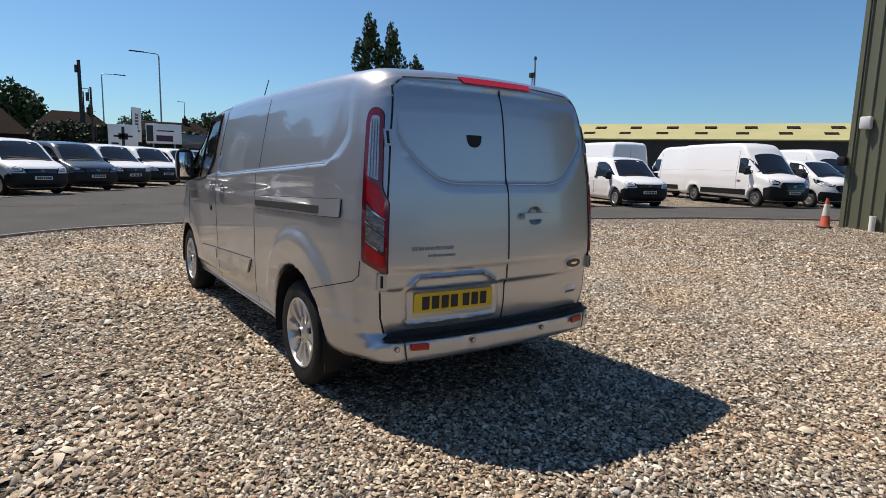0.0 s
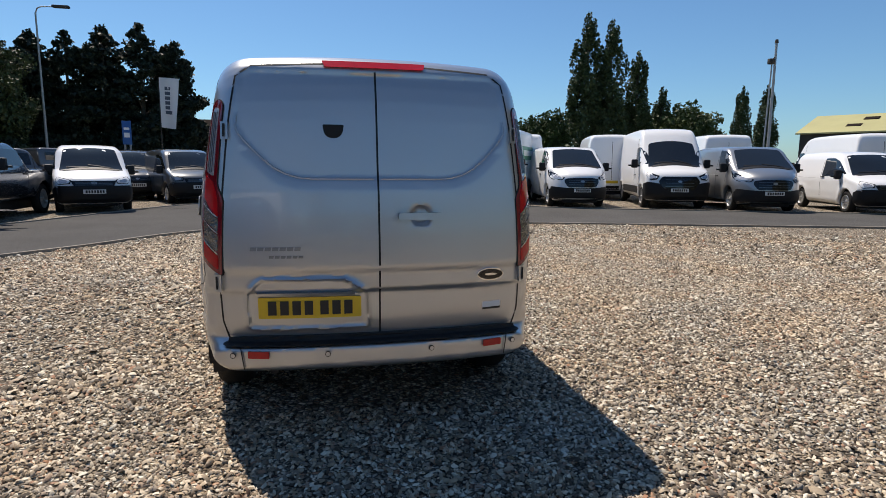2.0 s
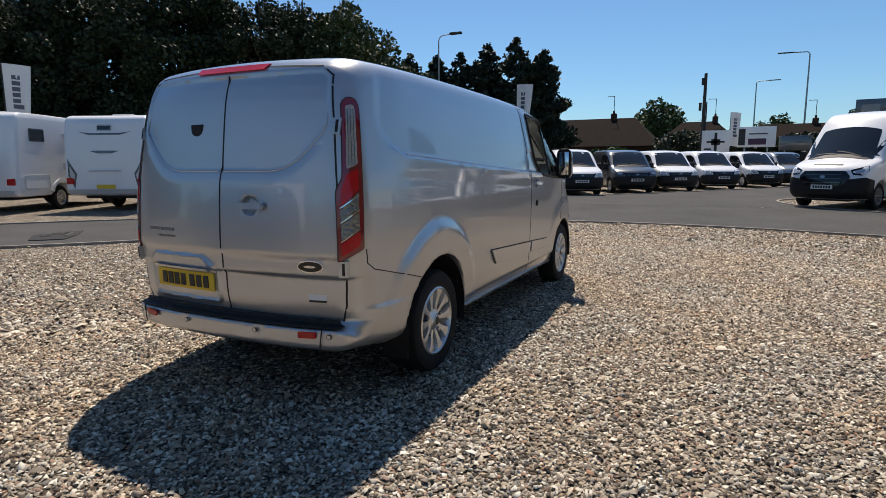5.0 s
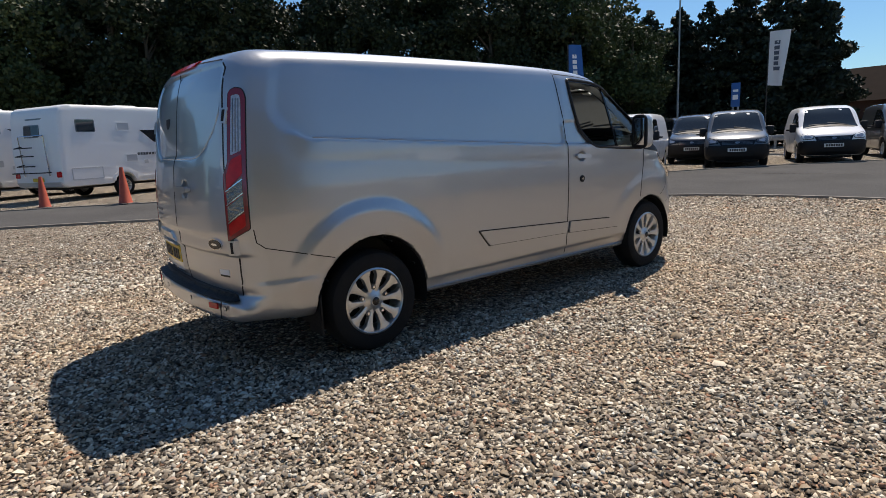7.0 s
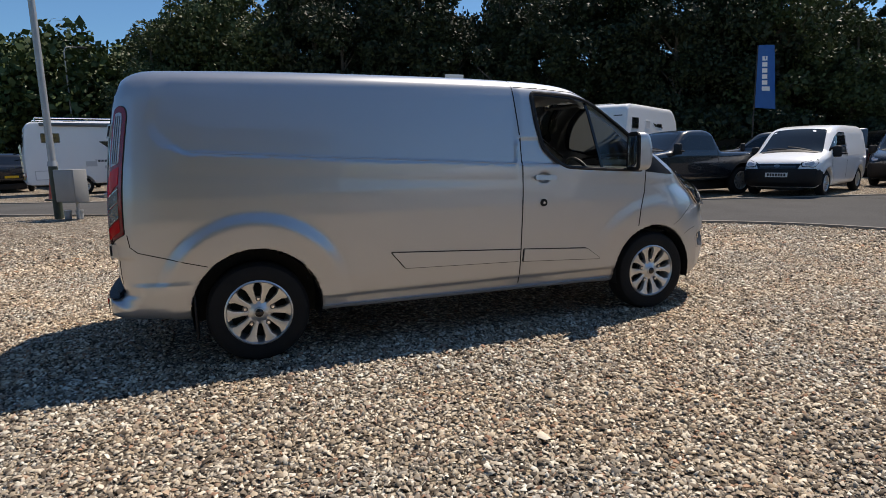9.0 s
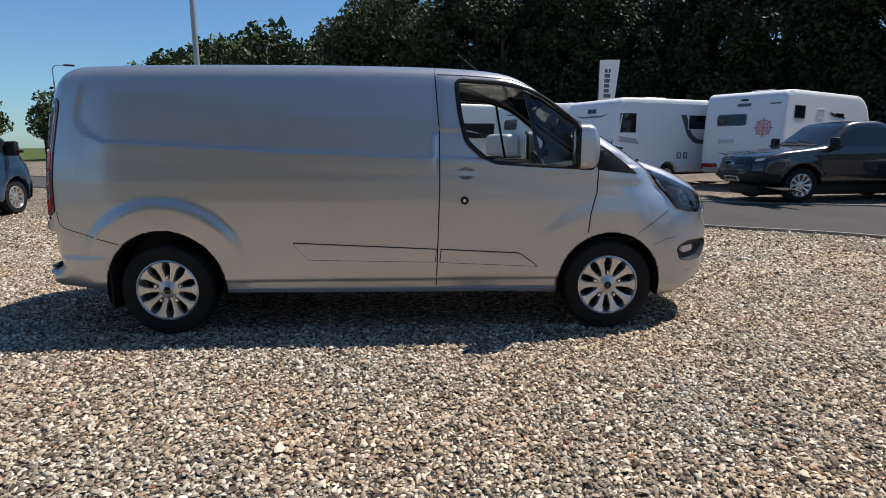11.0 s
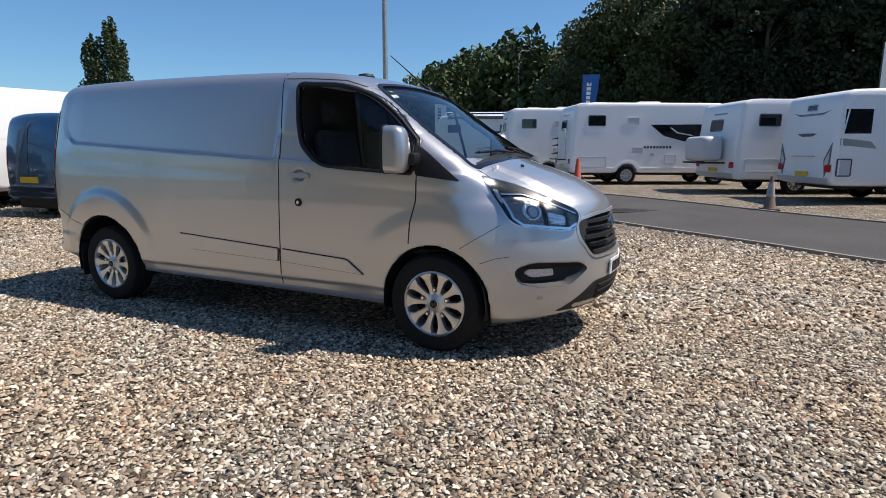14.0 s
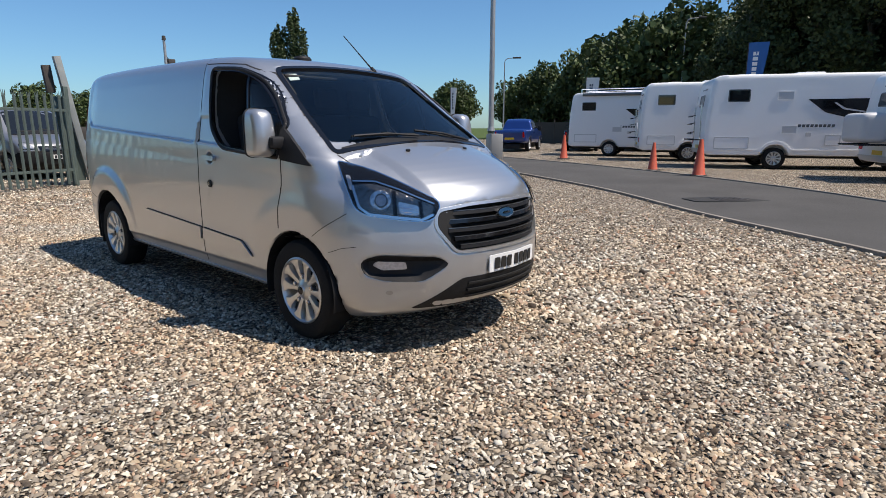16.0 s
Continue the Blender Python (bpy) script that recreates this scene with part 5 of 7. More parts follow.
def spec_field(s):
    if "field" in s:
        return s["field"]
    sil = Outline(rounded(s["sil"]), 0.02, 0.6)
    front = s["half"]

    def f(x, y, z):
        x, y, z = (np.asarray(v, np.float32) for v in (x, y, z))
        ax = np.abs(x)
        lean = 0.20 * np.clip((y - front + 2.2) / 1.2, 0, 1) * ax ** 2 * (1 + 0.4 * ax ** 2)
        d = sil(y + lean, z + 0.05 * ax ** 2 * ramp(0.9, 1.6, z))
        w = np.interp(z, s["zs"], s["ws"]).astype(np.float32) - 0.05 * ramp(front - 0.9, front + 0.05, y) - 0.03 * ramp(-front + 0.6, -front - .05, y)
        for yc in s["wheels"]:
            w = w + 0.02 * (1 - ramp(s["r"] + .10, s["r"] + .26, np.hypot(y - yc, z - s["r"])))
        d = soft_max(d, ax - w, 0.12)
        for yc in s["wheels"]:
            d = np.maximum(d, -np.maximum(np.hypot(y - yc, z - s["r"]) - s["r"] - 0.07, 0.55 - ax))
        return d
    return f


def road_vehicle(name, s, paint, label, black_bumper=True, grille_mat=None, strip=False, alloy=True, plate_mat=None, badge=True):
    """A parked vehicle from its outline, with glass, lamps, wheels and trim."""
    root = thing(name, label, "pickup truck" if name == "pickup_truck" else "van", "parked vehicles")
    f = spec_field(s)
    F, H = s["half"], s["H"]
    R = (lambda p: p) if s.get("rounded_in") else rounded
    part("body", skin(f, (-1.12, -F - .1, s["lo"]), (1.12, F + .1, H + .12), 0.052), paint, root, smooth=50)
    C = 0.16
    part("windscreen", patch(f, "top", R(s["screen"]), 0.008, 0.01, C), DARK_GLASS, root, "dark windscreen")
    ys = max(q[1] for q in s["screen"]) if not s.get("rounded_in") else 1.90
    xs = max(q[0] for q in s["screen"]) - .04
    part("cowl", patch(f, "top", [(-xs, ys - .03), (xs, ys - .03), (xs * .86, ys + .07), (-xs * .86, ys + .07)], 0.012, 0.02, C), PLASTIC, root)
    part("wiper", ribbon(f, "top", [(-xs * .7, ys - .02), (xs * .1, ys - .09)], 0.02, 0.024, 0.02, 0.2), PLASTIC, root)
    part("wiper", ribbon(f, "top", [(xs * .1, ys - .02), (xs * .8, ys - .09)], 0.02, 0.024, 0.02, 0.2), PLASTIC, root)
    for view, sg in (("right", 1), ("left", -1)):
        for w in s["win"]:
            part("side_window", patch(f, view, R(w), 0.006, 0.01, C), DARK_GLASS, root, "dark door glass")
        y0 = min(p[0] for p in s["win"][0]) - 0.07
        part("door_gap", ribbon(f, view, [(y0, H * 0.86), (y0, 0.42)], 0.014, 0.002, 0.004, 0.15), SEAM, root)
        y1 = s["wheels"][1] - s["r"] + 0.02
        part("door_gap", ribbon(f, view, [(y1 + .04, 1.08), (y1, 0.72)], 0.014, 0.002, 0.004, 0.15), SEAM, root)
        part("door_handle", patch(f, view, [(y0 + .06, 1.06), (y0 + .24, 1.06), (y0 + .24, 1.03), (y0 + .06, 1.03)], 0.03, 0.03, C), PLASTIC, root)
        part("side_line", ribbon(f, view, [(-F + .35, H * 0.56), (y0 - .05, H * 0.545)], 0.014, 0.002, 0.004, 0.25), CARAVAN_SHADE if paint in (WHITE,) else paint, root)
        if strip:
            part("rubbing_strip", patch(f, view, [(s["wheels"][0] + .50, 0.68), (s["wheels"][0] + .50, 0.45), (s["wheels"][1] - .50, 0.45), (s["wheels"][1] - .50, 0.68)], 0.012, 0.02, 0.3), PLASTIC, root)
        m = part("mirror", box((-0.10, -0.06, -0.14), (0.10, 0.08, 0.14), .04), PLASTIC, root)
        m.matrix_local = pose(sg * s["mirror"][0], s["mirror"][1], s["mirror"][2])
        part("mirror_arm", box((-0.20, -0.02, -0.08), (0.20, 0.03, -0.03), .01), PLASTIC, m)
        for y in s["wheels"]:
            wheel(root, sg * (0.80 if H < 2.2 else 0.86), y, s["r"], sg, 10, alloy, s["r"] * 0.63, 0.2, detail=False)
        fl = lambda pts: [(sg * p[0], *p[1:]) for p in pts]
        hl = rounded(fl(s["lamp"]))
        h = part("headlight", patch(f, "front", hl, 0.008, 0.02, C), GLOSS_BLACK, root, "clear headlight")
        c = np.mean([p[:2] for p in s["lamp"]], 0)
        part("headlight_lens", patch(f, "front", rounded([(sg * (c[0] + (p[0] - c[0]) * .55), c[1] + (p[1] - c[1]) * .5, .02) for p in s["lamp"]]), 0.014, 0.01, C), CLEAR_LENS, h)
        part("tail_lamp", patch(f, "rear", fl([(0.72, s.get("tail", (0.85, 1.35))[0]), (0.84, s.get("tail", (0.85, 1.35))[0]), (0.80, s.get("tail", (0.85, 1.35))[1]), (0.72, s.get("tail", (0.85, 1.35))[1])]), 0.01, 0.02, C), RED_LENS, root)
        if black_bumper:    # the bumper wraps round to the wheel arch
            y2, zt = s["wheels"][1] + s["r"] + .10, max(q[1] for q in s["bumper"]) - .02
            part("bumper_corner", patch(f, view, rounded([(y2, 0.30, .02), (y2 - .01, zt - .06, .05), (F - .20, zt, .05), (F - .16, 0.30, .05)]), 0.022, 0.03, 0.05), PLASTIC, root)
        # dark arch liners
        for y in s["wheels"]:
            bm, rows = bmesh.new(), []
            for k in range(11):
                a = math.pi * k / 10
                rows.append([bm.verts.new((sg * xx, y + (s["r"] + .05) * math.cos(a), s["r"] + (s["r"] + .05) * math.sin(a))) for xx in (0.5, 0.84)])
            for p, q in zip(rows, rows[1:]):
                bm.faces.new((p[0], p[1], q[1], q[0]))
            bm.faces.new([r[0] for r in rows])
            part("arch_liner", bm, PLASTIC, root)
    bp = part("front_bumper", patch(f, "front", rounded(s["bumper"]), 0.020 if black_bumper else 0.002, 0.03, 0.07), PLASTIC if black_bumper else paint, root, "front bumper")
    gr = part("grille", patch(f, "front", rounded(s["grille"]), 0.026, 0.03, 0.08), grille_mat or GLOSS_BLACK, root, "front grille")
    zs = [p[1] for p in s["grille"]]
    for k in range(3):
        z = min(zs) + (max(zs) - min(zs)) * (0.25 + 0.25 * k)
        part("grille_bar", ribbon(f, "front", [(-0.42, z), (0.42, z)], 0.014, 0.032, 0.01, 0.1), GREY_PAINT, gr)
    if badge:
        part("badge", patch(f, "front", oval(0, (max(zs) * .62 + min(zs) * .38), 0.065, 0.036, 14), 0.032, 0.03, C), SILVER_GREY, gr)
    pl = part("number_plate", patch(f, "front", [(-0.26, s["plate"] - .055), (0.26, s["plate"] - .055), (0.26, s["plate"] + .055), (-0.26, s["plate"] + .055)], 0.04, 0.03, 0.3), WHITE_PLATE, root)
    for k in range(7):
        a = -0.22 + k * 0.064
        part("plate_bar", patch(f, "front", [(a, s["plate"] - .035), (a + .044, s["plate"] - .035), (a + .044, s["plate"] + .035), (a, s["plate"] + .035)], 0.044, 0.006, 0.3), INK, pl)
    part("intake", patch(f, "front", rounded([(-0.5, s["plate"] - .10, .02), (0.5, s["plate"] - .10, .02), (0.44, s["plate"] - .19, .03), (-0.44, s["plate"] - .19, .03)]), 0.03, 0.03, C), SEAM, bp)
    part("rear_door_gap", ribbon(f, "rear", [(0, s.get("back", H - .12)), (0, 0.62)], 0.014, 0.002, 0.004, 0.2), SEAM, root)
    part("rear_plate", patch(f, "rear", [(-0.26, 0.66), (0.26, 0.66), (0.26, 0.77), (-0.26, 0.77)], 0.02, 0.02, 0.3), YELLOW_PLATE, root)
    part("rear_bumper", patch(f, "rear", [(-0.84, 0.40), (0.84, 0.40), (0.84, 0.56), (-0.84, 0.56)], 0.03, 0.04, 0.2), PLASTIC, root)
    part("underbody", box((-0.55, -F + .2, 0.16 if H < 2 else .22), (0.55, F - .3, 0.42), .03), PLASTIC, root)
    return root


def at_plate(s, x, y, hx, hy):
    n = math.hypot(hx, hy)
    return stand(x - hx / n * s["half"], y - hy / n * s["half"], hx, hy)


def respray(root, m, paint, old, label):
    """A copy of a vehicle in another paint."""
    new_one = copy_thing(root, m)
    for o in new_one.children_recursive:
        if o.data and o.data.materials and o.data.materials[0] == old:
            o.data = o.data.copy()
            o.data.materials[0] = paint
    return tagged(new_one, label)


SC, ST, SM, SP = spec_compact(), spec_tall(), spec_mid(), spec_pickup()
W_HEAD, E_HEAD = (0.45, -0.89), (-0.34, -0.94)
v = road_vehicle("compact_van", SC, WHITE, "white compact van with black bumper parked across the drive")
v.matrix_world = at_plate(SC, -6.05, 11.3, 0.36, -0.93)
for x, y, paint, label in ((-4.05, 14.85, GREY_PAINT, "dark grey compact van parked on gravel"), (-2.2, 17.3, WHITE, "white compact van with roof rails parked on gravel"),
                           (-0.5, 19.9, GREY_PAINT, "dark grey compact van parked in a row"), (1.0, 22.2, WHITE, "white compact van with dark bumper in a row"),
                           (2.7, 24.8, WHITE, "white compact van with black grille in a row"), (4.7, 27.9, WHITE, "white compact van far along a row"), (6.4, 30.5, SILVER_GREY, "silver compact van at the end of a row")):
    respray(v, at_plate(SC, x, y, *W_HEAD), paint, WHITE, label)
respray(v, stand(-7.3, 18.8, 0.36, -0.93), BLACK_PAINT, WHITE, "black van parked behind a white one")
respray(v, stand(-9.6, 22.0, 0.8, -0.6), BLACK_PAINT, WHITE, "black van with a green stripe parked far back")
respray(v, at_plate(SC, 15.5, 7.6, *E_HEAD), WHITE, WHITE, "white compact van with black bumper parked by the drive")
respray(v, stand(-1.2, -14.6, -0.2, 0.98), SILVER_GREY, WHITE, "silver car behind a steel fence")
respray(v, stand(1.4, -13.9, -0.3, 0.95), SILVER_GREY, WHITE, "pale silver car behind a steel fence")
respray(v, stand(-24.5, 12.5, 0.5, 0.87), SILVER_GREY, WHITE, "silver van beyond the caravans")

t = road_vehicle("tall_van", ST, WHITE, "white high-roof panel van with black bumper and grille", strip=True, alloy=False)
t.matrix_world = at_plate(ST, 10.6, 10.4, *E_HEAD)
for x, y, hx, hy, label in ((22.0, 5.7, -0.34, -0.94, "white high-roof panel van with black lower trim in a front row"),):
    copy_thing(t, at_plate(ST, x, y, hx, hy))["label"] = label
for x, y, hx, hy, label in ((16.4, 17.2, 0.34, 0.94, "white high-roof van parked nose away"), (20.8, 14.6, 0.34, 0.94, "white high-roof van parked nose away in a second row"), (25.5, 12.6, 0.34, 0.94, "white high-roof van at the back of the yard"),
                            (8.6, 19.4, 0.34, 0.94, "white high-roof van behind a front row"), (12.2, 18.6, 0.34, 0.94, "white box-sided van behind a front row"), (30.0, 9.0, -0.3, -0.95, "white high-roof van beside the green shed"), (-5.6, -11.6, -1.0, -0.02, "white high-roof van with black lower trim")):
    copy_thing(t, stand(x, y, hx, hy))["label"] = label
SS = spec_tall(2.66)
t2 = road_vehicle("tall_van", SS, WHITE, "white high-roof van with grey bumper and green side lettering", strip=False, alloy=False)
t2.matrix_world = at_plate(SS, 5.0, 13.2, -0.52, -0.855)
ff = spec_field(SS)
part("side_sign", patch(ff, "left", [(-1.55, 1.55), (0.55, 1.55), (0.55, 2.05), (-1.55, 2.05)], 0.004, 0.006, 0.3), mat("green_vinyl", (0.02, 0.22, 0.12), 0.4), t2, "green vinyl panel")
for k in range(9):
    part("sign_bar", patch(ff, "left", [(-1.42 + k * .21, 1.70), (-1.27 + k * .21, 1.70), (-1.27 + k * .21, 1.90), (-1.42 + k * .21, 1.90)], 0.010, 0.006, 0.3), WHITE_PLATE, t2)
part("bonnet_bar", patch(ff, "front", [(-0.36, 1.16), (0.36, 1.16), (0.36, 1.20), (-0.36, 1.20)], 0.006, 0.008, 0.2), INK, t2)

c = road_vehicle("mid_van", SM, WHITE, "white mid-size van with dark bumper parked facing the drive")
c.matrix_world = at_plate(SM, 7.8, 11.3, -0.20, -0.98)
respray(c, at_plate(SM, 12.6, 8.8, *E_HEAD), SILVER_GREY, WHITE, "silver-grey mid-size van parked facing the drive")
respray(c, stand(-5.0, -8.7, -1.0, -0.03), BLUE_PAINT, WHITE, "dark blue mid-size van with roof sides in white")
respray(c, stand(25.5, 7.4, -0.3, -0.95), WHITE, WHITE, "white mid-size van beside the green shed")

p = road_vehicle("pickup_truck", SP, BLACK_PAINT, "black pickup truck parked beside the caravans")
p.matrix_world = at_plate(SP, -8.0, 7.35, 0.06, -1.0)
p2 = respray(p, stand(-10.4, 16.2, -0.72, -0.69), GREY_PAINT, BLACK_PAINT, "grey pickup truck with a hard canopy")
part("canopy", skin(lambda x, y, z: soft_max(soft_max(np.abs(x) - 0.86 + 0.12 * np.clip((z - 1.15) / .6, 0, 1), np.abs(y + 1.68) - 0.92, 0.1), np.abs(z - 1.48) - 0.33, 0.1), (-1, -2.75, 1.0), (1, -0.6, 1.95), 0.06), GREY_PAINT, p2, "grey load canopy")
for sx in (1, -1):
    part("canopy_window", box((sx * 0.80 - .01, -2.4, 1.36), (sx * 0.80 + .01, -0.95, 1.66), .004), DARK_GLASS, p2)
respray(p, stand(-25.5, -14.6, -0.93, -0.38), TRUCK_BLUE, BLACK_PAINT, "bright blue pickup truck seen from behind")
respray(p, stand(-28.5, -12.0, -0.93, -0.38), BLACK_PAINT, BLACK_PAINT, "black pickup truck at the yard's far end")
respray(p, stand(-30.5, -9.6, -0.93, -0.38), SILVER_GREY, BLACK_PAINT, "silver pickup truck at the yard's far end")


# ---- caravans and motorhomes ----
def caravan(L, H, label, at, motor=False, decal="band", rack=False, bikes=False, box_rack=False, rails=False, W=2.28):
    """A touring caravan or motorhome; the front points to +y, the rear corner is its near end."""
    root = thing("motorhome" if motor else "caravan", label, "motorhome" if motor else "caravan", "caravans in a row")
    h2, hw = L / 2, W / 2
    sil = rounded([(-h2 + .10, 0.42, .1), (-h2, 0.55, .1), (-h2 + .02, H * 0.62, .5), (-h2 + .16, H - .02, .25), (-h2 + .9, H, .2), (h2 - .9, H, .3), (h2 - .25, H - .35, .4), (h2, H * 0.55, .4), (h2, 0.62, .15), (h2 - .3, 0.42, .1)])
    so = Outline(sil, 0.03, 0.5)
    wy = -h2 * 0.35 if motor else -h2 * 0.12

    def f(x, y, z):
        x, y, z = (np.asarray(q, np.float32) for q in (x, y, z))
        d = soft_max(so(y, z), np.abs(x) - hw, 0.08)
        return np.maximum(d, -np.maximum(np.maximum(np.hypot(y - wy, z - 0.36) - 0.40, 0.8 - np.abs(x)), z - 0.85))
    part("body", skin(f, (-hw - .1, -h2 - .1, 0.34), (hw + .1, h2 + .1, H + .1), 0.075), CARAVAN_WHITE, root, "white panels", smooth=50)
    V = lambda pts, view, m, n, off=.006, lab="": part(n, patch(f, view, rounded(pts), off, 0.012, 0.4), m, root, lab)

    def rect(view, y0, y1, z0, z1, m, n, off=.008, r=.03, rim=None, lab=""):
        q = [(y0, z1, r), (y0, z0, r), (y1, z0, r), (y1, z1, r)]
        ob = V(q, view, m, n, off, lab)
        if rim is not None:
            part("frame", ribbon(f, view, rounded(q), 0.03, off + .004, 0.012, 0.3, True), rim, ob)
        return ob
    touring = decal == "tourer"
    for view in ("right", "left"):
        if touring:
            rect(view, -h2 + .16, -h2 + .80, 1.60, 2.18, DARK_GLASS, "window", rim=CARAVAN_WHITE)
            rect(view, 0.45, 1.40, 1.72, 2.16, DARK_GLASS, "window", rim=CARAVAN_WHITE)
            rect(view, 1.62, h2 - .12, 1.60, 2.14, DARK_GLASS, "window", rim=CARAVAN_WHITE)
            V([(0.12, 2.16, .02), (0.42, 1.55, .12), (0.75, 1.30, .15), (h2 - .3, 1.26, .02), (h2 - .3, 1.36, .02), (0.9, 1.42, .12), (0.62, 1.58, .1), (0.34, 2.16, .02)], view, GREY_PAINT, "decal", .007, "grey curved decal")
            V([(-h2 + .12, 1.52, .02), (-h2 + .12, 1.36, .02), (-h2 + .95, 1.28, .01), (-h2 + .82, 1.44, .03)], view, SILVER_GREY, "decal", .006, "pale grey curved decal")
            rect(view, -h2 + .10, -h2 + .42, 0.66, 1.04, CARAVAN_SHADE, "locker_door", rim=GREY_PAINT)
            for q in (0.05, 0.32):
                rect(view, q, q + .14, 0.86, 1.02, CARAVAN_SHADE, "vent", rim=GREY_PAINT)
            part("awning_rail", ribbon(f, view, [(-h2 + .14, 0.66), (-h2 + .16, H * .60), (-h2 + .26, H - .40), (-h2 + .40, H - .16), (h2 - .9, H - .16)], 0.035, 0.012, 0.014, 0.15), CARAVAN_WHITE, root, "white awning rail")
            part("skirt_rail", ribbon(f, view, [(-h2 + .1, 0.62), (wy - .42, 0.62)], 0.05, 0.016, 0.02, 0.3), CARAVAN_WHITE, root)
            part("skirt_rail", ribbon(f, view, [(wy + .42, 0.62), (h2 - .2, 0.62)], 0.05, 0.016, 0.02, 0.3), CARAVAN_WHITE, root)
        else:
            rect(view, -h2 + .62, -h2 + 1.22, H * .72, H * .84, DARK_GLASS, "window", rim=GREY_PAINT)
            if rails:
                rect(view, 0.25, 0.75, H * .70, H * .84, DARK_GLASS, "window", rim=GREY_PAINT)
            else:
                rect(view, -h2 + 2.0, -h2 + 2.45, H * .73, H * .82, CARAVAN_SHADE, "vent", rim=CARAVAN_WHITE)
            if decal == "swoop":
                V([(-0.35, H * .735, .02), (0.15, H * .60, .05), (0.9, H * .535, .05), (h2 - .3, H * .56, .03), (h2 - .35, H * .745, .03)], view, GLOSS_BLACK, "decal", .010, "black swooping decal")
                V([(0.35, H * .70, .02), (0.62, H * .63, .03), (1.2, H * .60, .02), (1.2, H * .612, .02), (0.66, H * .645, .03), (0.42, H * .70, .01)], view, CARAVAN_SHADE, "decal_line", .014)
                for k in range(9):
                    V([(-0.55 + k * .115, H * .478, 0), (-0.56 + k * .115, H * .448, 0), (-0.475 + k * .115, H * .448, 0), (-0.465 + k * .115, H * .478, 0)], view, GREY_PAINT, "decal_bar")
            else:
                V([(-0.2, H * .80, .02), (0.05, H * .755, .03), (0.9, H * .735, .02), (0.95, H * .75, .01), (0.3, H * .775, .03)], view, GREY_PAINT, "decal", .008, "thin grey curved decal")
                rect(view, 0.25, 0.80, H * .755, H * .79, GLOSS_BLACK, "decal", .012, .01)
            rect(view, -h2 + .30, -h2 + 1.30, 0.64, 0.98, CARAVAN_WHITE, "locker_door", .012, .03, CARAVAN_SHADE)
            rect(view, wy + .12, wy + .55, 1.10, 1.34, CARAVAN_SHADE, "vent", .008, .02, CARAVAN_WHITE)
            rect(view, wy + .80, wy + .95, 1.02, 1.14, CARAVAN_SHADE, "filler_cap", .012, .02)
            rect(view, wy + 1.35, wy + 1.75, 0.76, 1.06, CARAVAN_WHITE, "hatch", .012, .02, CARAVAN_SHADE)
            part("skirt_line", ribbon(f, view, [(-h2 + .15, 0.60), (wy - .46, 0.60)], 0.035, 0.014, 0.02, 0.3), CARAVAN_WHITE, root)
            part("skirt_line", ribbon(f, view, [(wy + .46, 0.60), (h2 - .2, 0.62)], 0.035, 0.014, 0.02, 0.3), CARAVAN_WHITE, root)
        arch = [(wy + 0.45 * math.cos(a), 0.38 + 0.45 * math.sin(a)) for a in np.linspace(0.05, math.pi - .05, 12)]
        part("arch_trim", ribbon(f, view, arch, 0.09, 0.025, 0.03, 0.2), CARAVAN_WHITE, root)
    for sg in (1, -1):
        wheel(root, sg * (hw - .12), wy, 0.34, sg, 10, True, 0.21, 0.2, detail=False)
        if motor:
            wheel(root, sg * (hw - .2), h2 - 1.0, 0.34, sg, 10, True, 0.21, 0.2, detail=False)
        if decal != "logo":
            V([(sg * (hw - .26), 0.90, .03), (sg * (hw - .26), 0.74, .03), (sg * (hw - .05), 0.74, .02), (sg * (hw - .05), 0.92, .02)], "rear", RED_LENS, "tail_lamp", .02)
        if touring:
            c = part("corner_decal", patch(f, "rear", [(sg * (hw - .34), 1.02), (sg * (hw - .10), 1.42), (sg * (hw - .10), 0.98), (sg * (hw - .26), 0.62)], .010, .012, .3), GREY_PAINT, root, "dark angular corner decal", smooth=0)
            part("decal_core", patch(f, "rear", [(sg * (hw - .29), 1.00), (sg * (hw - .15), 1.22), (sg * (hw - .15), 0.98), (sg * (hw - .24), 0.74)], .016, .012, .3), CARAVAN_SHADE, c, smooth=0)
    if touring:
        rect("rear", -0.20, 0.20, H * .835, H * .89, DARK_GLASS, "rear_window", .012, .03, CARAVAN_SHADE)
        V([(-0.74, H * .825, .01), (-0.45, H * .79, .04), (0.45, H * .79, .04), (0.74, H * .825, .01), (0.45, H * .808, .04), (-0.45, H * .808, .04)], "rear", GREY_PAINT, "rear_decal", .012, "grey winged decal")
        V([(-0.40, H * .625, .01), (-0.2, H * .60, .02), (0.2, H * .60, .02), (0.40, H * .625, .01), (0.2, H * .628, .02), (-0.2, H * .628, .02)], "rear", GREY_PAINT, "rear_badge", .012)
        part("grab_rail", tube([(-0.42, -h2 + .02, 1.10), (-0.42, -h2 - .05, 1.10), (0.42, -h2 - .05, 1.10), (0.42, -h2 + .02, 1.10)], 0.018, 6), CARAVAN_SHADE, root)
    elif decal == "logo":
        rect("rear", -0.72, 0.12, H * .655, H * .765, DARK_GLASS, "rear_window", .014, .07, GREY_PAINT)
        V([(-0.62, H * .38, .02), (-0.40, H * .345, .05), (0.30, H * .345, .05), (0.52, H * .39, .02), (0.30, H * .362, .05), (-0.40, H * .362, .05)], "rear", GREY_PAINT, "rear_trim", .02, "grey curved trim")
        rect("rear", -0.28, 0.16, H * .37, H * .392, CARAVAN_SHADE, "handle", .03, .02)
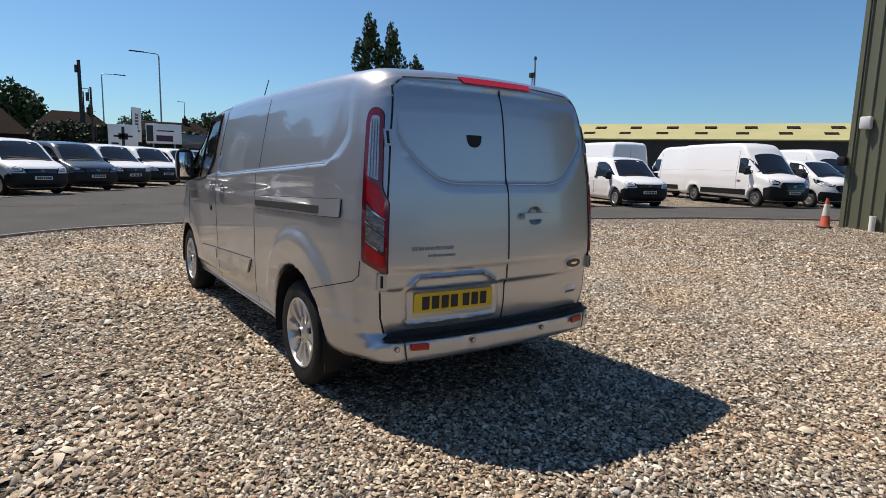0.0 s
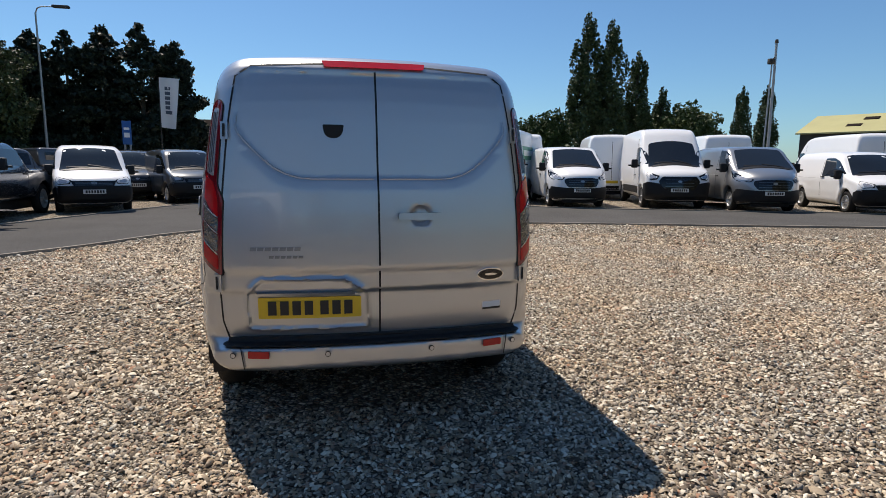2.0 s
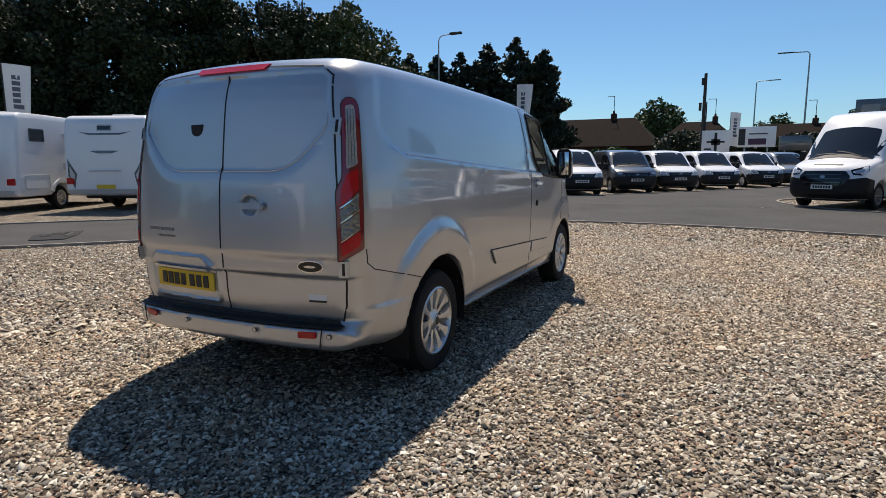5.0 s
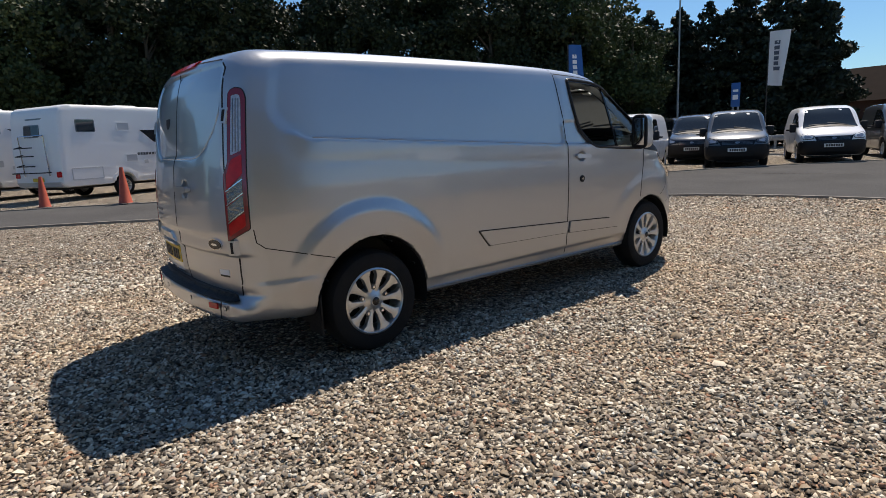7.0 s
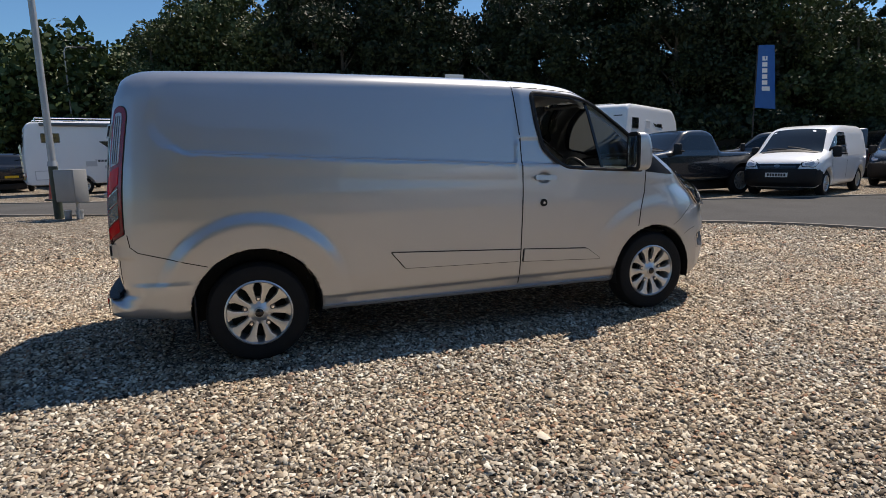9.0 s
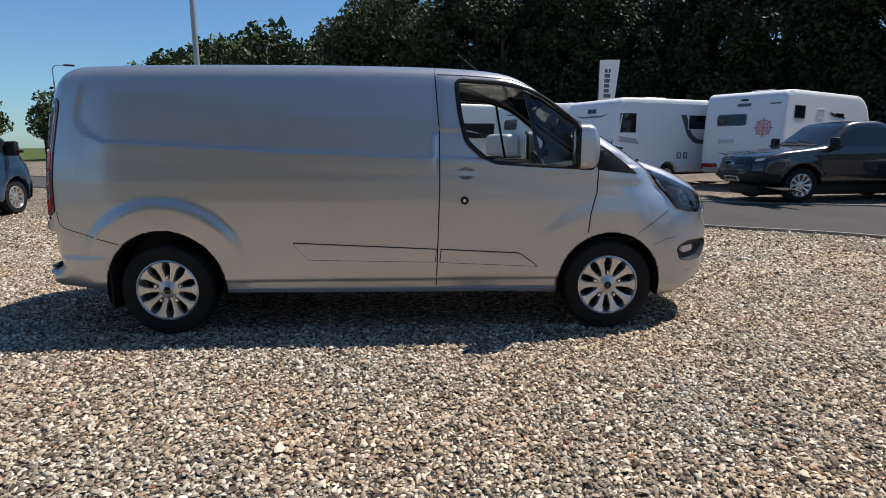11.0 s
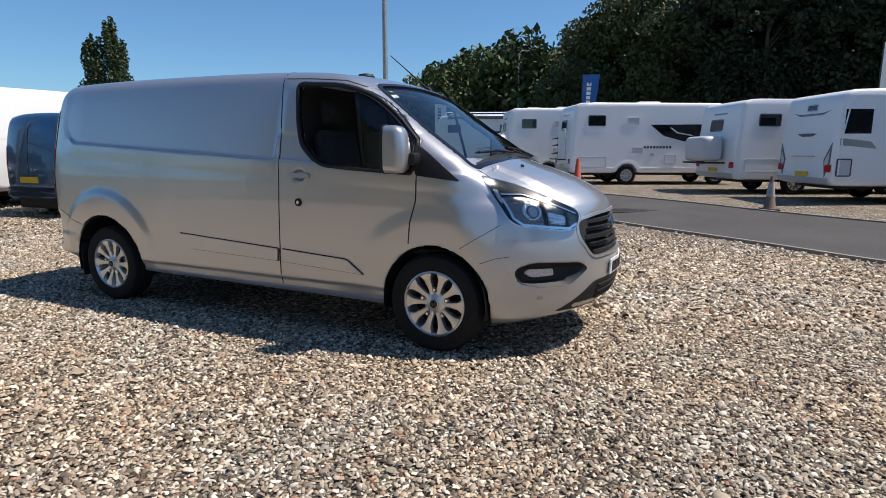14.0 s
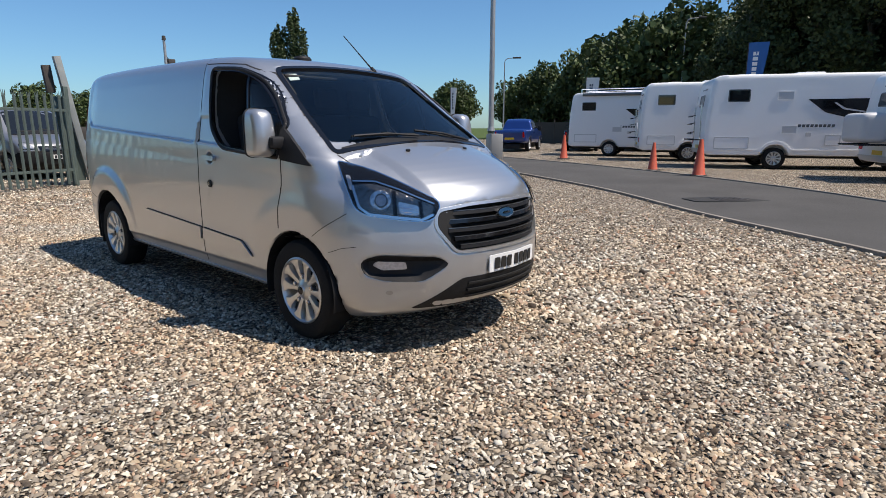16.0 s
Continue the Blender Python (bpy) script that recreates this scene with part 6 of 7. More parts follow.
        rect("rear", -0.64, -0.16, H * .47, H * .515, CARAVAN_SHADE, "decal_bar", .008, .005)
        rect("rear", -0.18, 0.20, H * .845, H * .875, GREY_PAINT, "rear_badge", .01, .01)
        rect("rear", 0.72, 1.00, H * .855, H * .868, GREY_PAINT, "rear_badge", .01, .005)
        rect("rear", -0.10, 0.10, H * .90, H * .92, SEAM, "brake_light", .015, .01)
        for sg in (1, -1):
            rect("rear", *sorted((sg * (hw - .52), sg * (hw - .06))), 0.56, 0.70, RED_LENS, "rear_lamp", .03, .03, GREY_PAINT)
    else:
        rect("rear", -0.45, 0.25, H * .68, H * .80, DARK_GLASS, "rear_window", .012, .06, GREY_PAINT)
        V([(-0.40, H * .87, .02), (0.40, H * .87, .02), (0.34, H * .855, .02), (-0.34, H * .855, .02)], "rear", GREY_PAINT, "rear_badge", .01)
    V([(-0.26, 0.62), (0.26, 0.62), (0.26, 0.73), (-0.26, 0.73)], "rear", YELLOW_PLATE, "number_plate", .03)
    if decal == "logo":
        pink = mat("pink_vinyl", (0.62, 0.20, 0.22), 0.4)
        for rr in (0.13, 0.20):
            part("decal_ring", ribbon(f, "rear", oval(0.62, 1.72, rr, rr, 20), 0.028, .012, .012, .1, True), pink, root, "pink round decal")
        for k in range(4):
            c, q = math.cos(k * math.pi / 4) * .27, math.sin(k * math.pi / 4) * .27
            part("decal_ray", ribbon(f, "rear", [(0.62 - c, 1.72 - q), (0.62 + c, 1.72 + q)], 0.022, .015, .012, .2), pink, root)
    part("rear_bumper", patch(f, "rear", [(-hw + .1, 0.46), (hw - .1, 0.46), (hw - .1, 0.60), (-hw + .1, 0.60)], .05, .06, .3), CARAVAN_SHADE, root)
    part("roof_light", box((-0.35, -0.5, H - .02), (0.35, 0.3, H + .10), .04), CARAVAN_WHITE, root)
    part("roof_light", box((-0.3, -h2 + 1.0, H - .02), (0.3, -h2 + 1.5, H + .07), .03), CARAVAN_SHADE, root)
    if rails:
        for sg in (1, -1):
            part("roof_rail", tube([(sg * .85, -h2 + .5, H), (sg * .85, -h2 + .5, H + .16), (sg * .85, h2 - 1.4, H + .16), (sg * .85, h2 - 1.4, H)], 0.025, 6), CHROME, root)
        part("awning", box((hw - .02, -h2 + .6, H - .18), (hw + .10, h2 - 1.0, H - .04), .03), GREY_PAINT, root)
    if bikes:
        r = part("bike_rack", tube([(-0.7, -h2 - .05, 0.9), (-0.7, -h2 - .32, 0.9), (0.7, -h2 - .32, 0.9), (0.7, -h2 - .05, 0.9)], 0.02, 6), PLASTIC, root)
        part("rack_rail", tube([(-0.6, -h2 - .03, 0.8), (-0.6, -h2 - .06, 2.0), (0.6, -h2 - .06, 2.0), (0.6, -h2 - .03, 0.8)], 0.02, 6), CHROME, r)
        for z in (1.15, 1.45, 1.7):
            part("rack_arm", tube([(-0.5, -h2 - .05, z), (-0.5, -h2 - .28, z - .05), (0.35, -h2 - .28, z - .05)], 0.018, 6), PLASTIC, r)
    if box_rack:
        b = part("rear_box", skin(lambda x, y, z: soft_max(soft_max(np.abs(x) - .62, np.abs(y + h2 + .36) - .30, .15), np.abs(z - 1.28) - .36, .15), (-.7, -h2 - .75, .85), (.7, -h2 + .05, 1.75), .05), CARAVAN_SHADE, root, "pale grey rear luggage box")
        part("box_rack", tube([(-0.6, -h2, 0.88), (-0.6, -h2 - .66, 0.88), (0.6, -h2 - .66, 0.88), (0.6, -h2, 0.88)], 0.025, 6), PLASTIC, b)
    part("chassis", box((-0.8, -h2 + .3, 0.34), (0.8, h2 - .2, 0.46), .02), PLASTIC, root)
    if not motor:
        part("tow_bar", tube([(-0.6, h2 - .2, 0.42), (0, h2 + 1.1, 0.42), (0.6, h2 - .2, 0.42)], 0.04, 6), STEEL, root)
    n = math.hypot(at[2], at[3])
    hx, hy = at[2] / n, at[3] / n
    # the given place is the rear corner on its right-hand side
    root.matrix_world = stand(at[0] + hx * h2 - hy * hw, at[1] + hy * h2 + hx * hw, hx, hy)
    return root


HEAD = (-0.40, 0.916)
caravan(4.9, 2.62, "white touring caravan with grey decals parked by the drive", (-11.5, 5.75, *HEAD), decal="tourer")
caravan(6.0, 2.75, "white motorhome with a pink round decal on its rear", (-10.4, 9.95, -0.55, 0.835), True, "logo")
caravan(5.6, 2.65, "white caravan with a pale luggage box on its rear", (-13.9, 3.8, -0.46, 0.89), True, "band", box_rack=True)
caravan(6.4, 2.90, "white motorhome with a black swooping decal and bike rack", (-16.5, -1.4, -0.46, 0.89), True, "swoop", bikes=True)
caravan(5.6, 2.98, "white motorhome with bike rack on its rear", (-19.2, -4.7, -0.46, 0.89), True, "band", bikes=True)
caravan(5.8, 2.88, "white motorhome with roof rails and a side awning", (-21.6, -9.2, -0.30, 0.95), True, "swoop", bikes=True, rails=True)


# ---- trees ----
def leaf_material(name, color, var=0.5, rough=0.5):
    m = bpy.data.materials.new(name)
    m.use_nodes = True
    nt = m.node_tree
    p = nt.nodes["Principled BSDF"]
    p.inputs["Roughness"].default_value, p.inputs["Specular IOR Level"].default_value = rough, 0.3
    geo = nt.nodes.new("ShaderNodeNewGeometry")
    noi = nt.nodes.new("ShaderNodeTexNoise")
    noi.inputs["Scale"].default_value, noi.inputs["Detail"].default_value = 0.35, 3
    nt.links.new(geo.outputs["Position"], noi.inputs["Vector"])
    add = nt.nodes.new("ShaderNodeMath")
    add.operation = "ADD"
    nt.links.new(geo.outputs["Random Per Island"], add.inputs[0])
    nt.links.new(noi.outputs["Fac"], add.inputs[1])
    rng = nt.nodes.new("ShaderNodeMapRange")
    rng.inputs["From Min"].default_value, rng.inputs["From Max"].default_value = 0.3, 1.6
    nt.links.new(add.outputs[0], rng.inputs["Value"])
    mix = nt.nodes.new("ShaderNodeMix")
    mix.data_type = "RGBA"
    c = Vector(color)
    mix.inputs["A"].default_value = (*(c * (1 - var)), 1)
    mix.inputs["B"].default_value = (*(c * (1 + var)), 1)
    nt.links.new(rng.outputs["Result"], mix.inputs["Factor"])
    nt.links.new(mix.outputs["Result"], p.inputs["Base Color"])
    return m


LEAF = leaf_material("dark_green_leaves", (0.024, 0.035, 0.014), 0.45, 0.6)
# Lighter copy of LEAF: sunlight on the belt put into the leaf colour.
LEAF_SUN_TINT = leaf_material("sun_tinted_green_leaves", (0.054, 0.072, 0.024), 0.45, 0.6)
LEAF_MID = leaf_material("mid_green_leaves", (0.060, 0.085, 0.026), 0.4, 0.55)
NEEDLE = leaf_material("conifer_needles", (0.016, 0.026, 0.014), 0.4, 0.6)
POPLAR = leaf_material("poplar_leaves", (0.050, 0.072, 0.026), 0.45, 0.5)
BARK = mat("bark", (0.10, 0.085, 0.065), 0.95, 0.0, 0.35, 4, 0.8, 30)


def quads_mesh(name, centre, a, b):
    """A mesh of loose leaf blades, each a folded diamond about its centre."""
    n = len(centre)
    V = np.stack([centre - a, centre - b * 0.5, centre + a, centre + b * 0.5], 1).reshape(-1, 3)
    me = bpy.data.meshes.new(name)
    me.vertices.add(4 * n)
    me.vertices.foreach_set("co", V.reshape(-1).astype(np.float32))
    me.loops.add(4 * n)
    me.loops.foreach_set("vertex_index", np.arange(4 * n, dtype=np.int32))
    me.polygons.add(n)
    me.polygons.foreach_set("loop_start", np.arange(0, 4 * n, 4, dtype=np.int32))
    me.update()
    return me


def blades(rng, P, size, droop=0.0):
    n = len(P)
    a = rng.normal(size=(n, 3))
    a[:, 2] -= droop
    a /= np.linalg.norm(a, axis=1, keepdims=True)
    b = np.cross(a, rng.normal(size=(n, 3)))
    b /= np.linalg.norm(b, axis=1, keepdims=True)
    s = size * rng.uniform(0.6, 1.4, (n, 1))
    return P, a * s * 0.6, b * s * 0.8


def tree(kind, seed, H, R, leaves, size, leaf, label, category="tree"):
    """A tree: tapered trunk, limbs, and a crown of clumps of small leaves."""
    rng = np.random.default_rng(seed)
    root = thing("tree", label, category, "trees")
    if kind == "broad":
        nc = 46
        u = rng.normal(size=(nc, 3))
        u /= np.linalg.norm(u, axis=1, keepdims=True)
        rad = rng.uniform(0.45, 1.0, nc) ** 0.6
        C = u * rad[:, None] * np.array((R * 0.78, R * 0.78, H * 0.40)) + np.array((0, 0, H * 0.55))
        C = C[C[:, 2] > H * 0.08]
        cr = rng.uniform(0.22, 0.42, len(C)) * R
        squash = np.array((1, 1, 0.8))
    elif kind == "column":
        nc = 60
        z = rng.uniform(0.08, 0.98, nc)
        prof = np.interp(z, [0, 0.12, 0.4, 0.75, 1], [0.5, 0.9, 1.0, 0.74, 0.16]) * R
        ang = rng.uniform(0, math.tau, nc)
        rr = prof * np.sqrt(rng.uniform(0, 1, nc)) * 0.75
        C = np.stack([rr * np.cos(ang), rr * np.sin(ang), z * H], 1)
        cr = rng.uniform(0.28, 0.5, nc) * R * np.interp(z, [0, 0.7, 1], [1, 0.9, 0.35])
        squash = np.array((0.75, 0.75, 1.8))
    else:
        nc = 190
        z = rng.uniform(0.02, 1.0, nc) ** 0.85
        prof = np.interp(z, [0, 0.1, 0.5, 0.85, 1], [0.9, 1.0, 0.74, 0.32, 0.02]) * R
        ang = rng.uniform(0, math.tau, nc)
        rr = prof * np.sqrt(rng.uniform(0.25, 1, nc))
        C = np.stack([rr * np.cos(ang), rr * np.sin(ang), z * H * 0.98], 1)
        cr = rng.uniform(0.16, 0.30, nc) * R * np.interp(z, [0, 0.8, 1], [1.1, 0.6, 0.25])
        squash = np.array((1.25, 1.25, 0.55))
    w = cr ** 2
    pick = rng.choice(len(C), leaves, p=w / w.sum())
    d = rng.normal(size=(leaves, 3))
    d /= np.linalg.norm(d, axis=1, keepdims=True)
    P = C[pick] + d * cr[pick, None] * (rng.uniform(0.35, 1.0, (leaves, 1)) ** 0.5) * squash
    P = P[P[:, 2] > 0.25]
    inner = leaves // 14
    pick = rng.choice(len(C), inner, p=w / w.sum())
    Q = C[pick] + rng.normal(size=(inner, 3)) * cr[pick, None] * 0.35 * squash
    Q = Q[Q[:, 2] > 0.4]
    parts = [blades(rng, P, size, 0.4 if kind == "cone" else 0.0), blades(rng, Q, size * 1.6)]
    crown = part("crown", quads_mesh("crown", *(np.concatenate(c) for c in zip(*parts))), leaf, root, smooth=0)
    bm = rod((0, 0, -0.05), (0, 0, H * 0.45), H * 0.022, H * 0.014, 9)
    bm = rod((0, 0, H * 0.45), (0, 0, H * 0.92), H * 0.014, H * 0.003, 7, bm)
    part("trunk", bm, BARK, root)
    for k in rng.choice(len(C), 9, False):
        z0 = max(H * 0.12, min(C[k][2] - 0.15 * H, H * 0.8))
        part("limb", rod((0, 0, z0), tuple(C[k]), H * 0.007, H * 0.002, 5), BARK, root)
    return root


def spread(template, spots, rng):
    """Copies of a tree at (x, y, scale) spots; the first spot takes the tree itself."""
    for k, (x, y, s) in enumerate(spots):
        m = pose(x, y, float(gz(x, y)) - 0.05, 0, 0, rng.uniform(0, 360)) @ Matrix.Diagonal((s * rng.uniform(.92, 1.08), s * rng.uniform(.92, 1.08), s, 1))
        ob = template if k == 0 else copy_thing(template, Matrix())
        ob.matrix_basis = m


trng = random.Random(11)
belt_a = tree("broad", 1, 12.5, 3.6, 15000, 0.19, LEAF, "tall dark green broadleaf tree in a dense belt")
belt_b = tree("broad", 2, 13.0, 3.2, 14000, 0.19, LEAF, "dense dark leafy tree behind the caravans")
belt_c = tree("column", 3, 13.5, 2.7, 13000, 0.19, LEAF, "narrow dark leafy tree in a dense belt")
line = smooth_line([(-18.5, 29.5), (-22.5, 24.5), (-27.0, 18.5), (-31.0, 10.5), (-34.5, 3.0), (-37.0, -3.5), (-38.2, -6.5)], 10)
front, behind = resample(line, 17), resample(line + np.array((-3.2, 1.5)), 15)
spots = [(x + trng.uniform(-.7, .7), y + trng.uniform(-.7, .7), trng.uniform(0.86, 1.08)) for x, y in front] + [(x + trng.uniform(-1, 1), y + trng.uniform(-1, 1), trng.uniform(0.95, 1.15)) for x, y in behind]
spots[0] = (-17.6, 30.2, 0.72)
belt_d = tree("broad", 12, 12.5, 3.5, 13000, 0.20, LEAF_SUN_TINT, "tall green broadleaf tree with sunlight painted into its leaf colour")
# Both ends of the belt take the copy with painted sunlight.
sun_tinted = lambda s: s[1] < 1.0 or s[1] > 26.5
spread(belt_d, [s for s in spots if sun_tinted(s)], trng)
spots = [s for s in spots if not sun_tinted(s)]
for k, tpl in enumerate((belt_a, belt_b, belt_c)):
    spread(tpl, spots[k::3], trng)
shrub = tree("broad", 9, 3.0, 2.3, 3200, 0.21, LEAF, "dark green hedge bush under the tree belt", "bush")
spread(shrub, [(x + 2.2 + trng.uniform(-.5, .5), y - .6 + trng.uniform(-.5, .5), trng.uniform(.8, 1.2)) for x, y in resample(line, 15)], trng)
conifer = tree("cone", 4, 10.2, 2.7, 15000, 0.19, NEEDLE, "tall dark conifer in a row beside the yard")
conifer_b = tree("cone", 14, 9.9, 2.6, 15000, 0.19, NEEDLE, "dark green conifer in a close row")
spots = [(-9.4, 37.0, 0.94), (-11.4, 36.6, 1.06), (-13.5, 36.2, 1.0), (-15.4, 35.6, 0.97), (-17.2, 35.2, 0.93), (-19.2, 34.8, 0.98), (-21.4, 34.6, 1.0), (-23.6, 34.0, 1.0), (-10.4, 39.0, 0.95), (-14.5, 38.6, 1.0), (-18.4, 37.6, 0.95), (-26.0, 33.5, 1.0)]
spread(conifer, spots[0::2], trng)
spread(conifer_b, spots[1::2], trng)
poplar = tree("column", 5, 18.0, 2.9, 14000, 0.27, POPLAR, "tall slender poplar against the sky")
spread(poplar, [(30.0, 57.5, 1.02), (32.3, 56.4, 0.97), (36.1, 57.0, 0.80), (40.0, 58.0, 0.60), (47.0, 53.0, 0.58), (50.8, 53.6, 0.60), (-37.1, -53.3, 0.80), (-35.7, -54.5, 0.70)], trng)
round_tree = tree("broad", 6, 9.0, 4.0, 7000, 0.33, LEAF_MID, "rounded green tree beyond the yard")
spread(round_tree, [(-4.5, 67.5, 0.93), (41.8, 57.0, 0.98), (46.6, 60.0, 0.95), (44.0, 62.0, 0.95), (28.0, 70.5, 0.92), (31.2, 69.5, 0.98), (24.5, 73, 0.85), (-48.0, -9.5, 1.22), (-47.0, -14.0, 1.28), (-51.0, -18.0, 1.27), (-53.0, -22.5, 1.18), (-45.5, -18.5, 1.0), (-56.5, -31.7, 0.97), (-55.5, -27.0, 0.98), (-56.5, -36.0, 0.84), (-54.0, -43.5, 0.80), (-52.0, -24.0, 1.1),
                    (-22, -62, 0.58), (-17, -60, 0.55), (-12, -56, 0.58), (-7, -55, 0.55), (-2, -56, 0.5), (-28, -63, 0.55), (8, 75, 0.75), (16, 76, 0.8), (-60, -50, 0.8)], trng)
hedge = tree("broad", 19, 3.6, 2.6, 4200, 0.24, LEAF, "dark clipped hedge beside the public road", "hedge")
spread(hedge, [(-1.0 + 2.3 * k + trng.uniform(-.4, .4), 47.5 + trng.uniform(-.5, .5), trng.uniform(.85, 1.1)) for k in range(7)], trng)
bush = tree("broad", 8, 2.6, 1.7, 3500, 0.14, LEAF_MID, "light green garden bush by a house", "bush")
spread(bush, [(-8.0, 47.5, 1.0), (-6.0, 47.8, 1.1), (-4.2, 48.5, 0.9), (-12.8, 27.6, 0.5), (-14.5, 25.4, 0.55), (10.5, 50, 0.9), (13, 51, 1.0)], trng)


# ---- buildings ----
GREEN_CLAD = mat("olive_green_cladding", (0.10, 0.105, 0.065), 0.5, 0.0, 0.10, 0.8, 0.05, 40)
SHED_ROOF = mat("yellow_green_roof", (0.40, 0.375, 0.17), 0.7, 0.0, 0.12, 0.5, 0.1, 30)
SHED_WALL = mat("dark_shed_wall", (0.035, 0.035, 0.03), 0.8, 0.0, 0.2, 1.0)
BRICK = mat("red_brown_brick", (0.085, 0.045, 0.033), 0.95, 0.0, 0.2, 3, 0.4, 40, spec=0.08)
TILE = mat("brown_roof_tiles", (0.022, 0.016, 0.013), 0.95, 0.0, 0.2, 2, 0.3, 25, spec=0.06)
POST = mat("galvanised_steel", (0.36, 0.37, 0.37), 0.5, 0.5, 0.15, 6)
DARK_POST = mat("dark_pole", (0.05, 0.045, 0.04), 0.85, 0.0, 0.25, 6, 0.3, 60)


def green_building():
    """The corrugated wall at the yard's edge."""
    o, d = Vector((14.75, 1.25, 0)), Vector((-0.38, -0.925, 0)).normalized()
    n = Vector((d.y, -d.x, 0))  # towards the yard
    if n.dot(Vector((-1, 0, 0))) < 0:
        n = -n
    root = thing("industrial_building", "olive green corrugated steel building at the yard edge", "building")
    L, H, z0 = 11.0, 7.2, 0.10
    bm = bmesh.new()
    pts, s = [], 0.0
    while s < L:
        pts += [(s, 0), (s + .14, 0), (s + .17, .045), (s + .29, .045), (s + .32, 0)]
        s += .32
    lo, hi = [], []
    for a, b in pts:
        p = o + d * a - n * b
        lo.append(bm.verts.new((p.x, p.y, z0)))
        hi.append(bm.verts.new((p.x, p.y, H)))
    for k in range(len(pts) - 1):
        bm.faces.new((lo[k], lo[k + 1], hi[k + 1], hi[k]))
    w = part("wall", bm, GREEN_CLAD, root, smooth=0)
    back = [o - n * .06, o + d * L - n * .06, o + d * L - n * 9, o - n * 9]
    part("shell", prism([(p.x, p.y) for p in back], 0, H - .05, "Z"), GREEN_CLAD, root, smooth=0)
    part("corner_trim", prism([(p.x, p.y) for p in (o + n * .03 + d * .10, o + n * .03 - d * .03, o - n * .30 - d * .03, o - n * .30 + d * .10)], 0.1, H + .02, "Z"), GREEN_CLAD, root, smooth=0)
    part("plinth", prism([(p.x, p.y) for p in (o + n * .02, o + d * L + n * .02, o + d * L - n * .1, o - n * .1)], 0.0, 0.12, "Z"), EDGING, root, smooth=0)
    part("roof", prism([(p.x, p.y) for p in (o + n * .15 - d * .15, o + d * (L + .15) + n * .15, o + d * (L + .15) - n * 9.2, o - n * 9.2 - d * .15)], H, H + .12, "Z"), SHED_WALL, root, smooth=0)
    q = o + d * 0.45 + n * .10
    part("bell_box", box((q.x - .10, q.y - .12, 2.62), (q.x + .10, q.y + .12, 2.92), .03), WHITE_PLATE, root, "white alarm box")
    q = o + n * .14 - d * .05
    part("wall_light", box((q.x - .10, q.y - .10, 1.72), (q.x + .10, q.y + .10, 1.95), .03), PLASTIC, root, "black wall lamp")
    part("down_pipe", rod(tuple(o + d * .95 + n * .10 + Vector((0, 0, .1))), tuple(o + d * .95 + n * .10 + Vector((0, 0, .52))), .07, .07, 12), WHITE_PLATE, root, "white pipe stub")
    return root


def long_shed():
    root = thing("long_shed", "long low shed with a faded yellow-green roof", "building")
    a, b = Vector((42.1, 39.3)), Vector((58.5, 12.0))
    u = (b - a).normalized()
    n = Vector((u.y, -u.x))
    if n.dot(-a) < 0:
        n = -n
    L, D, e, r = (b - a).length + 14, 12.0, 4.6, 6.5

    def P(s, t, z):
        p = a + u * s - n * t
        return (p.x, p.y, z)
    bm = bmesh.new()
    for t0, t1, z0, z1 in ((-.3, D / 2, e, r), (D + .3, D / 2, e, r)):
        q = [P(-.3, t0, z0), P(L, t0, z0), P(L, t1, z1), P(-.3, t1, z1)]
        vs = [bm.verts.new(p) for p in q] + [bm.verts.new((p[0], p[1], p[2] - .12)) for p in q]
        for f in ((0, 1, 2, 3), (7, 6, 5, 4), (0, 4, 5, 1), (1, 5, 6, 2), (2, 6, 7, 3), (3, 7, 4, 0)):
            bm.faces.new([vs[i] for i in f])
    roof = part("roof", bm, SHED_ROOF, root, smooth=0)
    for k in range(11):
        for dt in (0.25, 0.62):
            s, t = 2.5 + k * 3.6 + dt * 2.2, D / 2 * dt
            z = e + (r - e) * dt + .10
            q = [P(s, t, z), P(s + 1.1, t, z), P(s + 1.1, t + .8, z + .8 * (r - e) / (D / 2)), P(s, t + .8, z + .8 * (r - e) / (D / 2))]
            bm = bmesh.new()
            vs = [bm.verts.new(p) for p in q] + [bm.verts.new((p[0], p[1], p[2] - .08)) for p in q]
            for f in ((0, 1, 2, 3), (0, 4, 5, 1), (1, 5, 6, 2), (2, 6, 7, 3), (3, 7, 4, 0)):
                bm.faces.new([vs[i] for i in f])
            part("roof_light", bm, TILE, roof, smooth=0)
    bm = bmesh.new()
    base = [P(0, 0, 0.2), P(L - .3, 0, 0.2), P(L - .3, D, 0.2), P(0, D, 0.2)]
    lo = [bm.verts.new(p) for p in base]
    hi = [bm.verts.new((p[0], p[1], e - .05)) for p in base]
    gab = [bm.verts.new(P(0, D / 2, r - .15)), bm.verts.new(P(L - .3, D / 2, r - .15))]
    for f in ((lo[0], lo[1], hi[1], hi[0]), (lo[2], lo[3], hi[3], hi[2]), (lo[1], lo[2], hi[2], gab[1], hi[1]), (lo[3], lo[0], hi[0], gab[0], hi[3])):
        bm.faces.new(f)
    part("wall", bm, SHED_WALL, root, smooth=0)
    q = P(0, D / 2 - 1.2, 4.9)
    part("gable_sign", box((q[0] - .5, q[1] - .5, 4.5), (q[0] - .3, q[1] + .5, 5.3), .02), WHITE_PLATE, root)
    return root


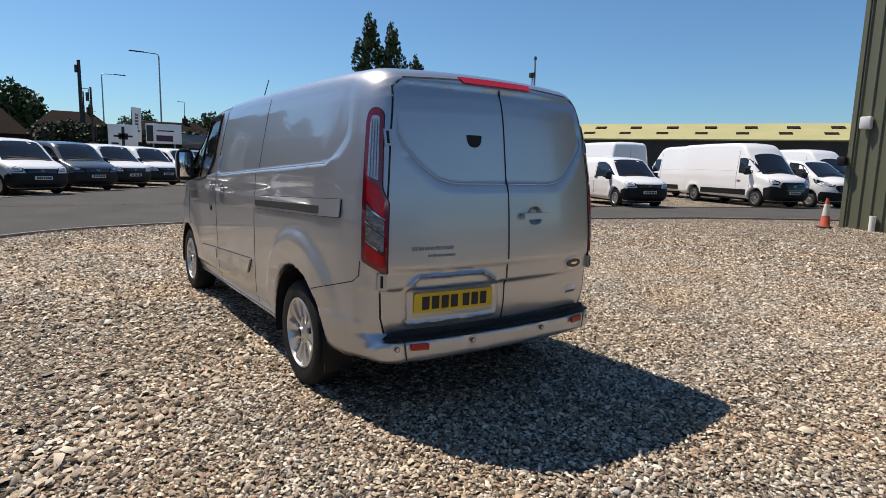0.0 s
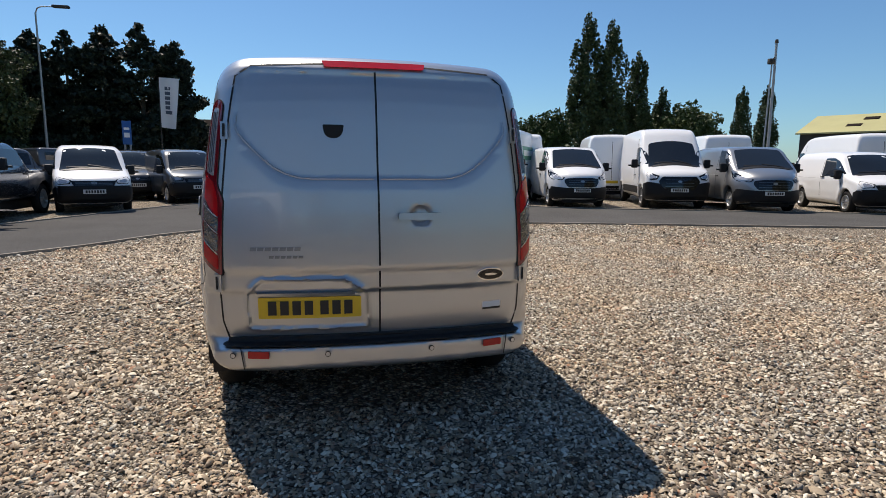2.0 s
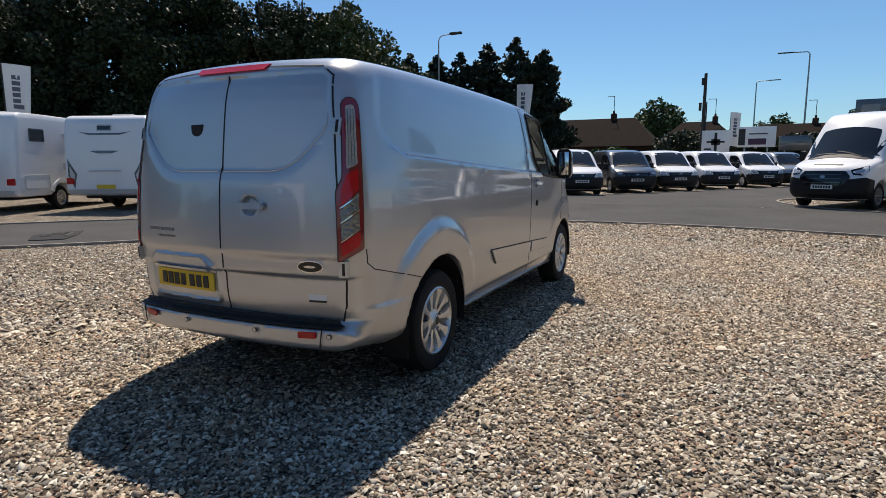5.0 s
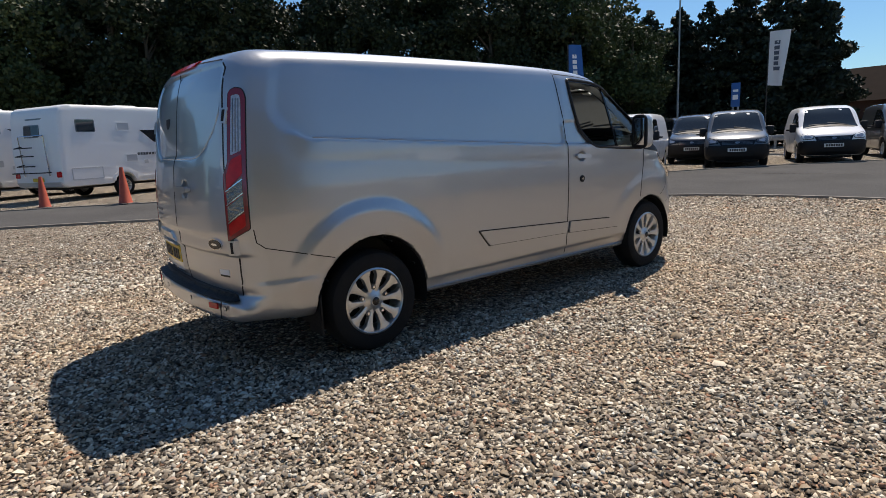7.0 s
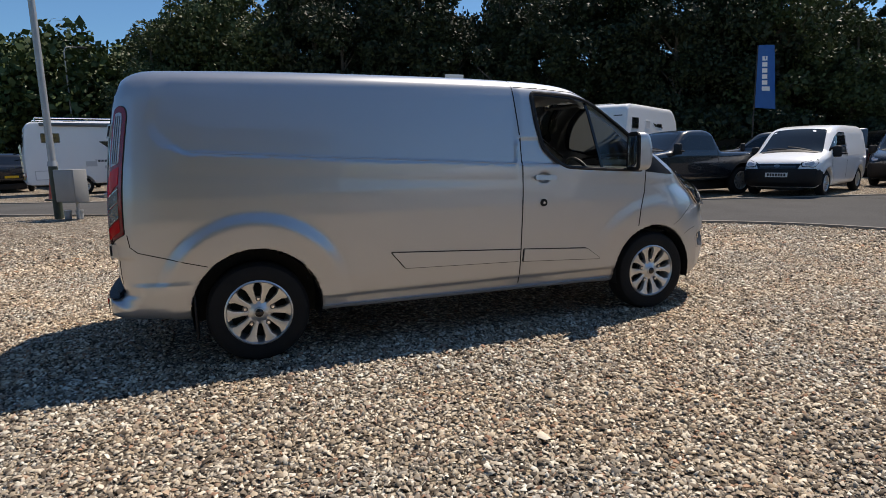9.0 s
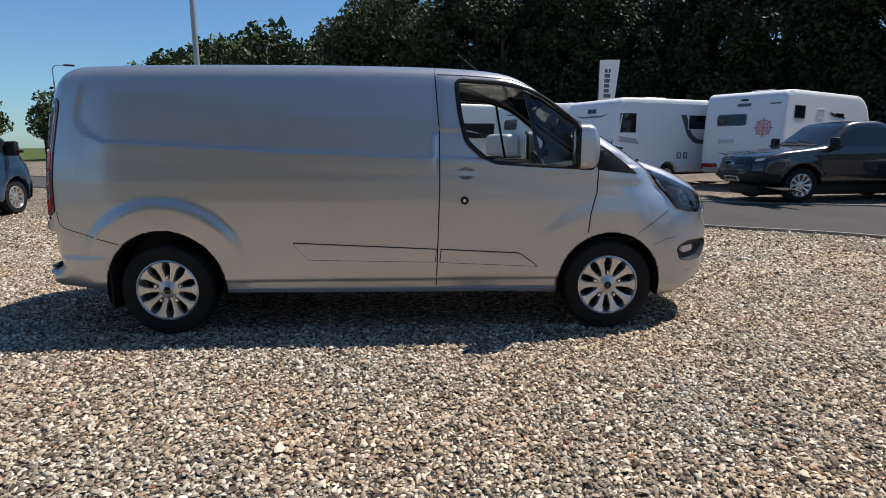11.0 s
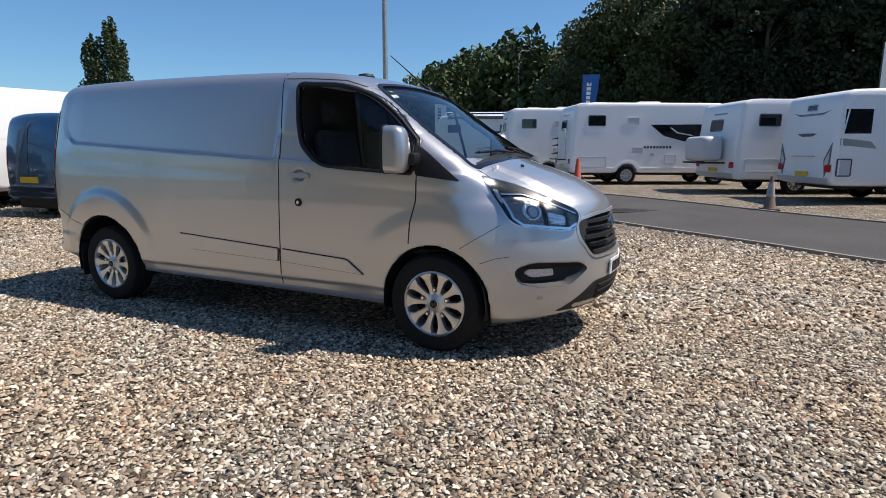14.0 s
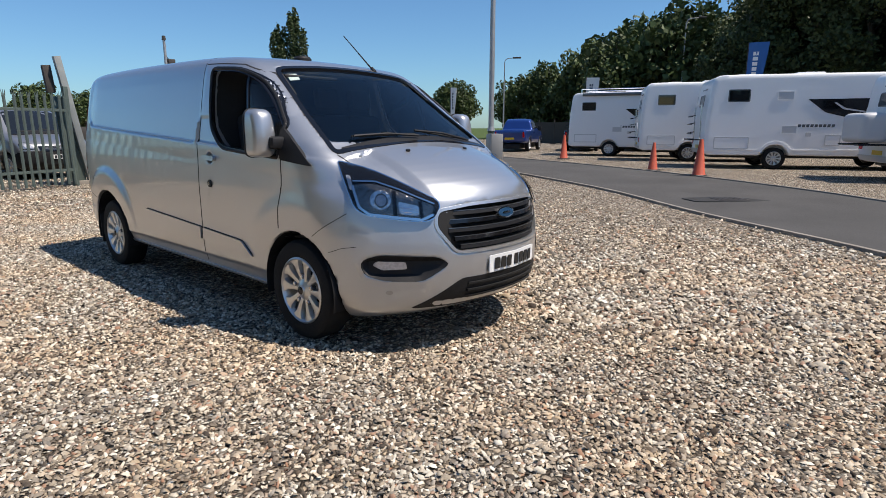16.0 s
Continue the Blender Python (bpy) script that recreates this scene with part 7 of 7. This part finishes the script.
def house(x, y, L, D, eave, ridge, turn, hip, label):
    root = thing("house", label, "house", at=pose(x, y, float(gz(x, y)), 0, 0, turn))
    hl, hd = L / 2, D / 2
    part("wall", box((-hl, -hd, 0), (hl, hd, eave)), BRICK, root, smooth=0)
    bm = bmesh.new()
    o = .4
    c = [bm.verts.new(p) for p in ((-hl - o, -hd - o, eave), (hl + o, -hd - o, eave), (hl + o, hd + o, eave), (-hl - o, hd + o, eave))]
    r = [bm.verts.new((-hl - o + hip, 0, ridge)), bm.verts.new((hl + o - hip, 0, ridge))]
    for f in ((c[0], c[1], r[1], r[0]), (c[2], c[3], r[0], r[1]), (c[1], c[2], r[1]), (c[3], c[0], r[0]), (c[3], c[2], c[1], c[0])):
        bm.faces.new(f)
    rf = part("roof", bm, TILE, root, smooth=0)
    ch = part("chimney", box((hl * .3 + .1, -.3, ridge - .8), (hl * .3 + .6, .25, ridge + .45), .02), BRICK, rf, smooth=0)
    part("chimney_pot", rod((hl * .3 + .35, -.05, ridge + .45), (hl * .3 + .35, -.05, ridge + .7), .10, .10, 8), BRICK, ch)
    part("tv_aerial", tube([(hl * .3 + .35, 0, ridge + .5), (hl * .3 + .35, 0, ridge + 2.1), (hl * .3 - .3, 0, ridge + 2.1)], .03, 5), DARK_POST, rf)
    for k in range(max(2, int(L / 4))):
        wx = -hl + (k + .5) * L / max(2, int(L / 4))
        w = part("window", box((wx - .7, -hd - .04, 0.95), (wx + .7, -hd + .02, 2.15), .02), WHITE_PLATE, root, smooth=0)
        for sx in (-.33, .33):
            part("pane", box((wx + sx - .29, -hd - .055, 1.05), (wx + sx + .29, -hd - .03, 2.05)), DARK_GLASS, w, smooth=0)
    return root


green_building()
long_shed()
house(-9.6, 54.5, 13, 8, 2.8, 5.6, 0, 2.6, "brick bungalow with a brown tiled roof")
house(0.3, 57.5, 7.0, 8, 2.8, 5.2, 0, 2.4, "small brick house with a hipped tiled roof")
house(8.5, 60.0, 9, 7, 2.8, 4.9, -5, 2.0, "low brick house behind road signs")
house(-62, -34, 12, 9, 3.0, 7.0, 60, 2.0, "brick house beyond far trees")


# ---- posts, signs, flags, cones ----
def lamp_post(x, y, H, arm, turn, label="tall steel street lamp with a flat head", size=1.0):
    root = thing("street_lamp", label, "street lamp", "street lamps", pose(x, y, float(gz(x, y)), 0, 0, turn))
    part("base", rod((0, 0, 0), (0, 0, H * .14), .10 * size, .10 * size, 12), POST, root)
    part("pole", rod((0, 0, H * .14), (0, 0, H - .35), .075 * size, .045 * size, 10), POST, root)
    if arm:
        part("arm", tube([(0, 0, H - .36), (.10, 0, H - .10), (.30, 0, H), (arm * .6, 0, H + .04)], .035 * size, 7), POST, root)
        part("lamp_head", box((arm * .5, -.15, H - .02), (arm, .15, H + .12), .04), DARK_POST, root, "flat dark lamp head")
    return root


lamp_post(11.8, 84.0, 15.2, 3.6, 180, size=1.8)
lamp_post(7.0, 110.0, 15.0, 3.6, 0, size=1.9)
lamp_post(-15.2, 31.5, 9.8, 1.7, 0)
lamp_post(15.7, 52.8, 7.2, 1.5, 0)
lamp_post(-43.9, -12.2, 9.4, 1.7, 120)
lamp_post(-45.6, -30.3, 8.0, 1.6, 120)


def utility_pole(x, y, H, label, r=.17):
    root = thing("utility_pole", label, "pole", at=pose(x, y, float(gz(x, y))))
    part("pole", rod((0, 0, 0), (0, 0, H), r, r * .76, 10), DARK_POST, root)
    part("transformer_box", box((-.32, -.15, H - 1.0), (-.12, .15, H - .4), .03), DARK_POST, root)
    for k in range(7):
        part("step_iron", rod((-.28, 0, 1.8 + k * .45), (.28, 0, 1.8 + k * .45), .015, .015, 5), DARK_POST, root)
    part("cable_pipe", rod((.2, 0, 0), (.2, 0, H - 2.5), .05, .05, 6), DARK_POST, root)
    return root


utility_pole(0.8, 52.8, 9.1, "dark wooden utility pole with boxes")
utility_pole(1.0, 44.5, 6.2, "dark wooden pole beside a road", .09)


def camera_mast(x, y, H):
    root = thing("camera_mast", "tall grey steel mast with security cameras", "pole", at=pose(x, y, float(gz(x, y))))
    part("mast", rod((0, 0, 0), (0, 0, H), .12, .08, 10), POST, root)
    part("side_mast", rod((-.45, 0, 0), (-.25, 0, H - 1.1), .06, .05, 8), POST, root)
    part("security_camera", box((-.55, -.15, H - 1.5), (-.1, .15, H - 1.1), .05), DARK_POST, root)
    part("camera_arm", tube([(-.25, 0, H - 1.2), (0, 0, H - .9)], .03, 6), DARK_POST, root)
    part("mast_cap", rod((0, 0, H), (0, 0, H + .25), .13, .10, 10), DARK_POST, root)
    return root


camera_mast(32.4, 31.9, 10.3)
camera_mast(-13.5, -33.0, 6.6)

pole = thing("mains_pole", "tall steel pole with a grey cabinet at its foot", "pole", at=pose(-10.85, -5.65, float(gz(-10.85, -5.65))))
part("base", rod((0, 0, 0), (0, 0, 1.25), .095, .095, 14), mat("green_grey_steel", (0.045, 0.06, 0.045), .6, .2, .15, 6), pole, "dark green steel foot")
part("mast", rod((0, 0, 1.25), (0, 0, 11.0), .08, .055, 12), POST, pole)
part("mast_collar", rod((0, 0, 1.22), (0, 0, 1.34), .115, .09, 14), POST, pole)
cab = part("cabinet", box((-.16, .02, .40), (.18, .66, 1.14), .015), mat("grey_cabinet", (0.26, 0.26, 0.25), .55, 0, .1, 3), pole, "pale grey electrical cabinet")
cab.matrix_local = pose(0.13, 0.15, 0, 0, 0, -40)
part("cabinet_door", box((.178, .05, .44), (.192, .63, 1.10), .004), mat("cabinet_door_grey", (0.29, 0.29, 0.28), .5, 0, .1, 3), cab)
part("cabinet_leg", rod((0, .45, 0), (0, .45, .42), .03, .03, 8), POST, cab)
for sx in (0.26, 0.50):
    part("pipe_stub", rod((.32, sx, 0), (.32, sx, .16), .075, .075, 12), POST, pole, "white plastic pipe stub")
    part("pipe_cap", rod((.32, sx, .16), (.32, sx, .20), .085, .085, 12), POST, pole)

FLAG_WHITE = mat("white_flag_cloth", (0.74, 0.74, 0.73), 0.9, 0.0, 0.04, 3)
FLAG_BLUE = mat("blue_flag_cloth", (0.03, 0.12, 0.34), 0.9, 0.0, 0.10, 3)
FLAG_INK = mat("flag_print", (0.10, 0.12, 0.15), 0.9, 0.0, 0.04, 3)


def flag(x, y, H, w, h, cloth, ink, label, turn, z_low=0.0, flare=0.25):
    """A feather flag on a leaning pole, its words as one plain bar per letter."""
    root = thing("feather_flag", label, "flag", "flags along the yard", pose(x, y, float(gz(x, y)), 0, 0, turn))
    part("pole", rod((0, 0, 0), (0, 0, H), .035, .02, 8), DARK_POST, root)
    part("foot", box((-.35, -.35, 0), (.35, .35, .05), .01), DARK_POST, root)

    def S(a, b):
        # a across 0..1, b up 0..1
        ww = w * (1 + flare * b)
        return (a * ww + .03, .09 * math.sin(a * 5.0 + b * 3) * a, H - h + b * h - .10 * a * (1 - .4 * b))
    bm = bmesh.new()
    n = 10
    for dy in (0.0, 0.012):
        g = [[bm.verts.new(tuple(Vector(S(i / n, j / n)) + Vector((0, dy, 0)))) for j in range(n + 1)] for i in range(n + 1)]
        for i in range(n):
            for j in range(n):
                bm.faces.new((g[i][j], g[i + 1][j], g[i + 1][j + 1], g[i][j + 1]))
    c = part("cloth", bm, cloth, root)
    for k in range(6):
        b0 = .28 + k * .095
        for dy in (-.012, .024):
            q = [Vector(S(a, b)) + Vector((0, dy, 0)) for a, b in ((.30, b0), (.30, b0 + .068), (.62 if k else .75, b0 + .068), (.62 if k else .75, b0))]
            bm = bmesh.new()
            vs = [bm.verts.new(p) for p in q] + [bm.verts.new(p + Vector((0, .004, 0))) for p in q]
            for f in ((0, 1, 2, 3), (7, 6, 5, 4), (0, 4, 5, 1), (1, 5, 6, 2), (2, 6, 7, 3), (3, 7, 4, 0)):
                bm.faces.new([vs[i] for i in f])
            part("letter_bar", bm, ink, c, smooth=0)
    return root


flag(-8.0, 26.6, 5.6, 0.78, 2.45, FLAG_WHITE, FLAG_INK, "white feather flag with dark lettering bars", -15)
flag(-13.75, 18.9, 5.4, 0.80, 2.5, FLAG_BLUE, WHITE_PLATE, "blue feather flag with white lettering bars", 25, flare=-.3)
flag(-23.5, 8.8, 5.3, 0.75, 2.4, FLAG_WHITE, FLAG_INK, "white feather flag above the caravans", 55)
flag(-29.4, -3.8, 5.4, 0.80, 2.5, FLAG_BLUE, WHITE_PLATE, "blue feather flag behind motorhomes", 70, flare=.25)
flag(-38.0, -17.2, 5.0, 0.9, 2.6, FLAG_WHITE, FLAG_INK, "white feather flag far down the yard", 80)
flag(-44.0, -36.0, 5.4, 0.7, 3.0, FLAG_WHITE, FLAG_INK, "white feather flag beyond far trucks", 80)
flag(2.9, 39.0, 4.6, 0.5, 2.2, FLAG_WHITE, FLAG_INK, "narrow white feather flag by road signs", 10)

ORANGE = mat("faded_orange_cone", (0.50, 0.085, 0.04), 0.6, 0.0, 0.15, 8)
CONE_GREY = mat("dirty_grey_sleeve", (0.36, 0.34, 0.31), 0.8, 0.0, 0.3, 6)
CONE_WHITE = mat("worn_white_sleeve", (0.60, 0.58, 0.54), 0.7, 0.0, 0.25, 8)


def cone(x, y, H, label, body, foot, band, turn=0):
    root = thing("traffic_cone", label, "traffic cone", "traffic cones", pose(x, y, float(gz(x, y)), 0, 0, turn))
    b = H * 0.22
    part("foot", box((-b, -b, 0), (b, b, .05), .015), foot, root)
    part("cone", lathe([(b * .82, .05), (b * .74, .07), (b * .22, H * .97), (b * .18, H), (0.001, H)], 20, "Z"), body, root)
    if band:
        part("sleeve", lathe([(b * .545, H * .42), (b * .56, H * .42), (b * .33, H * .82), (b * .31, H * .82)], 20, "Z"), band, root)
    return root


cone(-13.3, -0.43, 1.0, "tall orange traffic cone beside the drive", ORANGE, DARK_POST, None, 20)
cone(-14.4, -2.15, 0.85, "orange traffic cone at the edge of the gravel", ORANGE, DARK_POST, None, 5)
cone(-18.5, -7.6, 1.0, "orange traffic cone further down the drive", ORANGE, DARK_POST, None, 40)
cone(-9.9, 4.45, 0.74, "dirty grey and brown traffic cone by the drive", mat("dull_brown_cone", (0.20, 0.13, 0.10), .8, 0, .3, 8), DARK_POST, CONE_GREY, 15)
cone(14.05, 1.34, 0.75, "worn orange and white cone beside a green wall", ORANGE, DARK_POST, CONE_WHITE, 30)


def board(x, y, w, h, z, turn, face, label, bars):
    root = thing("road_sign", label, "sign", at=pose(x, y, float(gz(x, y)), 0, 0, turn))
    b = part("panel", box((-w / 2, -.03, z), (w / 2, .03, z + h), .01), face, root)
    for x0, z0, x1, z1, m in bars:
        part("sign_bar", box((x0 * w, -.045, z + z0 * h), (x1 * w, -.028, z + z1 * h)), m, b, smooth=0)
    for sx in (-.3, .3):
        part("sign_post", rod((sx * w, .06, 0), (sx * w, .06, z + h * .9), .05, .05, 8), POST, root)
    return root


board(2.1, 36.6, 1.65, 1.45, 1.85, 0, WHITE_PLATE, "large white direction sign with black route lines", [(-.05, .08, .05, .9, INK), (-.32, .46, .32, .54, INK), (-.16, .36, .16, .62, INK), (-.4, .15, -.15, .22, INK)])
board(4.4, 36.3, 2.1, 1.25, 2.2, 0, WHITE_PLATE, "wide white direction sign with dark panels", [(-.48, .1, -.30, .9, INK), (-.22, .12, .25, .42, mat("plum_panel", (0.06, 0.015, 0.05), .5)), (-.2, .62, .28, .68, INK)])
board(6.6, 37.5, 1.8, 0.9, 2.0, 0, GREY_PAINT, "grey back of a road sign", [])
board(9.6, 33.6, 1.35, 0.95, 3.65, -8, GREY_PAINT, "dark dealer board on posts", [(-.3, .3, .3, .7, STEEL)])
board(-9.9, 27.6, 0.42, 1.2, 2.3, 10, FLAG_BLUE, "small blue sign on a post", [(-.3, .3, .3, .5, WHITE_PLATE), (-.3, .62, .3, .72, WHITE_PLATE)])

# ---- steel fence and the leaning post ----
FENCE = mat("green_grey_palisade", (0.10, 0.13, 0.115), 0.55, 0.3, 0.2, 5, 0.1, 60)
fence = thing("palisade_fence", "grey-green steel palisade fence along the yard", "fence")
A, B = Vector((-1.35, -10.5)), Vector((7.0, -8.1))
u = (B - A).normalized()
nrm = Vector((-u.y, u.x))
ang = math.degrees(math.atan2(u.y, u.x))
pale = prism([(-.034, -.012), (-.012, .010), (.012, .010), (.034, -.012), (.030, -.016), (.010, .004), (-.010, .004), (-.030, -.016)], 0.06, 2.0, "Z")
for sx in (-.022, 0, .022):
    pale = prism([(sx - .012, 1.99), (sx + .012, 1.99), (sx * 1.9, 2.13)], -.005, .003, "Y", pale)
first = part("pale", pale, FENCE, fence, smooth=0)
n = int((B - A).length / .155)
for k in range(n):
    ob = first if k == 0 else new("pale", first.data)
    ob.parent = fence
    q = A + u * (k * .155 + .05)
    ob.matrix_local = pose(q.x, q.y, float(gz(q.x, q.y)), random.uniform(-.6, .6), random.uniform(-.8, .8), ang)
for z in (0.38, 1.72):
    p0, p1 = A - nrm * .03, B - nrm * .03
    part("rail", box((-.0, -.025, -.03), ((B - A).length, .025, .03), .004), FENCE, fence, smooth=0).matrix_local = pose(p0.x, p0.y, z + float(gz(p0.x, p0.y)), 0, 0, ang)
for k in range(4):
    q = A + u * (k * 2.75) - nrm * .09
    part("post", box((-.05, -.05, 0), (.05, .05, 2.15 if k else 2.25), .006), FENCE, fence, smooth=0).matrix_local = pose(q.x, q.y, float(gz(q.x, q.y)), 0, 0, ang)
gate = thing("gate_post", "leaning grey-green steel gate post with plates", "post", at=pose(-1.75, -10.85, float(gz(-1.75, -10.85))))
part("post", box((-.07, -.07, -.1), (.07, .07, 2.95), .006, None, Matrix.Rotation(radians(9.5), 4, "Y") @ Matrix.Rotation(radians(-4), 4, "X")), mat("weathered_grey_steel", (0.27, 0.29, 0.28), .6, .3, .2, 4), gate)
part("panel", box((.12, -.06, 0), (.52, .0, 2.05), .005, None, Matrix.Rotation(radians(2), 4, "Y")), FENCE, gate)
part("hinge_plate", box((-.02, -.09, 1.05), (.16, .09, 1.35), .01), DARK_POST, gate)
part("top_plate", box((.38, -.08, 2.15), (.55, .05, 2.75), .01, None, Matrix.Rotation(radians(4), 4, "Y")), DARK_POST, gate)
part("stop_block", box((-.6, -.3, -.05), (.5, .1, .09), .02), EDGING, gate)

# dark mesh fence under the tree belt
mesh = thing("boundary_fence", "dark boundary fence in front of the tree belt", "fence")
bl = resample(smooth_line([(-14.5, 32.0), (-18.5, 26.0), (-23.0, 18.8), (-27.0, 11.0), (-30.5, 3.5), (-33.5, -4.0), (-36.5, -12.0), (-40, -24)], 8), 34)
for p, q in zip(bl, bl[1:]):
    m = (p + q) / 2
    L = np.linalg.norm(q - p)
    a = math.degrees(math.atan2(q[1] - p[1], q[0] - p[0]))
    part("panel", box((-L / 2, -.015, 0.05), (L / 2, .015, 1.75)), SHED_WALL, mesh, smooth=0).matrix_local = pose(m[0], m[1], float(gz(*m)), 0, 0, a)
    part("post", rod((0, 0, 0), (0, 0, 1.95), .05, .05, 7), DARK_POST, mesh).matrix_local = pose(p[0], p[1], float(gz(*p)))
rail = thing("crash_barrier", "pale steel crash barrier beside the public road", "barrier")
for k in range(7):
    p = np.array((-13.0 + k * 2.6, 29.8 + k * 0.35))
    part("barrier_beam", box((-1.31, -.03, .45), (1.31, .03, .75), .02), POST, rail).matrix_local = pose(p[0], p[1], float(gz(*p)), 0, 0, 7.7)
    part("barrier_post", box((-.05, -.05, 0), (.05, .05, .7)), POST, rail, smooth=0).matrix_local = pose(p[0] - 1.2, p[1] + .05, float(gz(*p)))
